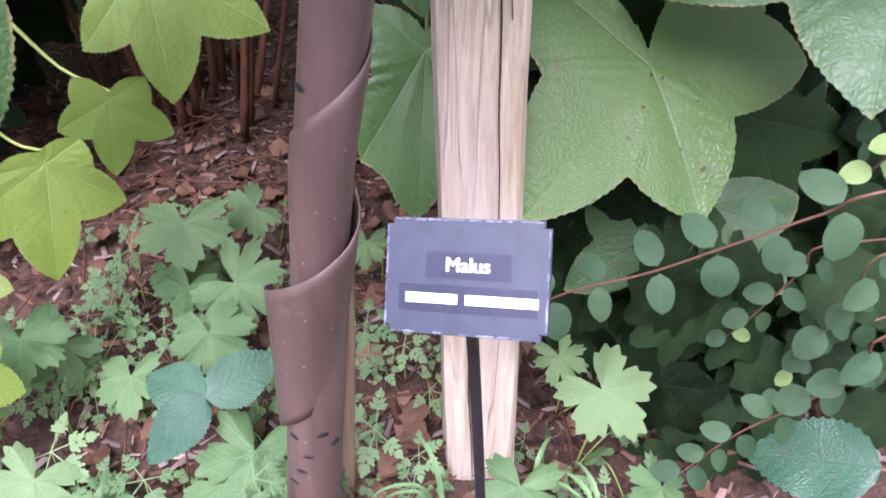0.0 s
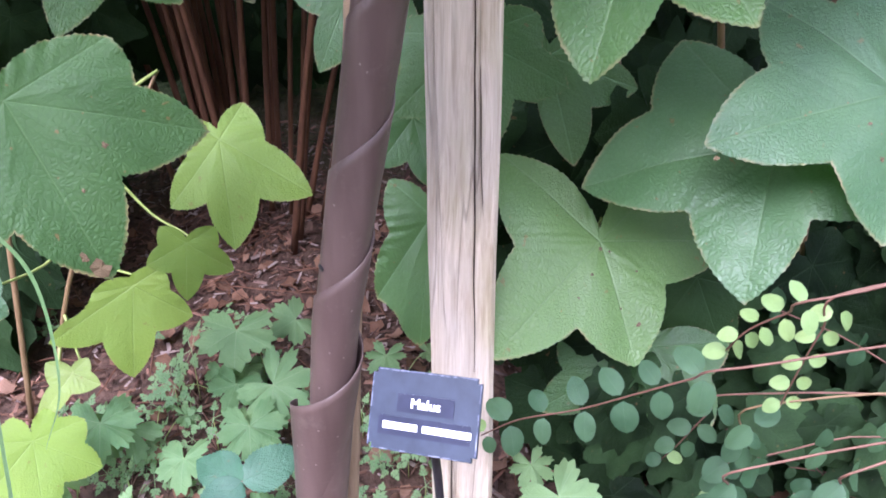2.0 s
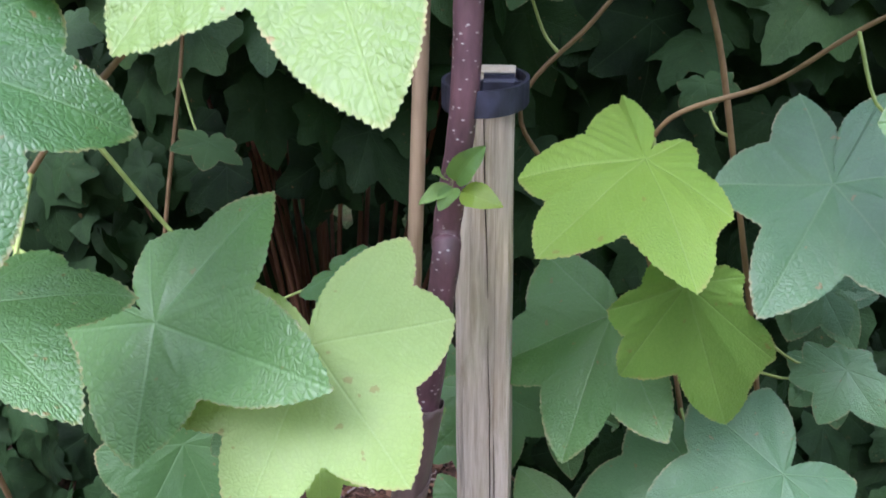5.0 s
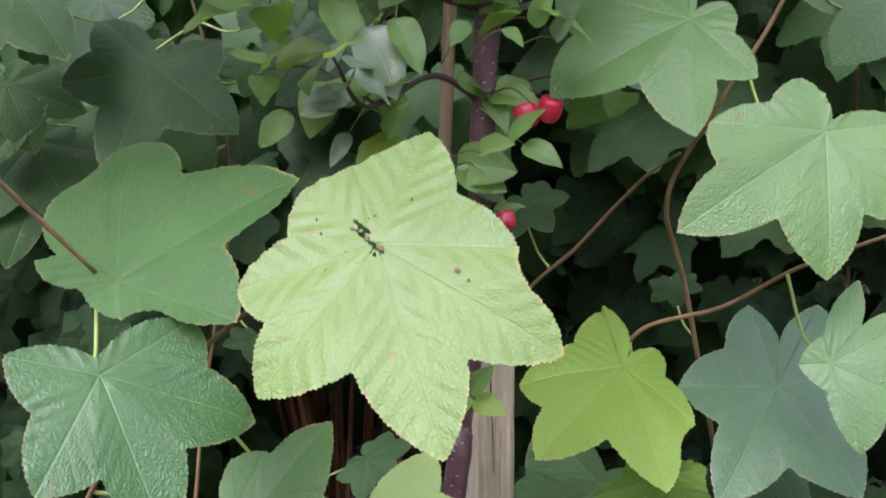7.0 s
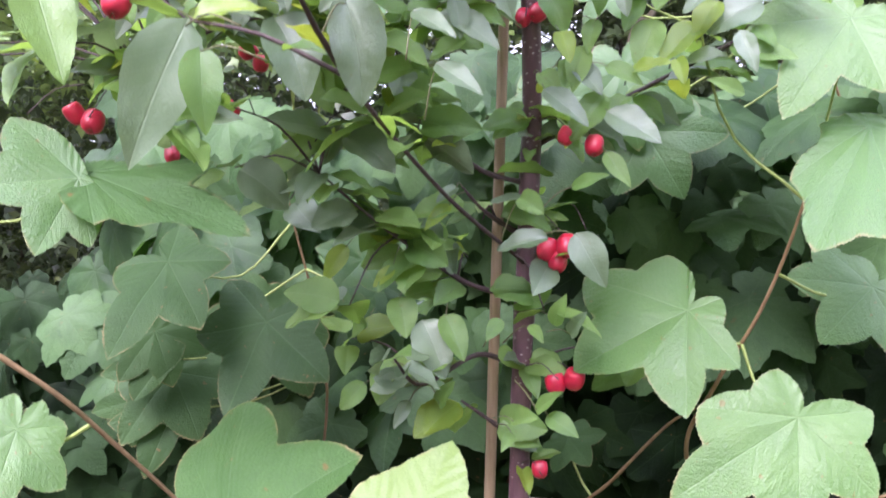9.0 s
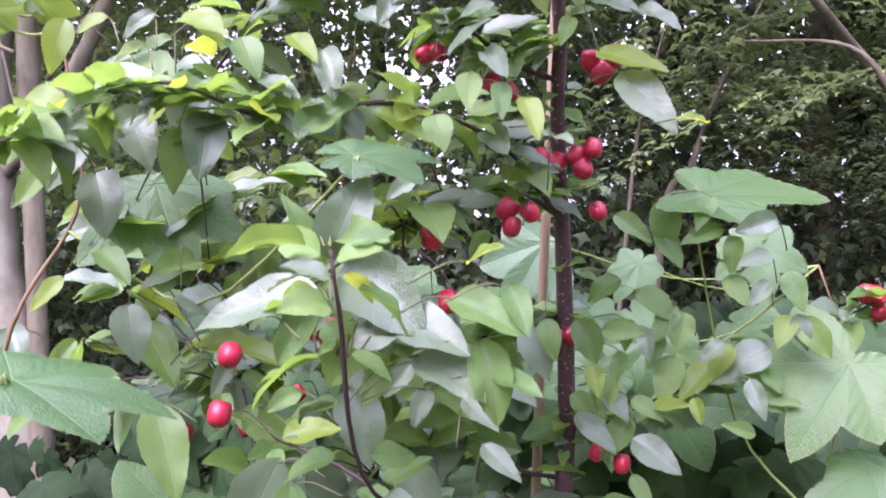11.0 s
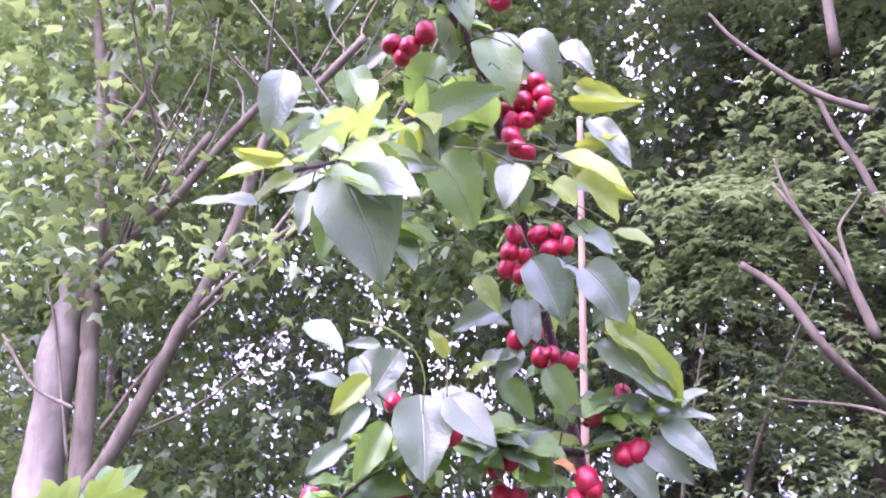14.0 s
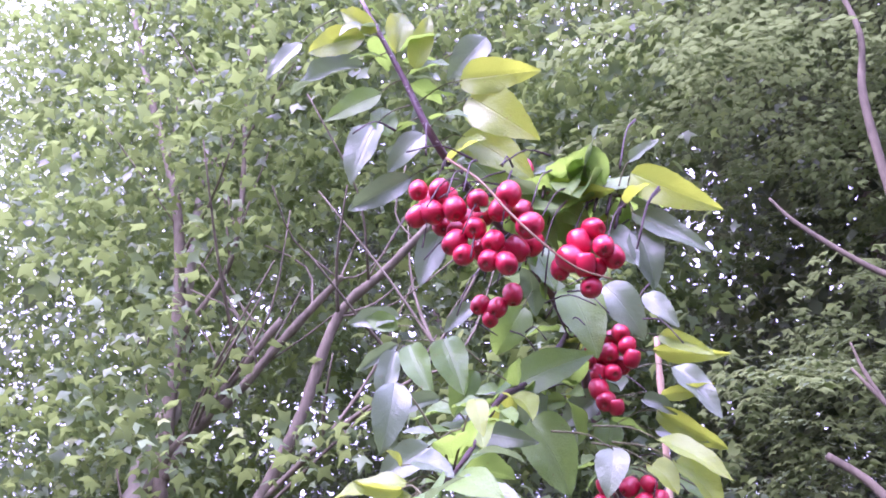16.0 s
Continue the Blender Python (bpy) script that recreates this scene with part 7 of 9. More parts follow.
crab_at((-0.494, 0.200, 1.981), (-0.436, 0.170, 1.943), (0.60, -0.60, 0.52), 1.00, APPLE_SHEEN)
crab_at((-0.401, 0.200, 2.050), (-0.436, 0.170, 2.009), (0.51, -0.56, 0.65), 1.00, APPLE_YOUNG)
crab_at((-0.447, 0.200, 1.923), (-0.482, 0.170, 1.890), (0.55, -0.57, 0.61), 1.00, APPLE_SHEEN)
crab_at((-0.125, 0.200, 1.898), (-0.123, 0.170, 1.872), (0.41, -0.70, 0.59), 1.00, APPLE_LEAF)
crab_at((-0.172, 0.200, 1.909), (-0.138, 0.170, 1.884), (0.44, -0.69, 0.58), 1.00, APPLE_LEAF)
crab_at((-0.211, 0.200, 2.292), (-0.199, 0.170, 2.191), (0.56, -0.82, 0.14), 1.30, APPLE_SHEEN)
crab_at((-0.304, 0.200, 2.261), (-0.255, 0.170, 2.193), (0.60, -0.76, 0.27), 1.30, APPLE_SHEEN)
crab_at((-0.357, 0.200, 2.301), (-0.383, 0.170, 2.240), (0.54, -0.64, 0.55), 1.00, APPLE_SHEEN)
crab_at((-0.429, 0.200, 2.185), (-0.465, 0.170, 2.140), (0.60, -0.64, 0.48), 1.00, APPLE_SHEEN)
crab_at((-0.365, 0.200, 2.227), (-0.410, 0.170, 2.161), (0.60, -0.70, 0.38), 1.00, APPLE_SHEEN)
crab_at((-0.236, 0.200, 2.344), (-0.272, 0.170, 2.326), (0.45, -0.63, 0.63), 1.00, APPLE_LEAF)
crab_at((-0.467, 0.200, 2.284), (-0.366, 0.170, 2.261), (0.55, -0.57, 0.61), 1.00, APPLE_YOUNG)
crab_at((-0.339, 0.200, 2.322), (-0.263, 0.170, 2.305), (0.60, -0.73, 0.32), 1.00, APPLE_SHEEN)
crab_at((0.150, 0.600, 1.083), (0.188, 0.570, 1.083), (0.09, -0.78, 0.61), 1.30, APPLE_YOUNG)
crab_at((0.141, 0.600, 1.087), (0.136, 0.570, 1.077), (0.10, -0.79, 0.61), 1.30, APPLE_LEAF)
crab_at((0.145, 0.600, 1.093), (0.162, 0.570, 1.135), (0.09, -0.79, 0.61), 1.00, APPLE_LEAF)
crab_at((0.139, 0.600, 1.087), (0.112, 0.570, 1.087), (0.09, -0.71, 0.70), 1.00, APPLE_LEAF)
crab_at((0.132, 0.600, 1.097), (0.127, 0.570, 1.113), (0.10, -0.75, 0.65), 1.20, APPLE_LEAF)
crab_at((-0.036, 0.100, 1.864), (-0.095, 0.070, 1.740), (0.49, -0.80, 0.35), 1.10, APPLE_SHEEN)
crab_at((-0.026, 0.100, 1.839), (-0.011, 0.070, 1.770), (0.49, -0.82, 0.29), 1.00, APPLE_LEAF)
crab_at((0.106, 0.100, 1.870), (0.142, 0.070, 1.793), (0.31, -0.78, 0.55), 1.00, APPLE_SHEEN)
crab_at((-0.191, 0.100, 1.913), (-0.142, 0.070, 1.817), (0.60, -0.70, 0.40), 1.10, APPLE_LEAF)
crab_at((-0.053, 0.300, 1.902), (0.011, 0.270, 1.829), (0.37, -0.75, 0.55), 1.20, APPLE_SHEEN)
crab_at((-0.275, 0.300, 1.954), (-0.110, 0.270, 1.950), (0.42, -0.55, 0.72), 0.80, APPLE_YOUNG)
crab_at((0.104, 0.300, 1.899), (0.154, 0.270, 1.869), (0.22, -0.73, 0.65), 1.00, APPLE_SHEEN)
crab_at((0.128, 0.300, 1.844), (0.180, 0.270, 1.811), (0.22, -0.79, 0.58), 1.00, APPLE_SHEEN)
crab_at((0.042, 0.300, 1.944), (0.014, 0.270, 1.900), (0.30, -0.80, 0.52), 1.00, APPLE_SHEEN)
crab_at((-0.119, 0.300, 1.975), (-0.036, 0.270, 1.950), (0.42, -0.75, 0.51), 1.00, APPLE_SHEEN)
crab_at((-0.216, 0.300, 1.937), (-0.234, 0.270, 1.889), (0.52, -0.76, 0.40), 1.00, APPLE_SHEEN)
crab_at((-0.057, 0.300, 1.976), (-0.025, 0.270, 1.908), (0.41, -0.84, 0.36), 1.30, APPLE_SHEEN)
crab_at((-0.360, 0.300, 1.986), (-0.285, 0.270, 1.905), (0.53, -0.62, 0.58), 1.20, APPLE_LEAF)
crab_at((0.001, 0.550, 1.564), (0.026, 0.520, 1.515), (0.27, -0.82, 0.50), 1.60, APPLE_LEAF)
crab_at((0.034, 0.550, 1.532), (0.081, 0.520, 1.462), (0.25, -0.82, 0.52), 1.50, APPLE_SHEEN)
crab_at((-0.010, 0.550, 1.474), (-0.026, 0.520, 1.417), (0.27, -0.79, 0.55), 1.60, APPLE_LEAF)
crab_at((-0.053, 0.550, 1.440), (-0.077, 0.520, 1.406), (0.28, -0.73, 0.62), 1.30, APPLE_LEAF)
crab_at((0.146, 0.550, 1.536), (0.129, 0.520, 1.514), (0.17, -0.84, 0.52), 1.30, APPLE_LEAF)
crab_at((0.247, 0.550, 1.652), (0.286, 0.520, 1.586), (0.09, -0.89, 0.45), 1.20, APPLE_SHEEN)
crab_at((0.210, 0.550, 1.645), (0.146, 0.520, 1.640), (0.10, -0.73, 0.67), 1.00, APPLE_SHEEN)
crab_at((0.286, 0.550, 1.808), (0.354, 0.520, 1.769), (0.06, -0.83, 0.55), 1.30, APPLE_SHEEN)
crab_at((0.205, 0.550, 1.840), (0.266, 0.520, 1.793), (0.12, -0.80, 0.59), 1.00, APPLE_SHEEN)
crab_at((0.286, 0.550, 1.866), (0.330, 0.520, 1.847), (0.06, -0.81, 0.58), 1.00, APPLE_LEAF)
crab_at((0.160, 0.550, 1.395), (0.188, 0.520, 1.422), (0.13, -0.71, 0.69), 1.00, APPLE_LEAF)
crab_at((0.207, 0.550, 1.406), (0.248, 0.520, 1.395), (0.10, -0.72, 0.69), 1.20, APPLE_LEAF)
crab_at((0.160, 0.550, 1.379), (0.149, 0.520, 1.365), (0.13, -0.70, 0.70), 1.20, APPLE_LEAF)
crab_at((0.191, 0.550, 1.412), (0.226, 0.520, 1.446), (0.12, -0.76, 0.64), 1.00, APPLE_LEAF)
crab_at((0.185, 0.550, 1.529), (0.205, 0.520, 1.513), (0.14, -0.84, 0.52), 1.00, APPLE_LEAF)
crab_at((0.216, 0.550, 1.530), (0.231, 0.520, 1.567), (0.11, -0.84, 0.52), 1.00, APPLE_LEAF)
crab_at((0.238, 0.550, 1.516), (0.257, 0.520, 1.552), (0.10, -0.84, 0.53), 1.00, APPLE_SHEEN)
crab_at((0.172, 0.550, 1.698), (0.207, 0.520, 1.692), (0.16, -0.90, 0.42), 1.30, APPLE_LEAF)
crab_at((0.241, 0.550, 1.712), (0.287, 0.520, 1.728), (0.09, -0.84, 0.54), 1.00, APPLE_LEAF)
crab_at((0.112, 0.550, 1.806), (0.088, 0.520, 1.776), (0.20, -0.89, 0.42), 1.20, APPLE_LEAF)
crab_at((-0.001, 0.550, 1.801), (-0.016, 0.520, 1.755), (0.30, -0.89, 0.34), 1.30, APPLE_LEAF)
crab_at((0.040, 0.550, 1.792), (0.017, 0.520, 1.770), (0.26, -0.87, 0.43), 1.00, APPLE_SHEEN)
crab_at((-0.128, 0.550, 1.789), (-0.152, 0.520, 1.726), (0.37, -0.82, 0.43), 1.00, APPLE_SHEEN)
crab_at((-0.076, 0.550, 1.804), (-0.091, 0.520, 1.749), (0.35, -0.87, 0.34), 1.00, APPLE_SHEEN)
crab_at((0.078, 0.550, 1.691), (0.046, 0.520, 1.662), (0.19, -0.73, 0.65), 1.00, APPLE_YOUNG)
crab_at((-0.073, 0.550, 1.635), (-0.105, 0.520, 1.590), (0.33, -0.83, 0.45), 1.00, APPLE_YOUNG)
crab_at((-0.006, 0.550, 1.604), (-0.021, 0.520, 1.584), (0.28, -0.83, 0.47), 1.00, APPLE_YOUNG)
crab_at((0.087, 0.550, 1.714), (0.070, 0.520, 1.700), (0.21, -0.82, 0.54), 1.00, APPLE_SHEEN)
crab_at((0.067, 0.550, 1.541), (0.105, 0.520, 1.487), (0.22, -0.83, 0.51), 1.20, APPLE_LEAF)
crab_at((0.014, 0.550, 1.418), (-0.002, 0.520, 1.386), (0.25, -0.78, 0.58), 1.00, APPLE_SHEEN)
crab_at((0.056, 0.550, 1.413), (0.081, 0.520, 1.454), (0.22, -0.78, 0.59), 1.00, APPLE_LEAF)
crab_at((0.315, 0.550, 1.857), (0.364, 0.520, 1.866), (0.04, -0.81, 0.58), 1.00, APPLE_YOUNG)
crab_at((0.371, 0.550, 1.869), (0.384, 0.520, 1.845), (-0.01, -0.93, 0.37), 1.00, APPLE_YOUNG)
crab_at((0.412, 0.550, 1.951), (0.384, 0.520, 1.927), (-0.04, -0.92, 0.40), 1.00, APPLE_SHEEN)
crab_at((0.446, 0.550, 1.900), (0.463, 0.520, 1.848), (-0.07, -0.96, 0.27), 1.00, APPLE_SHEEN)
crab_at((0.453, 0.550, 1.823), (0.411, 0.520, 1.844), (-0.07, -0.88, 0.48), 1.00, APPLE_LEAF)
crab_at((0.228, 0.550, 1.913), (0.246, 0.520, 1.872), (0.12, -0.96, 0.26), 1.20, APPLE_YOUNG)
crab_at((0.244, 0.550, 1.963), (0.303, 0.520, 1.967), (0.10, -0.91, 0.39), 1.00, APPLE_LEAF)
crab_at((0.301, 0.550, 1.966), (0.317, 0.520, 1.931), (0.05, -0.95, 0.31), 1.00, APPLE_SHEEN)
crab_at((0.131, 0.550, 1.970), (0.168, 0.520, 1.991), (0.20, -0.93, 0.31), 1.00, APPLE_SHEEN)
crab_at((0.285, 0.550, 1.756), (0.315, 0.520, 1.713), (0.06, -0.89, 0.45), 1.00, APPLE_LEAF)
crab_at((0.214, 0.200, 2.455), (0.245, 0.170, 2.442), (0.17, -0.80, 0.57), 0.80, APPLE_AUTUMN)
crab_at((0.391, 0.200, 2.204), (0.370, 0.170, 2.213), (0.02, -0.76, 0.65), 1.00, APPLE_YOUNG)
crab_at((-0.163, 0.100, 2.330), (-0.087, 0.070, 2.328), (0.40, -0.58, 0.71), 0.90, APPLE_YOUNG)
crab_at((-0.310, 0.100, 2.237), (-0.246, 0.070, 2.256), (0.46, -0.53, 0.71), 0.80, APPLE_YOUNG)
crab_at((-0.034, 0.100, 2.383), (-0.004, 0.070, 2.368), (0.45, -0.83, 0.34), 1.00, APPLE_AUTUMN)
crab_at((0.400, 0.580, 1.917), (0.348, 0.550, 1.869), (0.00, -0.71, 0.71), 1.21, APPLE_YOUNG)
crab_at((0.466, 0.580, 1.909), (0.488, 0.550, 1.881), (-0.04, -0.86, 0.52), 1.19, APPLE_LEAF)
crab_at((0.281, 0.580, 1.978), (0.273, 0.550, 1.938), (0.08, -0.80, 0.60), 1.07, APPLE_LEAF)
crab_at((0.477, 0.580, 2.033), (0.448, 0.550, 2.001), (-0.04, -0.78, 0.62), 1.05, APPLE_SHEEN)
crab_at((0.196, 0.580, 1.864), (0.235, 0.550, 1.833), (0.11, -0.65, 0.75), 1.12, APPLE_LEAF)
crab_at((0.504, 0.580, 1.986), (0.479, 0.550, 1.946), (-0.07, -0.88, 0.47), 1.39, APPLE_YOUNG)
crab_at((0.330, 0.580, 2.153), (0.344, 0.550, 2.079), (0.06, -0.96, 0.29), 1.12, APPLE_LEAF)
crab_at((0.401, 0.580, 2.158), (0.374, 0.550, 2.110), (0.00, -0.89, 0.45), 1.12, APPLE_LEAF)
crab_at((0.428, 0.580, 2.099), (0.428, 0.550, 2.051), (-0.01, -0.69, 0.72), 1.01, APPLE_LEAF)
crab_at((0.438, 0.580, 1.886), (0.496, 0.550, 1.873), (-0.02, -0.77, 0.64), 1.34, APPLE_LEAF)
crab_at((0.347, 0.580, 1.926), (0.322, 0.550, 1.860), (0.03, -0.71, 0.71), 1.37, APPLE_LEAF)
crab_at((0.500, 0.580, 2.048), (0.515, 0.550, 1.995), (-0.07, -0.90, 0.44), 1.30, APPLE_LEAF)
crab_at((0.452, 0.580, 1.883), (0.512, 0.550, 1.865), (-0.03, -0.85, 0.53), 1.21, APPLE_LEAF)
crab_at((0.323, 0.580, 2.111), (0.357, 0.550, 2.055), (0.06, -0.88, 0.47), 1.13, APPLE_LEAF)
crab_at((0.261, 0.580, 2.135), (0.316, 0.550, 2.092), (0.10, -0.92, 0.38), 1.02, APPLE_LEAF)
crab_at((0.512, 0.580, 1.988), (0.518, 0.550, 1.944), (-0.07, -0.84, 0.54), 1.10, APPLE_SHEEN)
crab_at((0.414, 0.580, 2.111), (0.354, 0.550, 2.094), (-0.01, -0.88, 0.47), 1.08, APPLE_LEAF)
crab_at((0.510, 0.580, 1.978), (0.558, 0.550, 1.943), (-0.07, -0.88, 0.48), 1.17, APPLE_LEAF)
crab_at((0.246, 0.580, 1.876), (0.278, 0.550, 1.832), (0.08, -0.65, 0.75), 1.39, APPLE_SHEEN)
crab_at((0.349, 0.580, 1.998), (0.314, 0.550, 1.952), (0.04, -0.81, 0.59), 1.36, APPLE_LEAF)
crab_at((0.235, 0.580, 1.883), (0.232, 0.550, 1.838), (0.09, -0.66, 0.75), 1.07, APPLE_LEAF)
crab_at((0.361, 0.580, 1.989), (0.352, 0.550, 1.934), (0.03, -0.69, 0.72), 1.31, APPLE_LEAF)
crab_at((0.423, 0.580, 1.943), (0.387, 0.550, 1.905), (-0.01, -0.71, 0.70), 1.33, APPLE_YOUNG)
crab_at((0.283, 0.580, 1.832), (0.242, 0.550, 1.774), (0.07, -0.68, 0.73), 1.23, APPLE_LEAF)
crab_at((0.202, 0.580, 1.975), (0.245, 0.550, 1.925), (0.13, -0.83, 0.54), 1.20, APPLE_LEAF)
crab_at((0.419, 0.580, 2.043), (0.445, 0.550, 2.000), (-0.01, -0.86, 0.51), 1.34, APPLE_LEAF)
crab_at((0.475, 0.580, 1.938), (0.407, 0.550, 1.918), (-0.05, -0.86, 0.50), 1.39, APPLE_SHEEN)
crab_at((0.267, 0.580, 2.039), (0.225, 0.550, 2.008), (0.08, -0.74, 0.67), 1.29, APPLE_LEAF)
crab_at((0.254, 0.580, 1.897), (0.241, 0.550, 1.838), (0.10, -0.81, 0.58), 1.22, APPLE_LEAF)
crab_at((0.479, 0.580, 2.071), (0.432, 0.550, 2.061), (-0.05, -0.83, 0.56), 1.26, APPLE_SHEEN)
crab_at((0.271, 0.580, 1.930), (0.257, 0.550, 1.891), (0.07, -0.64, 0.77), 1.07, APPLE_LEAF)
crab_at((0.488, 0.580, 2.122), (0.433, 0.550, 2.104), (-0.06, -0.95, 0.31), 1.19, APPLE_SHEEN)
crab_at((0.325, 0.580, 1.957), (0.312, 0.550, 1.910), (0.06, -0.91, 0.42), 1.16, APPLE_LEAF)
crab_at((0.293, 0.580, 2.022), (0.352, 0.550, 1.987), (0.06, -0.67, 0.74), 1.22, APPLE_LEAF)
crab_at((-0.133, 0.420, 2.034), (-0.125, 0.390, 1.952), (0.29, -0.60, 0.74), 1.25, APPLE_LEAF)
crab_at((-0.075, 0.420, 1.893), (-0.089, 0.390, 1.842), (0.34, -0.78, 0.53), 1.11, APPLE_LEAF)
crab_at((-0.044, 0.420, 2.062), (0.010, 0.390, 2.035), (0.31, -0.77, 0.56), 1.10, APPLE_LEAF)
crab_at((0.157, 0.420, 1.976), (0.195, 0.390, 1.913), (0.17, -0.77, 0.61), 1.13, APPLE_SHEEN)
crab_at((-0.172, 0.420, 2.034), (-0.226, 0.390, 2.017), (0.36, -0.69, 0.63), 1.08, APPLE_LEAF)
crab_at((0.185, 0.420, 1.989), (0.201, 0.390, 1.939), (0.16, -0.78, 0.60), 1.09, APPLE_LEAF)
crab_at((-0.044, 0.420, 2.083), (-0.057, 0.390, 2.024), (0.35, -0.87, 0.34), 1.04, APPLE_LEAF)
crab_at((-0.088, 0.420, 1.984), (-0.086, 0.390, 1.932), (0.29, -0.66, 0.69), 1.07, APPLE_SHEEN)
crab_at((-0.150, 0.420, 2.074), (-0.201, 0.390, 2.059), (0.31, -0.61, 0.73), 1.16, APPLE_SHEEN)
crab_at((0.132, 0.420, 1.887), (0.098, 0.390, 1.869), (0.19, -0.78, 0.60), 1.16, APPLE_LEAF)
crab_at((-0.115, 0.420, 2.034), (-0.109, 0.390, 1.971), (0.32, -0.67, 0.67), 1.24, APPLE_LEAF)
crab_at((-0.221, 0.420, 2.117), (-0.219, 0.390, 2.041), (0.36, -0.64, 0.68), 1.16, APPLE_LEAF)
crab_at((-0.286, 0.420, 1.892), (-0.254, 0.390, 1.827), (0.35, -0.57, 0.75), 1.25, APPLE_SHEEN)
crab_at((-0.047, 0.420, 1.931), (-0.086, 0.390, 1.866), (0.25, -0.62, 0.74), 1.02, APPLE_SHEEN)
crab_at((0.121, 0.420, 1.934), (0.136, 0.390, 1.887), (0.17, -0.65, 0.74), 1.04, APPLE_SHEEN)
crab_at((-0.046, 0.420, 1.967), (-0.035, 0.390, 1.912), (0.30, -0.74, 0.61), 1.16, APPLE_LEAF)
crab_at((-0.267, 0.420, 1.905), (-0.216, 0.390, 1.870), (0.36, -0.60, 0.71), 1.01, APPLE_LEAF)
crab_at((0.068, 0.420, 1.858), (0.003, 0.390, 1.843), (0.24, -0.79, 0.56), 1.04, APPLE_LEAF)
crab_at((0.019, 0.420, 1.895), (0.099, 0.390, 1.863), (0.23, -0.65, 0.72), 1.13, APPLE_LEAF)
crab_at((-0.194, 0.420, 2.065), (-0.221, 0.390, 2.031), (0.45, -0.82, 0.35), 1.03, APPLE_LEAF)
crab_at((-0.093, 0.420, 2.097), (-0.011, 0.390, 2.068), (0.30, -0.66, 0.69), 1.04, APPLE_SHEEN)
crab_at((-0.068, 0.420, 2.030), (-0.076, 0.390, 1.969), (0.28, -0.65, 0.71), 1.04, APPLE_LEAF)
crab_at((-0.137, 0.420, 1.958), (-0.155, 0.390, 1.909), (0.33, -0.68, 0.66), 1.07, APPLE_SHEEN)
crab_at((-0.259, 0.420, 2.049), (-0.296, 0.390, 2.012), (0.37, -0.61, 0.70), 1.26, APPLE_LEAF)
crab_at((-0.057, 0.420, 2.010), (-0.004, 0.390, 1.987), (0.34, -0.82, 0.46), 1.20, APPLE_LEAF)
crab_at((-0.243, 0.420, 2.081), (-0.245, 0.390, 2.026), (0.42, -0.72, 0.55), 1.10, APPLE_SHEEN)
crab_at((0.107, 0.420, 2.108), (0.085, 0.390, 2.071), (0.18, -0.67, 0.72), 1.13, APPLE_LEAF)
crab_at((0.102, 0.420, 1.920), (0.180, 0.390, 1.891), (0.18, -0.64, 0.75), 1.04, APPLE_SHEEN)
crab_at((0.025, 0.420, 2.021), (0.073, 0.390, 1.979), (0.24, -0.70, 0.68), 1.24, APPLE_SHEEN)
crab_at((-0.095, 0.420, 1.917), (-0.061, 0.390, 1.869), (0.26, -0.58, 0.77), 1.11, APPLE_SHEEN)

# leaves and twiglets of the crab apple
for q, near in SPURS:
    tube("spur", [near, near.lerp(q, 0.5) + Vector((0, 0, 0.01)), q], [0.0024, 0.0018], TWIG, tree, 3, 6)


def leaf_cluster(at, n, size, mats, spread=1.0, wide=1.0):
    """A spur's rosette of leaves."""
    for _ in range(n):
        a = rng.uniform(0, 2 * math.pi)
        way = Vector((math.cos(a), math.sin(a), rng.uniform(-0.55, 0.5) * spread))
        up = Vector((rng.gauss(0, 0.4), rng.gauss(-0.7, 0.45), 1.0))
        s = size * rng.uniform(0.65, 1.15)
        crab_leaf(Vector(at) + way.normalized() * rng.uniform(0.004, 0.02), way, up, s, rng.choices(mats, (6, 0.7, 3))[0], wide * rng.uniform(0.85, 1.15))


MATS = (APPLE_LEAF, APPLE_YOUNG, APPLE_SHEEN)
taken = []
for q in SPUR_POINTS:
    if all((q - o).length > 0.035 for o in taken):
        taken.append(q)
        leaf_cluster(q, 4, 0.066, MATS)
for i, b in enumerate(BRANCHES):
    pts = spline(b, 4)
    for p in pts[3:]:
        low = p[2] < 1.7
        n = 2 if i in (8, 11) else 5 if i in (9, 10, 15) else 3
        leaf_cluster(p, n, 0.055 if i in (8, 11) else 0.072, MATS, 1.0, 1.3 if low else 1.0)
for p in spline(TRUNK_LINE, 5):
    if p[2] > 1.3 and rng.random() < 0.75:
        leaf_cluster(p, 3, 0.055, MATS)
# side shoots that hang out to the left of the trunk
fill = random.Random(17)
for _ in range(34):
    at = Vector((fill.uniform(-0.62, 0.05), fill.uniform(0.26, 0.55), fill.uniform(1.78, 2.22)))
    d, q = nearest_on(FINE, at)
    tube("twig", [q, tuple(Vector(q).lerp(at, 0.5) + Vector((0, 0, 0.02))), tuple(at)], [0.002, 0.001], TWIG, tree, 3, 5)
    leaf_cluster(at, 5, 0.098, MATS)
for _ in range(16):
    at = Vector((fill.uniform(-0.25, 0.35), fill.uniform(0.45, 0.8), fill.uniform(1.3, 2.0)))
    d, q = nearest_on(FINE, at)
    tube("twig", [q, tuple(Vector(q).lerp(at, 0.5) + Vector((0, 0, 0.02))), tuple(at)], [0.002, 0.001], TWIG, tree, 3, 5)
    leaf_cluster(at, 4, 0.074, MATS, 1.0, 1.35)
grow_leaves()

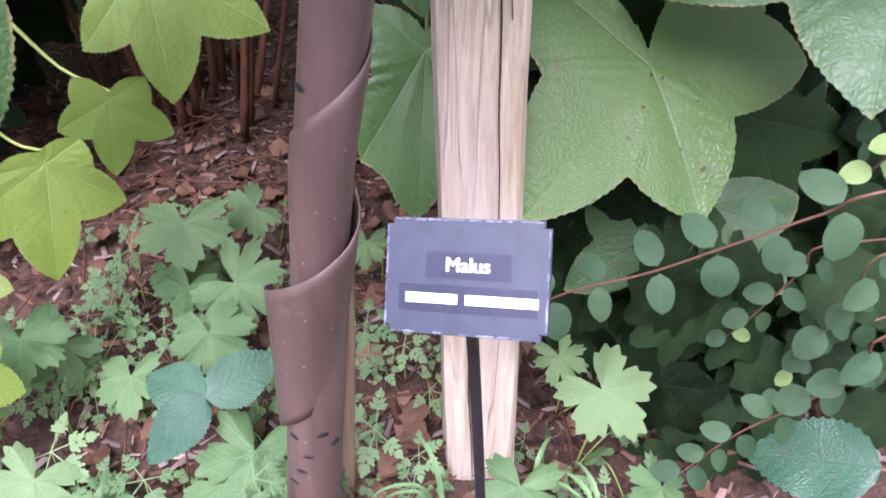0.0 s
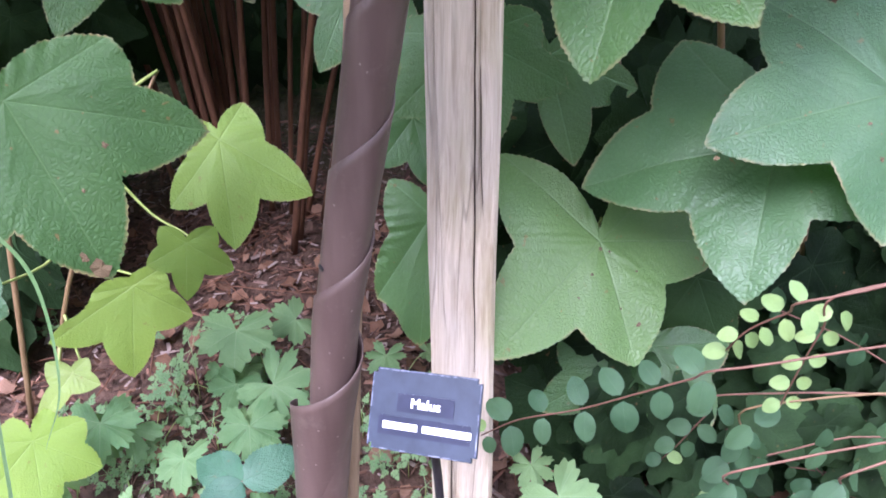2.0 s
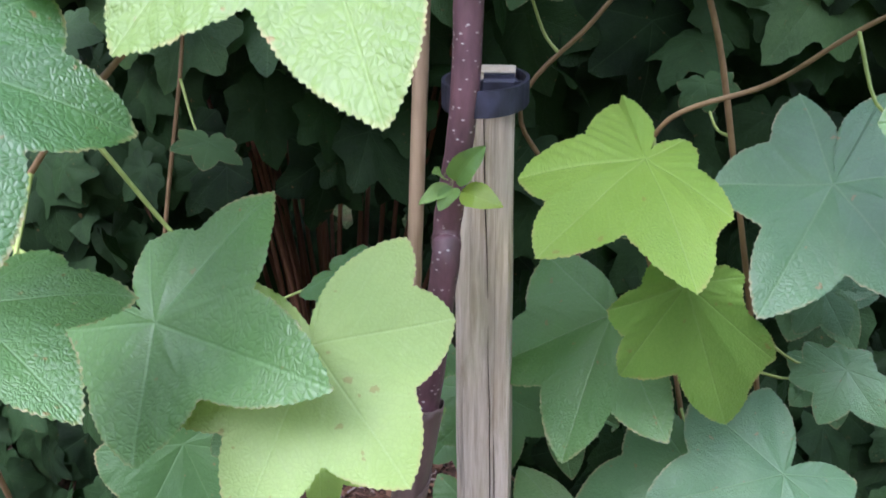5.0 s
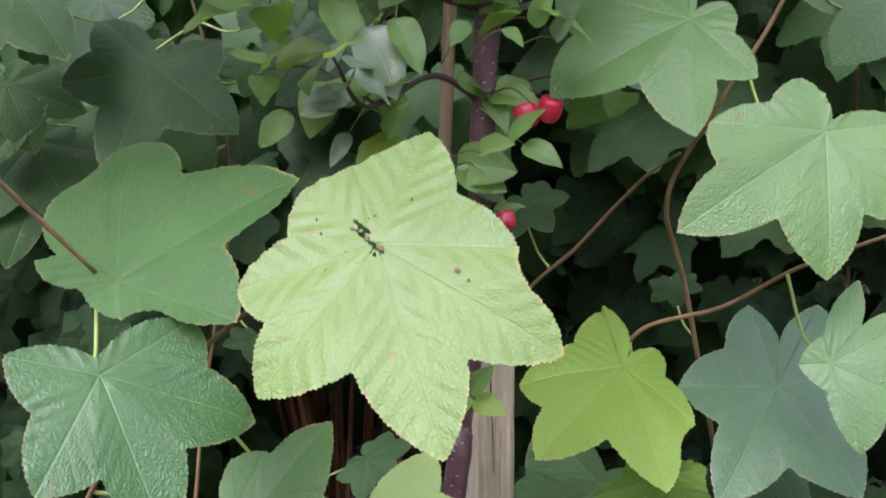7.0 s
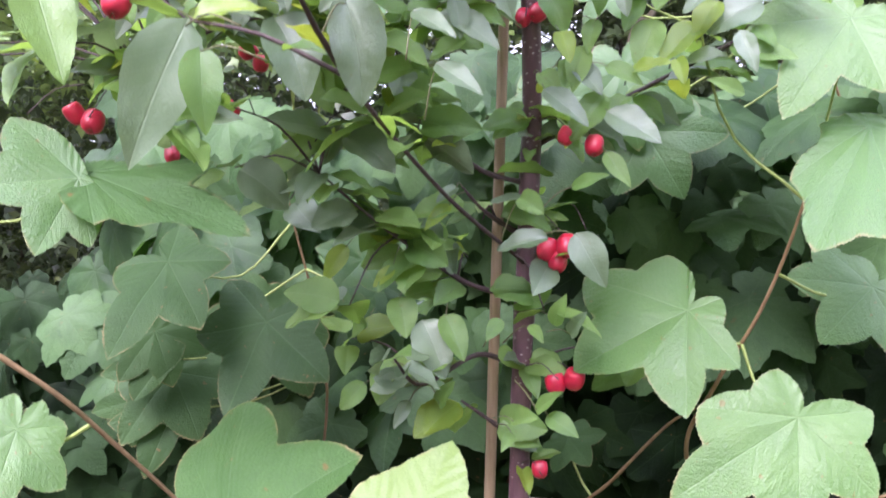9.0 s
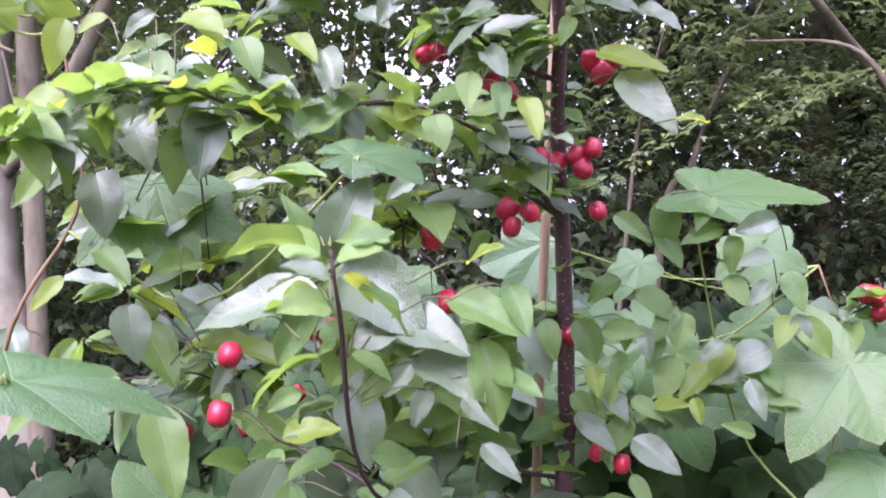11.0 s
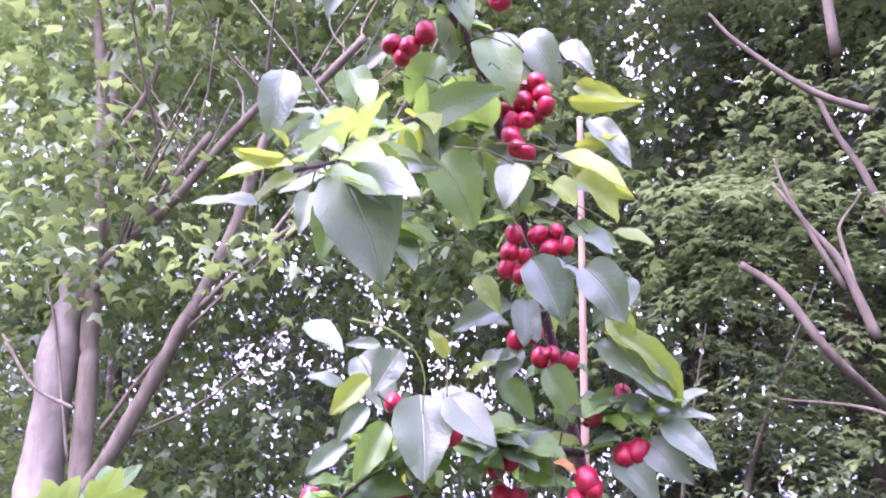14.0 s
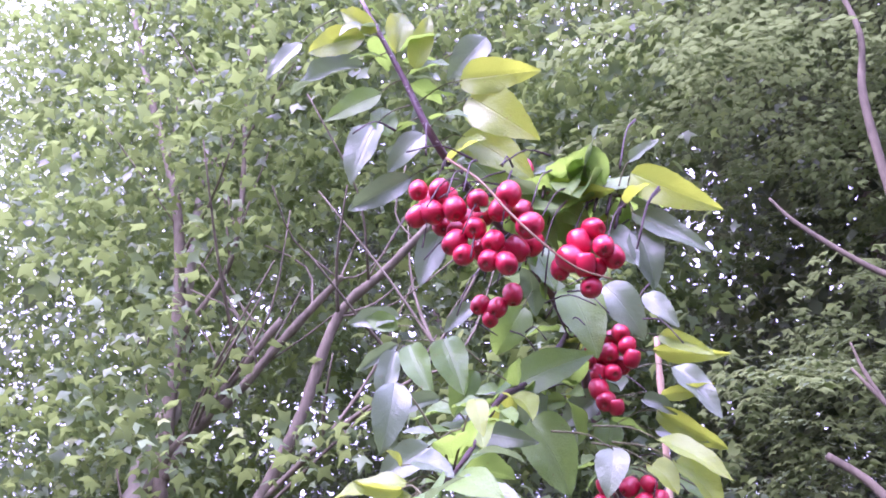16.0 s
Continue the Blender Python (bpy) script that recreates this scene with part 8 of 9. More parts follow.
# ---------------------------------------------------------------- thicket behind
THICK = palm_mesh("thicket_leaf", 91, *usual_lobes(SHAPES), 37, 2, 0.3, 0.012, 0.12)
UPPER = [palm_mesh("upper_leaf", 92 + i, *usual_lobes(SHAPES), 61, 3, 0.25, 0.010, 0.12) for i in range(2)]


def build_thicket():
    g = random.Random(11)
    poses = []
    while len(poses) < 3000:
        x, y = g.gauss(0.3, 1.25), 1.12 + 2.0 * g.random() ** 1.6
        ends = max(0.0, abs(x - 0.3) - 1.7)
        y += 0.22 * ends + (0.35 * noise.noise(Vector((x * 1.7, 3.0, 0))) if abs(x - 0.3) > 1.2 else 0)
        top = 1.75 + 0.25 * math.sin(x * 2.1) - 0.1 * abs(x - 0.4) - 0.5 * ends - 0.3 * max(0.0, y - 2.4)
        if top < 0.2 or abs(x - 0.3) > 3.2:
            continue
        z = g.uniform(0.12, top)
        if x > 0.27 and g.random() < 0.25:
            x, y, z = g.uniform(0.27, 1.3), g.uniform(0.93, 1.3), g.uniform(0.08, 0.6)
        if x > 0.5 and z > 1.55 or -0.5 < x < 0.12 and y < 2.3 and z < 0.95:
            continue
        s = g.uniform(0.07, 0.15)
        n = Vector((g.gauss(0, 0.45), -0.8 + g.gauss(0, 0.4), 0.8))
        b = Vector((x, y, z))
        t = b + Vector((g.gauss(0, 0.6), -0.35, -1.0 + g.gauss(0, 0.35))).normalized() * s
        poses.append(aim(b, t, n, g.uniform(0.8, 1.1)))
    for _ in range(420):
        b = Vector((g.uniform(0.32, 1.25), g.uniform(0.74, 1.0), 0.05 + 0.3 * g.random() ** 1.5))
        s = g.uniform(0.035, 0.075)
        poses.append(aim(b, b + Vector((g.gauss(0, 0.6), -0.4, -0.5 + g.gauss(0, 0.4))).normalized() * s, Vector((g.gauss(0, 0.4), -0.7, 0.8)), g.uniform(0.8, 1.1)))
    scatter("leaf_mass", THICK, poses, SHADED_FILL, shrub_b, "crowded dark green lobed leaves with deep shade in their colour")
    # the upper leaves take a lighter green, with skylight put into the colour
    for me in UPPER:
        poses = []
        for _ in range(230):
            x, y = g.uniform(-0.95, 1.35), 0.98 + 0.75 * g.random()
            b = Vector((x, y, g.uniform(1.30, 1.98) - 0.12 * math.sin(x * 4.0) ** 2))
            s = g.uniform(0.08, 0.165)
            tip = b + Vector((g.gauss(0, 0.6), -0.45, -0.9 + g.gauss(0, 0.4))).normalized() * s
            poses.append(aim(b, tip, Vector((g.gauss(0, 0.4), -0.8 + g.gauss(0, 0.3), 0.9)), g.uniform(0.85, 1.1)))
        scatter("upper_leaves", me, poses, SKYLIT_FILL, shrub_b, "lobed leaves at the thicket's top, coloured lighter as if skylit")
    for i in range(40):
        cx, cy = (-0.30, 1.75) if i < 32 else (-0.75, 1.95)
        x, y = cx + g.gauss(0, 0.09), cy + g.gauss(0, 0.08)
        h = g.uniform(0.9, 1.5)
        dx, dy = (x - cx) * 2.2 + g.gauss(0, 0.08), (y - cy) * 2.0
        tube("stem", [(x, y, 0.03), (x + dx * 0.4, y + dy * 0.4, h * 0.5), (x + dx, y + dy, h)], [g.uniform(0.005, 0.009), 0.006, 0.004], OLD_CANE, shrub_b, 5, 7, 0.15, "", i)


build_thicket()


# ---------------------------------------------------------------- small-leaved shrub
OVAL = [ovate_mesh("oval_leaf", 30 + i, 0.34 + 0.03 * (i % 3), 9, 2, 0.2 + 0.2 * (i % 3), 0.15, 0.015, 0.8, 0.0) for i in range(5)]
OVAL_MATS = {}


def oval_leaf(plant, base, way, up, size, mat):
    k = rng.randrange(len(OVAL))
    if (k, mat.name) not in OVAL_MATS:
        me = OVAL[k].copy()
        me.materials.append(mat)
        OVAL_MATS[k, mat.name] = me
    b = Vector(base)
    part("leaf", OVAL_MATS[k, mat.name], None, plant, "", aim(b, b + turn(way) * size, up, 1.05))


def build_honeysuckle():
    sh = thing("small_leaved_shrub", (1.0, 0.75, 0.05), "arching shrub with paired small oval leaves on pinkish stems", "shrub")
    for i, st in enumerate((STEM_a, STEM_b, STEM_c, STEM_d, STEM_e, STEM_f, STEM_g)):
        root = Vector(st[-1])
        out = [(1.0, 0.75, 0.04), (0.98, 0.68, max(0.1, root.z * 0.55)), tuple(root.lerp(Vector((0.95, 0.62, root.z)), 0.45))] + [tuple(p) for p in reversed(st)]
        tube("stem", out, [0.0012, 0.0010, 0.0008], RED_STEM if i != 1 else CANE, sh, 6, 6, 0.1, "", i)
        pts = spline(list(reversed(st)), 9)
        young = i in (3, 4)
        run = 0.0
        for k, p in enumerate(pts):
            run += (Vector(p) - Vector(pts[k - 1])).length if k else 0
            if run < (0.024 if young else 0.042) or k < 1:
                continue
            run = 0.0
            d = (Vector(pts[min(k + 1, len(pts) - 1)]) - Vector(pts[max(k - 1, 0)])).normalized()
            side = d.cross(Vector((0.1, -0.7, 0.7))).normalized()
            last = k > len(pts) - 8
            size = (0.019 if young or last else 0.028) * rng.uniform(0.85, 1.15)
            for s in (1, -1):
                way = side * s + d * rng.uniform(0.1, 0.5) + Vector((0, -0.15, rng.uniform(-0.25, 0.1)))
                up = Vector((rng.gauss(0, 0.2), -0.75, 0.75 + rng.gauss(0, 0.2)))
                oval_leaf(sh, Vector(p) + side * s * 0.003, way, up, size, SMALL_YOUNG if (young or (last and rng.random() < 0.6)) else SMALL_LEAF)
    g = random.Random(4)
    for i in range(13):
        a = Vector((g.uniform(0.60, 0.98), g.uniform(0.66, 0.95), g.uniform(0.12, 0.36)))
        b = a + Vector((g.uniform(-0.2, -0.05), g.uniform(-0.08, 0.05), g.uniform(0.0, 0.08)))
        tube("stem", [(1.0, 0.75, 0.04), tuple(a.lerp(Vector((1.0, 0.75, 0.1)), 0.4)), tuple(a), tuple(b)], [0.0014, 0.001], RED_STEM, sh, 4, 5)
        for k in range(3):
            p = a.lerp(b, k / 2)
            for s in (1, -1):
                oval_leaf(sh, p, Vector((0.3 * g.uniform(-1, 1), -0.2, s)), Vector((g.gauss(0, 0.25), -0.8, 0.7)), 0.026 * g.uniform(0.8, 1.2), SMALL_LEAF)


build_honeysuckle()


# ---------------------------------------------------------------- low herbs
def ferny_mesh(name, seed):
    """A leaf cut twice: five stalked leaflets, each with paired blunt lobes, themselves notched."""
    g = random.Random(seed)
    v, f, uv = [], [], []

    def lobe(cx, cy, ang, ln, wide, z):
        """One blunt three-toothed lobe from (cx, cy) along ang."""
        k = len(v)
        shape = ((-0.16, 0.0), (-0.62, 0.42), (-0.58, 0.70), (-0.30, 0.66), (-0.18, 1.0), (0.18, 1.0), (0.30, 0.66), (0.58, 0.70), (0.62, 0.42), (0.16, 0.0))
        s, c = math.sin(ang), math.cos(ang)
        for px, py in shape:
            px, py = px * wide * ln, py * ln
            x, y = cx + px * c + py * s, cy - px * s + py * c
            v.append((x, y, z - 0.10 * (x * x + y * y) + 0.10 * abs(px) + g.uniform(-0.004, 0.004)))
            uv.append((px, py))
        f.extend([(k, k + 1, k + 8, k + 9), (k + 1, k + 2, k + 3), (k + 1, k + 3, k + 6, k + 8), (k + 6, k + 7, k + 8), (k + 3, k + 4, k + 5, k + 6)])

    for q, (a0, ln) in enumerate(((0.0, 0.62), (1.05, 0.52), (-1.05, 0.52), (2.05, 0.40), (-2.05, 0.40))):
        a0 += g.uniform(-0.12, 0.12)
        ox, oy = 0.30 * math.sin(a0), 0.30 * math.cos(a0)
        z = 0.02 * q + g.uniform(-0.02, 0.03)
        k = len(v)
        c, s = math.cos(a0), math.sin(a0)
        v.extend([(-0.012 * c, 0.012 * s, 0), (0.012 * c, -0.012 * s, 0), (ox * 1.6 + 0.012 * c, oy * 1.6 - 0.012 * s, z), (ox * 1.6 - 0.012 * c, oy * 1.6 + 0.012 * s, z)])
        uv.extend([(0, 0)] * 4)
        f.append((k, k + 1, k + 2, k + 3))
        for i in range(3):
            u = 0.10 + 0.26 * i
            for side in (1, -1):
                lobe(ox + u * ln * s, oy + u * ln * c, a0 + side * (1.0 - 0.12 * i), ln * (0.48 - 0.09 * i), 0.55, z + 0.004 * i)
        lobe(ox + 0.66 * ln * s, oy + 0.66 * ln * c, a0, ln * 0.42, 0.6, z + 0.016)
    return from_arrays(name, v, f, uv)


CUT = [cut_leaf_mesh("cut_leaf", 40 + i, 5 + 2 * (i % 2), 0.30 + 0.07 * (i % 3), 190, 0.13) for i in range(5)]
FERN = [ferny_mesh("ferny_leaf", 50 + i) for i in range(4)]
for me in CUT + FERN:
    me.materials.append(HERB)


def build_herbs():
    g = random.Random(22)
    for i, (at, size) in enumerate(HERBS):
        at = Vector(at)
        z0 = ground_height(at.x, at.y)
        root = Vector((at.x + g.uniform(-0.03, 0.03), at.y + 0.03, z0))
        h = thing("cranesbill", tuple(root), "low cranesbill with pale green deeply cut leaves", "herb", "ground herbs")
        part("leaf", CUT[i % 5], None, h, "", aim(at, at + Vector((g.gauss(0, 0.5), -0.8, -0.35)).normalized() * size * 0.92, Vector((g.gauss(0, 0.25), -0.8, 0.9)), g.uniform(0.9, 1.1)))
        tube("leaf_stalk", [tuple(root), tuple(root.lerp(at, 0.5) + Vector((0.01, 0.01, 0.01))), tuple(at)], [0.0013, 0.0009], PETIOLE, h, 3, 5)
        for k in range(g.randrange(1, 3)):
            a = g.uniform(0, 6.28)
            tip = root + Vector((0.06 * math.cos(a), 0.05 * math.sin(a), max(0.02, (at.z - z0) * g.uniform(0.25, 0.6))))
            s = size * g.uniform(0.3, 0.5)
            part("leaf", CUT[g.randrange(5)], None, h, "", aim(tip, tip + Vector((math.cos(a), math.sin(a) - 0.5, -0.3)).normalized() * s, Vector((g.gauss(0, 0.3), -0.4, 1))))
            tube("leaf_stalk", [tuple(root), tuple(root.lerp(tip, 0.6) + Vector((0, 0, 0.012))), tuple(tip)], [0.0010, 0.0007], PETIOLE, h, 3, 5)
    spots = list(FERNY)
    for _ in range(34):
        x, y = g.uniform(-0.7, 0.5), g.uniform(0.6, 1.25)
        if not (x > 0.3 and y > 0.85):
            spots.append((x, y, ground_height(x, y) + g.uniform(0.03, 0.07), g.uniform(0.024, 0.040)))
    for x, y, z, size in spots:
        z0 = ground_height(x, y)
        h = thing("ferny_herb", (x, y, z0), "small ferny herb with finely cut leaves on reddish stalks", "herb", "ground herbs")
        for k in range(3):
            a = g.uniform(0, 6.28)
            r = 0.0 if k == 0 else size * g.uniform(0.8, 1.2)
            tip = Vector((x + r * math.cos(a), y + r * math.sin(a), max(z0 + 0.02, z * (1.0 if k == 0 else g.uniform(0.6, 0.95)))))
            s = size * (1.45 if k == 0 else g.uniform(0.8, 1.2))
            part("leaf", FERN[g.randrange(4)], None, h, "", aim(tip, tip + Vector((math.cos(a), math.sin(a) * 0.6 - 0.5, -0.2)).normalized() * s * 0.8, Vector((g.gauss(0, 0.25), -0.55, 1))))
            tube("leaf_stalk", [(x, y, z0), tuple(Vector((x, y, z0)).lerp(tip, 0.5) + Vector((0, 0, 0.01))), tuple(tip)], [0.0010, 0.0007], RED_STEM if k else PETIOLE, h, 3, 4)


build_herbs()


def build_bramble():
    b = thing("bramble_sprig", (-0.10, 0.86, 0.05), "bramble sprig with three dark toothed leaflets", "bramble")
    hub = Vector((-0.102, 0.765, 0.170))
    tube("stem", [(-0.10, 0.86, 0.05), (-0.12, 0.83, 0.14), tuple(hub)], [0.0018, 0.0013], RED_STEM, b, 5, 6)
    me = ovate_mesh("leaflet", 77, 0.37, 30, 5, 0.3, 0.12, 0.02, 0.35, 0.012)
    me.materials.append(BRAMBLE)
    for tip in ((-0.173, 0.804, 0.175), (-0.029, 0.798, 0.190), (-0.155, 0.709, 0.150)):
        part("leaflet", me, None, b, "", aim(hub, tip, Vector((0, -0.7, 0.8)), 1.0))
    c = thing("bramble_sprig", (0.60, 0.66, 0.05), "dark green bramble leaf with a toothed rim", "bramble")
    tube("stem", [(0.60, 0.66, 0.05), (0.56, 0.63, 0.15), (0.496, 0.612, 0.200)], [0.0018, 0.0013], RED_STEM, c, 5, 6)
    part("leaflet", me, None, c, "", aim((0.496, 0.612, 0.200), (0.403, 0.673, 0.170), (-0.2, -0.6, 0.8), 1.0))


build_bramble()


ARCHING_a = [(-0.33, 0.60, 0.03), (-0.32, 0.56, 0.45), (-0.253, 0.520, 0.699), (-0.198, 0.500, 0.704), (-0.149, 0.490, 0.674), (-0.119, 0.480, 0.636), (-0.122, 0.480, 0.551), (-0.159, 0.500, 0.471)]
ARCHING_b = [(-0.33, 0.61, 0.03), (-0.30, 0.62, 0.22), (-0.277, 0.620, 0.384), (-0.264, 0.620, 0.486), (-0.262, 0.620, 0.557), (-0.268, 0.60, 0.60)]
ARCHING_c = [(-0.34, 0.59, 0.03), (-0.30, 0.585, 0.28), (-0.280, 0.580, 0.422), (-0.283, 0.580, 0.474), (-0.292, 0.580, 0.520), (-0.31, 0.57, 0.58)]


def build_grass():
    g = random.Random(61)
    for (x, y, n, ln) in ((0.13, 0.66, 4, 0.12), (0.21, 0.68, 3, 0.10), (0.02, 0.74, 3, 0.08), (0.27, 0.62, 3, 0.10)):
        z0 = ground_height(x, y)
        t = thing("grass_tuft", (x, y, z0), "tuft of long narrow green grass blades", "grass", "grass tufts")
        for _ in range(n):
            a, h = g.uniform(0, 6.28), ln * g.uniform(0.6, 1.2)
            dx, dy = math.cos(a) * h * 0.5, math.sin(a) * h * 0.5
            pts = spline([(x, y, z0), (x + dx * 0.35, y + dy * 0.35, z0 + h * 0.75), (x + dx, y + dy, z0 + h * 0.8), (x + dx * 1.5, y + dy * 1.5, z0 + h * 0.5)], 5)
            blade(t, pts, Vector((-math.sin(a), math.cos(a), 0)), 0.0028)
    t = thing("grass_tuft", (-0.33, 0.60, ground_height(-0.33, 0.60)), "long arching bluish grass blades beside the herbs", "grass", "grass tufts")
    for pts, w in ((ARCHING_a, 0.0046), (ARCHING_b, 0.0040), (ARCHING_c, 0.0060)):
        blade(t, spline(pts, 7), Vector((0.75, -0.35, 0.3)).normalized(), w)


def blade(tuft, pts, wid, half):
    """One folded blade along its points, tapering to the tip."""
    v, f = [], []
    for i, p in enumerate(pts):
        w = half * (1 - (i / (len(pts) - 1)) ** 2) + 0.0002
        p = Vector(p)
        v += [p - wid * w, p + Vector((0, 0.3, -1)) * w * 0.45, p + wid * w]
    for i in range(len(pts) - 1):
        q = 3 * i
        f += [(q, q + 1, q + 4, q + 3), (q + 1, q + 2, q + 5, q + 4)]
    part("blade", from_arrays("blade", v, f), GRASS, tuft)


build_grass()


# ---------------------------------------------------------------- woodland behind
LOBE = from_arrays("far_lobed_leaf", [(0, -0.04, 0), (0.54, 0.30, -0.04), (0.19, 0.46, 0.06), (0.02, 1, -0.12), (-0.18, 0.44, 0.06), (-0.52, 0.36, -0.08)],
                   [(0, 1, 2), (0, 2, 4), (2, 3, 4), (0, 4, 5)], None, False)
QUAD = from_arrays("far_small_leaf", [(0, 0, 0), (0.42, 0.45, 0.06), (0, 1, -0.06), (-0.42, 0.45, 0.04)], [(0, 1, 2, 3)], None, False)


def crown_poses(g, boxes, clumps, leaves, spread, size, gap=-1.0, grain=0.7):
    poses = []
    for x0, x1, y0, y1, z0, z1, share in boxes:
        for _ in range(int(clumps * share)):
            c = Vector((g.uniform(x0, x1), g.uniform(y0, y1), g.uniform(z0, z1)))
            if noise.noise(c * grain) < gap:
                continue
            for _ in range(leaves):
                p = c + Vector((g.gauss(0, spread), g.gauss(0, spread), g.gauss(0, spread * 0.55)))
                s = size * g.uniform(0.6, 1.3)
                poses.append(Matrix.Translation(p) @ Euler((g.gauss(-0.6, 0.6), g.gauss(0, 0.6), g.uniform(0, 6.28))).to_matrix().to_4x4() @ Matrix.Diagonal((s, s, s, 1)))
    return poses


def build_left_tree():
    t = thing("woodland_tree", (-2.7, 2.5, 0.03), "many-stemmed tree with pale smooth bark and small light leaves", "tree", "woodland trees")
    for i, (m, pts, r0, r1) in enumerate((LEFT_LIMB_a, LEFT_LIMB_b, LEFT_LIMB_c, LEFT_LIMB_d, LEFT_LIMB_e, LEFT_LIMB_f, LEFT_LIMB_g, LEFT_LIMB_h, LEFT_LIMB_i, LEFT_LIMB_j)):
        tube("trunk" if i < 2 else "limb", pts, [r0, (r0 + r1) / 2, r1], PALE_BARK if i == 0 else TAN_BARK, t, 7, 12, 0.3, "", i)
    g = random.Random(30)
    for i, (m, pts, r0, r1) in enumerate((LEFT_LIMB_b, LEFT_LIMB_c, LEFT_LIMB_d, LEFT_LIMB_e, LEFT_LIMB_f, LEFT_LIMB_h)):
        fine = spline(pts, 6)
        for k in range(8):
            p = Vector(fine[g.randrange(len(fine) // 4, len(fine))])
            ln = g.uniform(0.35, 1.3)
            way = Vector((g.gauss(0, 0.6), g.gauss(-0.1, 0.4), g.uniform(0.25, 1.1))).normalized()
            q = p + way * ln * 0.5 + Vector((g.gauss(0, 0.05), 0, g.gauss(0, 0.05)))
            tube("twig", [tuple(p), tuple(q), tuple(p + way * ln + Vector((g.gauss(0, 0.1), 0, 0.1)))], [g.uniform(0.006, 0.012), 0.004], TAN_BARK, t, 3, 5)
    g = random.Random(31)
    poses = crown_poses(g, ((-6.0, -0.6, 2.8, 5.6, 2.2, 10.5, 1.25), (-5, -1.2, 1.9, 2.6, 3.6, 8.0, 0.13), (-1.6, 0.0, 2.8, 5.2, 3.4, 9, 0.36), (-6.5, -2.5, 3.5, 6.0, 6.0, 11.0, 0.5)), 900, 54, 0.19, 0.090, -0.16)
    poses += crown_poses(g, ((-10.0, -5.5, 2.8, 6.0, 1.8, 13.0, 1.0),), 900, 48, 0.20, 0.098, -0.22)
    scatter("crown", LOBE, poses, FAR_LIGHT, t, "loose light green foliage with gaps of sky")


def build_right_trees():
    t = thing("woodland_tree", (1.3, 2.9, 0.03), "dark feathery-leaved tree with bare brown lower branches", "tree", "woodland trees")
    for i, (pts, r0, r1) in enumerate((RIGHT_LIMB_a, RIGHT_LIMB_b, RIGHT_LIMB_c, RIGHT_LIMB_d, RIGHT_LIMB_e, RIGHT_LIMB_f, RIGHT_LIMB_g, RIGHT_LIMB_h, RIGHT_LIMB_i, RIGHT_LIMB_j)):
        tube("trunk" if i == 0 else "limb", pts, [r0, r1], BROWN_BARK, t, 7, 10, 0.15, "", i)
    g = random.Random(41)
    poses = []
    for j in range(2750):
        c = Vector((g.uniform(0.1, 2.9) if j % 4 else g.uniform(2.9, 6.0), g.uniform(2.5, 5.8), g.uniform(2.3, 11.5)))
        c.z = round(c.z / 0.42) * 0.42 + g.gauss(0, 0.06) + 0.15 * math.sin(c.x * 1.7)
        if noise.noise(Vector((c.x * 0.6, c.y * 0.6, c.z * 1.5))) < -0.04:
            continue
        a = g.uniform(0, 6.28)
        d = Vector((math.cos(a), math.sin(a), -0.25))
        side = Vector((-d.y, d.x, 0)).normalized()
        ln = g.uniform(0.45, 1.0)
        for k in range(64):
            u = g.random()
            w = (g.random() - 0.5) * 0.5 * (1 - 0.6 * u) * ln
            p = c + d * u * ln + side * w + Vector((0, 0, -0.25 * u * u * ln - 0.3 * abs(w) + g.gauss(0, 0.012)))
            way = d * 0.6 + side * (1 if w > 0 else -1) + Vector((0, 0, -0.25))
            s = 0.058 * g.uniform(0.6, 1.3)
            poses.append(aim(p, p + way.normalized() * s, Vector((g.gauss(0, 0.18), g.gauss(-0.1, 0.18), 1))))
    scatter("crown", LOBE, poses, FAR_DARK, t, "dark drooping feathery foliage")


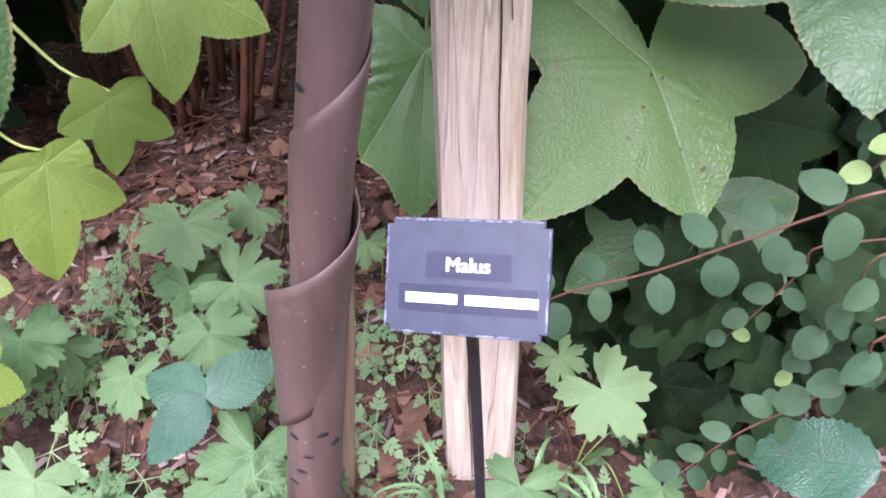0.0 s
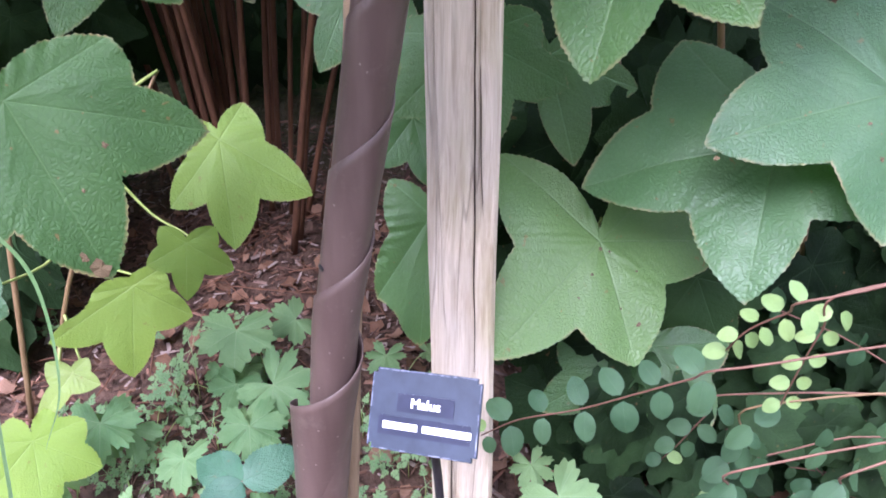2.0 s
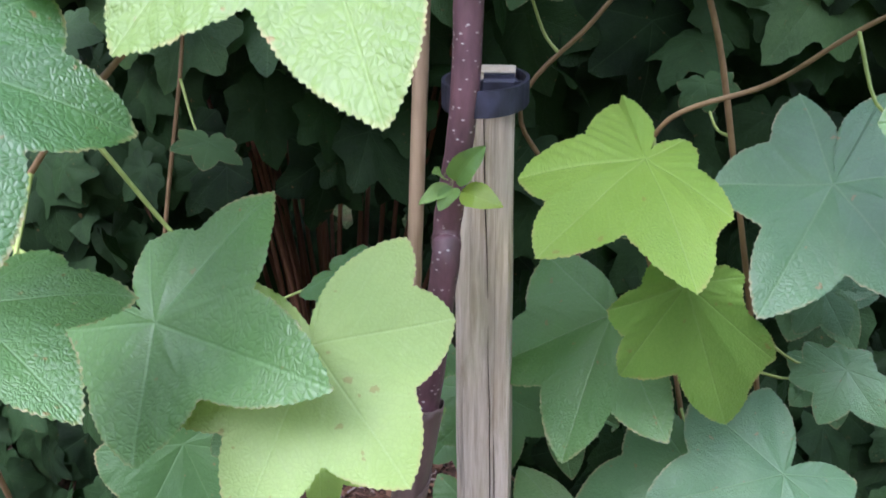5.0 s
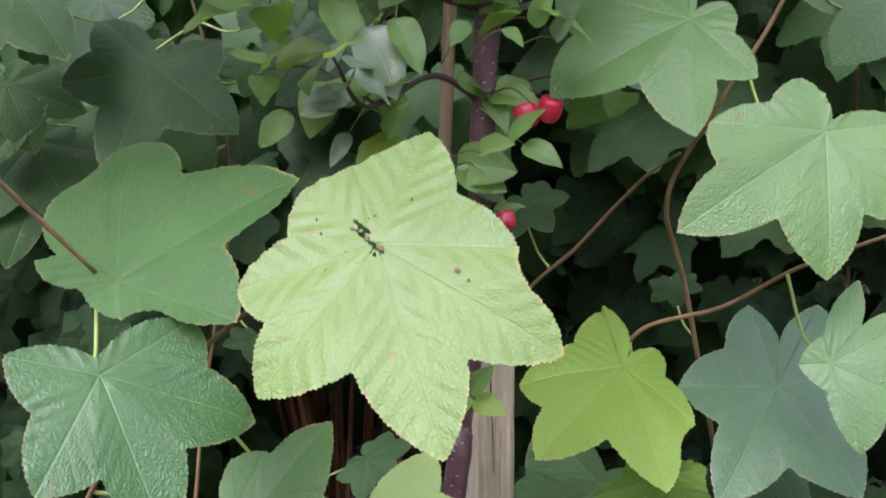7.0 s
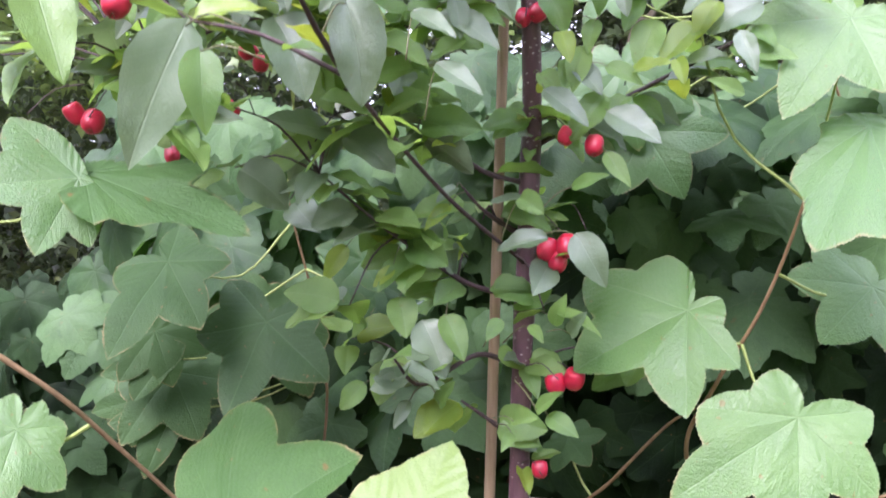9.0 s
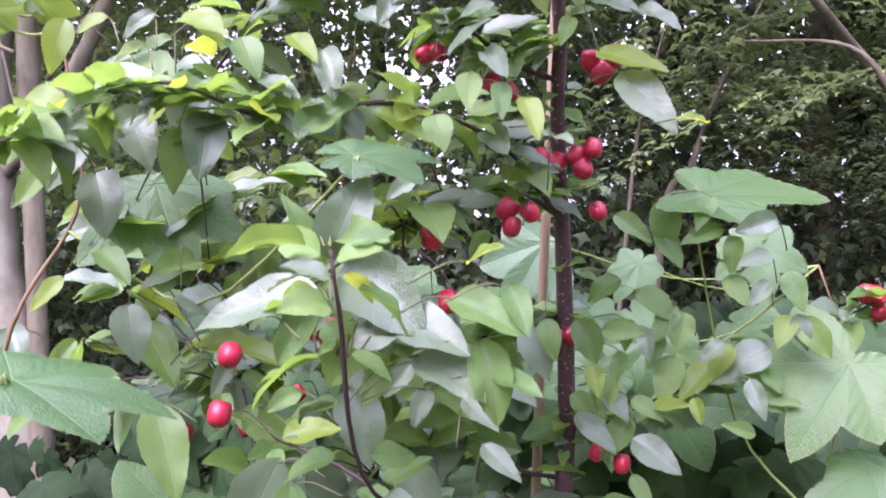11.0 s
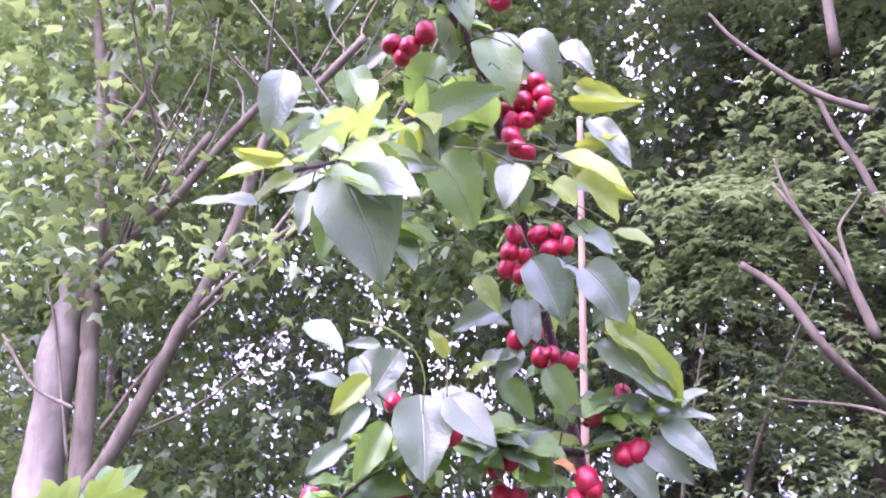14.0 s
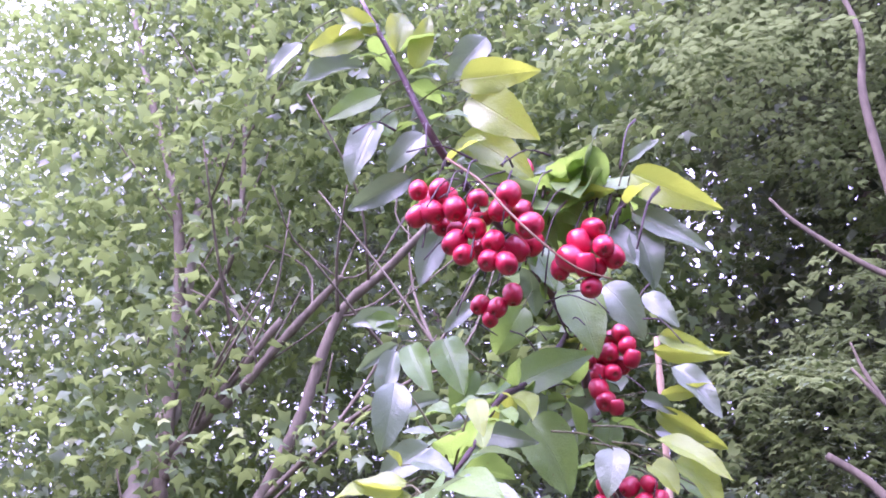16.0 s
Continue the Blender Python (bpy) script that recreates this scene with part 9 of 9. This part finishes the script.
def build_far_wood():
    g = random.Random(51)
    poses = crown_poses(g, ((-11, 11, 6.0, 12.0, 0.3, 6.0, 0.75), (-9, 1, 6.0, 11.0, 5.0, 15.0, 0.36), (0.3, 6, 6.0, 9.0, 4.0, 14.0, 0.5), (-10, 10, 8, 13, 0.1, 3.5, 0.3)), 720, 230, 0.5, 0.125, -0.06, 0.42)
    poses += crown_poses(g, ((-14, 14, 11, 16, 0.2, 17, 1.0),), 230, 120, 0.8, 0.34, -0.12)
    poses += crown_poses(g, ((-13, 1, 9.0, 11.0, 3.0, 15.0, 0.35), (0.0, 7.0, 6.2, 8.5, 1.5, 12.5, 0.9)), 230, 190, 0.42, 0.14, -0.12, 0.9)
    t = thing("far_woodland", (0, 9, 0.05), "dim green woodland foliage with gaps of white sky", "woodland", "", "stuff")
    scatter("foliage", QUAD, poses, FAR_MID, t, "dim green leaves")
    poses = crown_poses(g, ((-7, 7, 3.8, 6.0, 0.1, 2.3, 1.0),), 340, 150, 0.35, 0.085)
    scatter("undergrowth", LOBE, poses, UNDER, t, "low bushes with shade put into their green")
    for i in range(16):
        x, y = g.uniform(-9, 9), g.uniform(6.0, 11.0)
        tube("trunk", [(x, y, 0), (x + g.uniform(-0.3, 0.3), y, 4), (x + g.uniform(-0.8, 0.8), y, 9)], [g.uniform(0.08, 0.2), 0.09, 0.04], BROWN_BARK, t, 5, 9, 0.1, "", i)
    # foliage added out of view, behind and beside the camera, to limit side light
    g = random.Random(52)
    poses = crown_poses(g, ((-11, -5.5, -8, 3, 0.2, 8.0, 0.6), (5.5, 10, -8, 3, 0.2, 8.0, 0.6), (-9, 9, -10, -7, 0.2, 6.5, 0.8)), 300, 90, 0.5, 0.19)
    t2 = thing("far_woodland", (0, -10, 0.05), "unseen ring of green foliage added to hold back side light", "woodland", "", "stuff")
    scatter("foliage", QUAD, poses, FAR_MID, t2, "green leaves")


def build_climber():
    v = thing("climbing_vine", TENDRIL_c[-1], "thin climbing stem twining through the crab apple", "climber")
    for i, (pts, m) in enumerate(((TENDRIL_a, CANE), (TENDRIL_b, PETIOLE), (TENDRIL_c, RED_STEM))):
        tube("tendril", pts, [0.0017, 0.0013, 0.0009], m, v, 8, 6, 0.1, "", i)


build_climber()
build_left_tree()
build_right_trees()
build_far_wood()
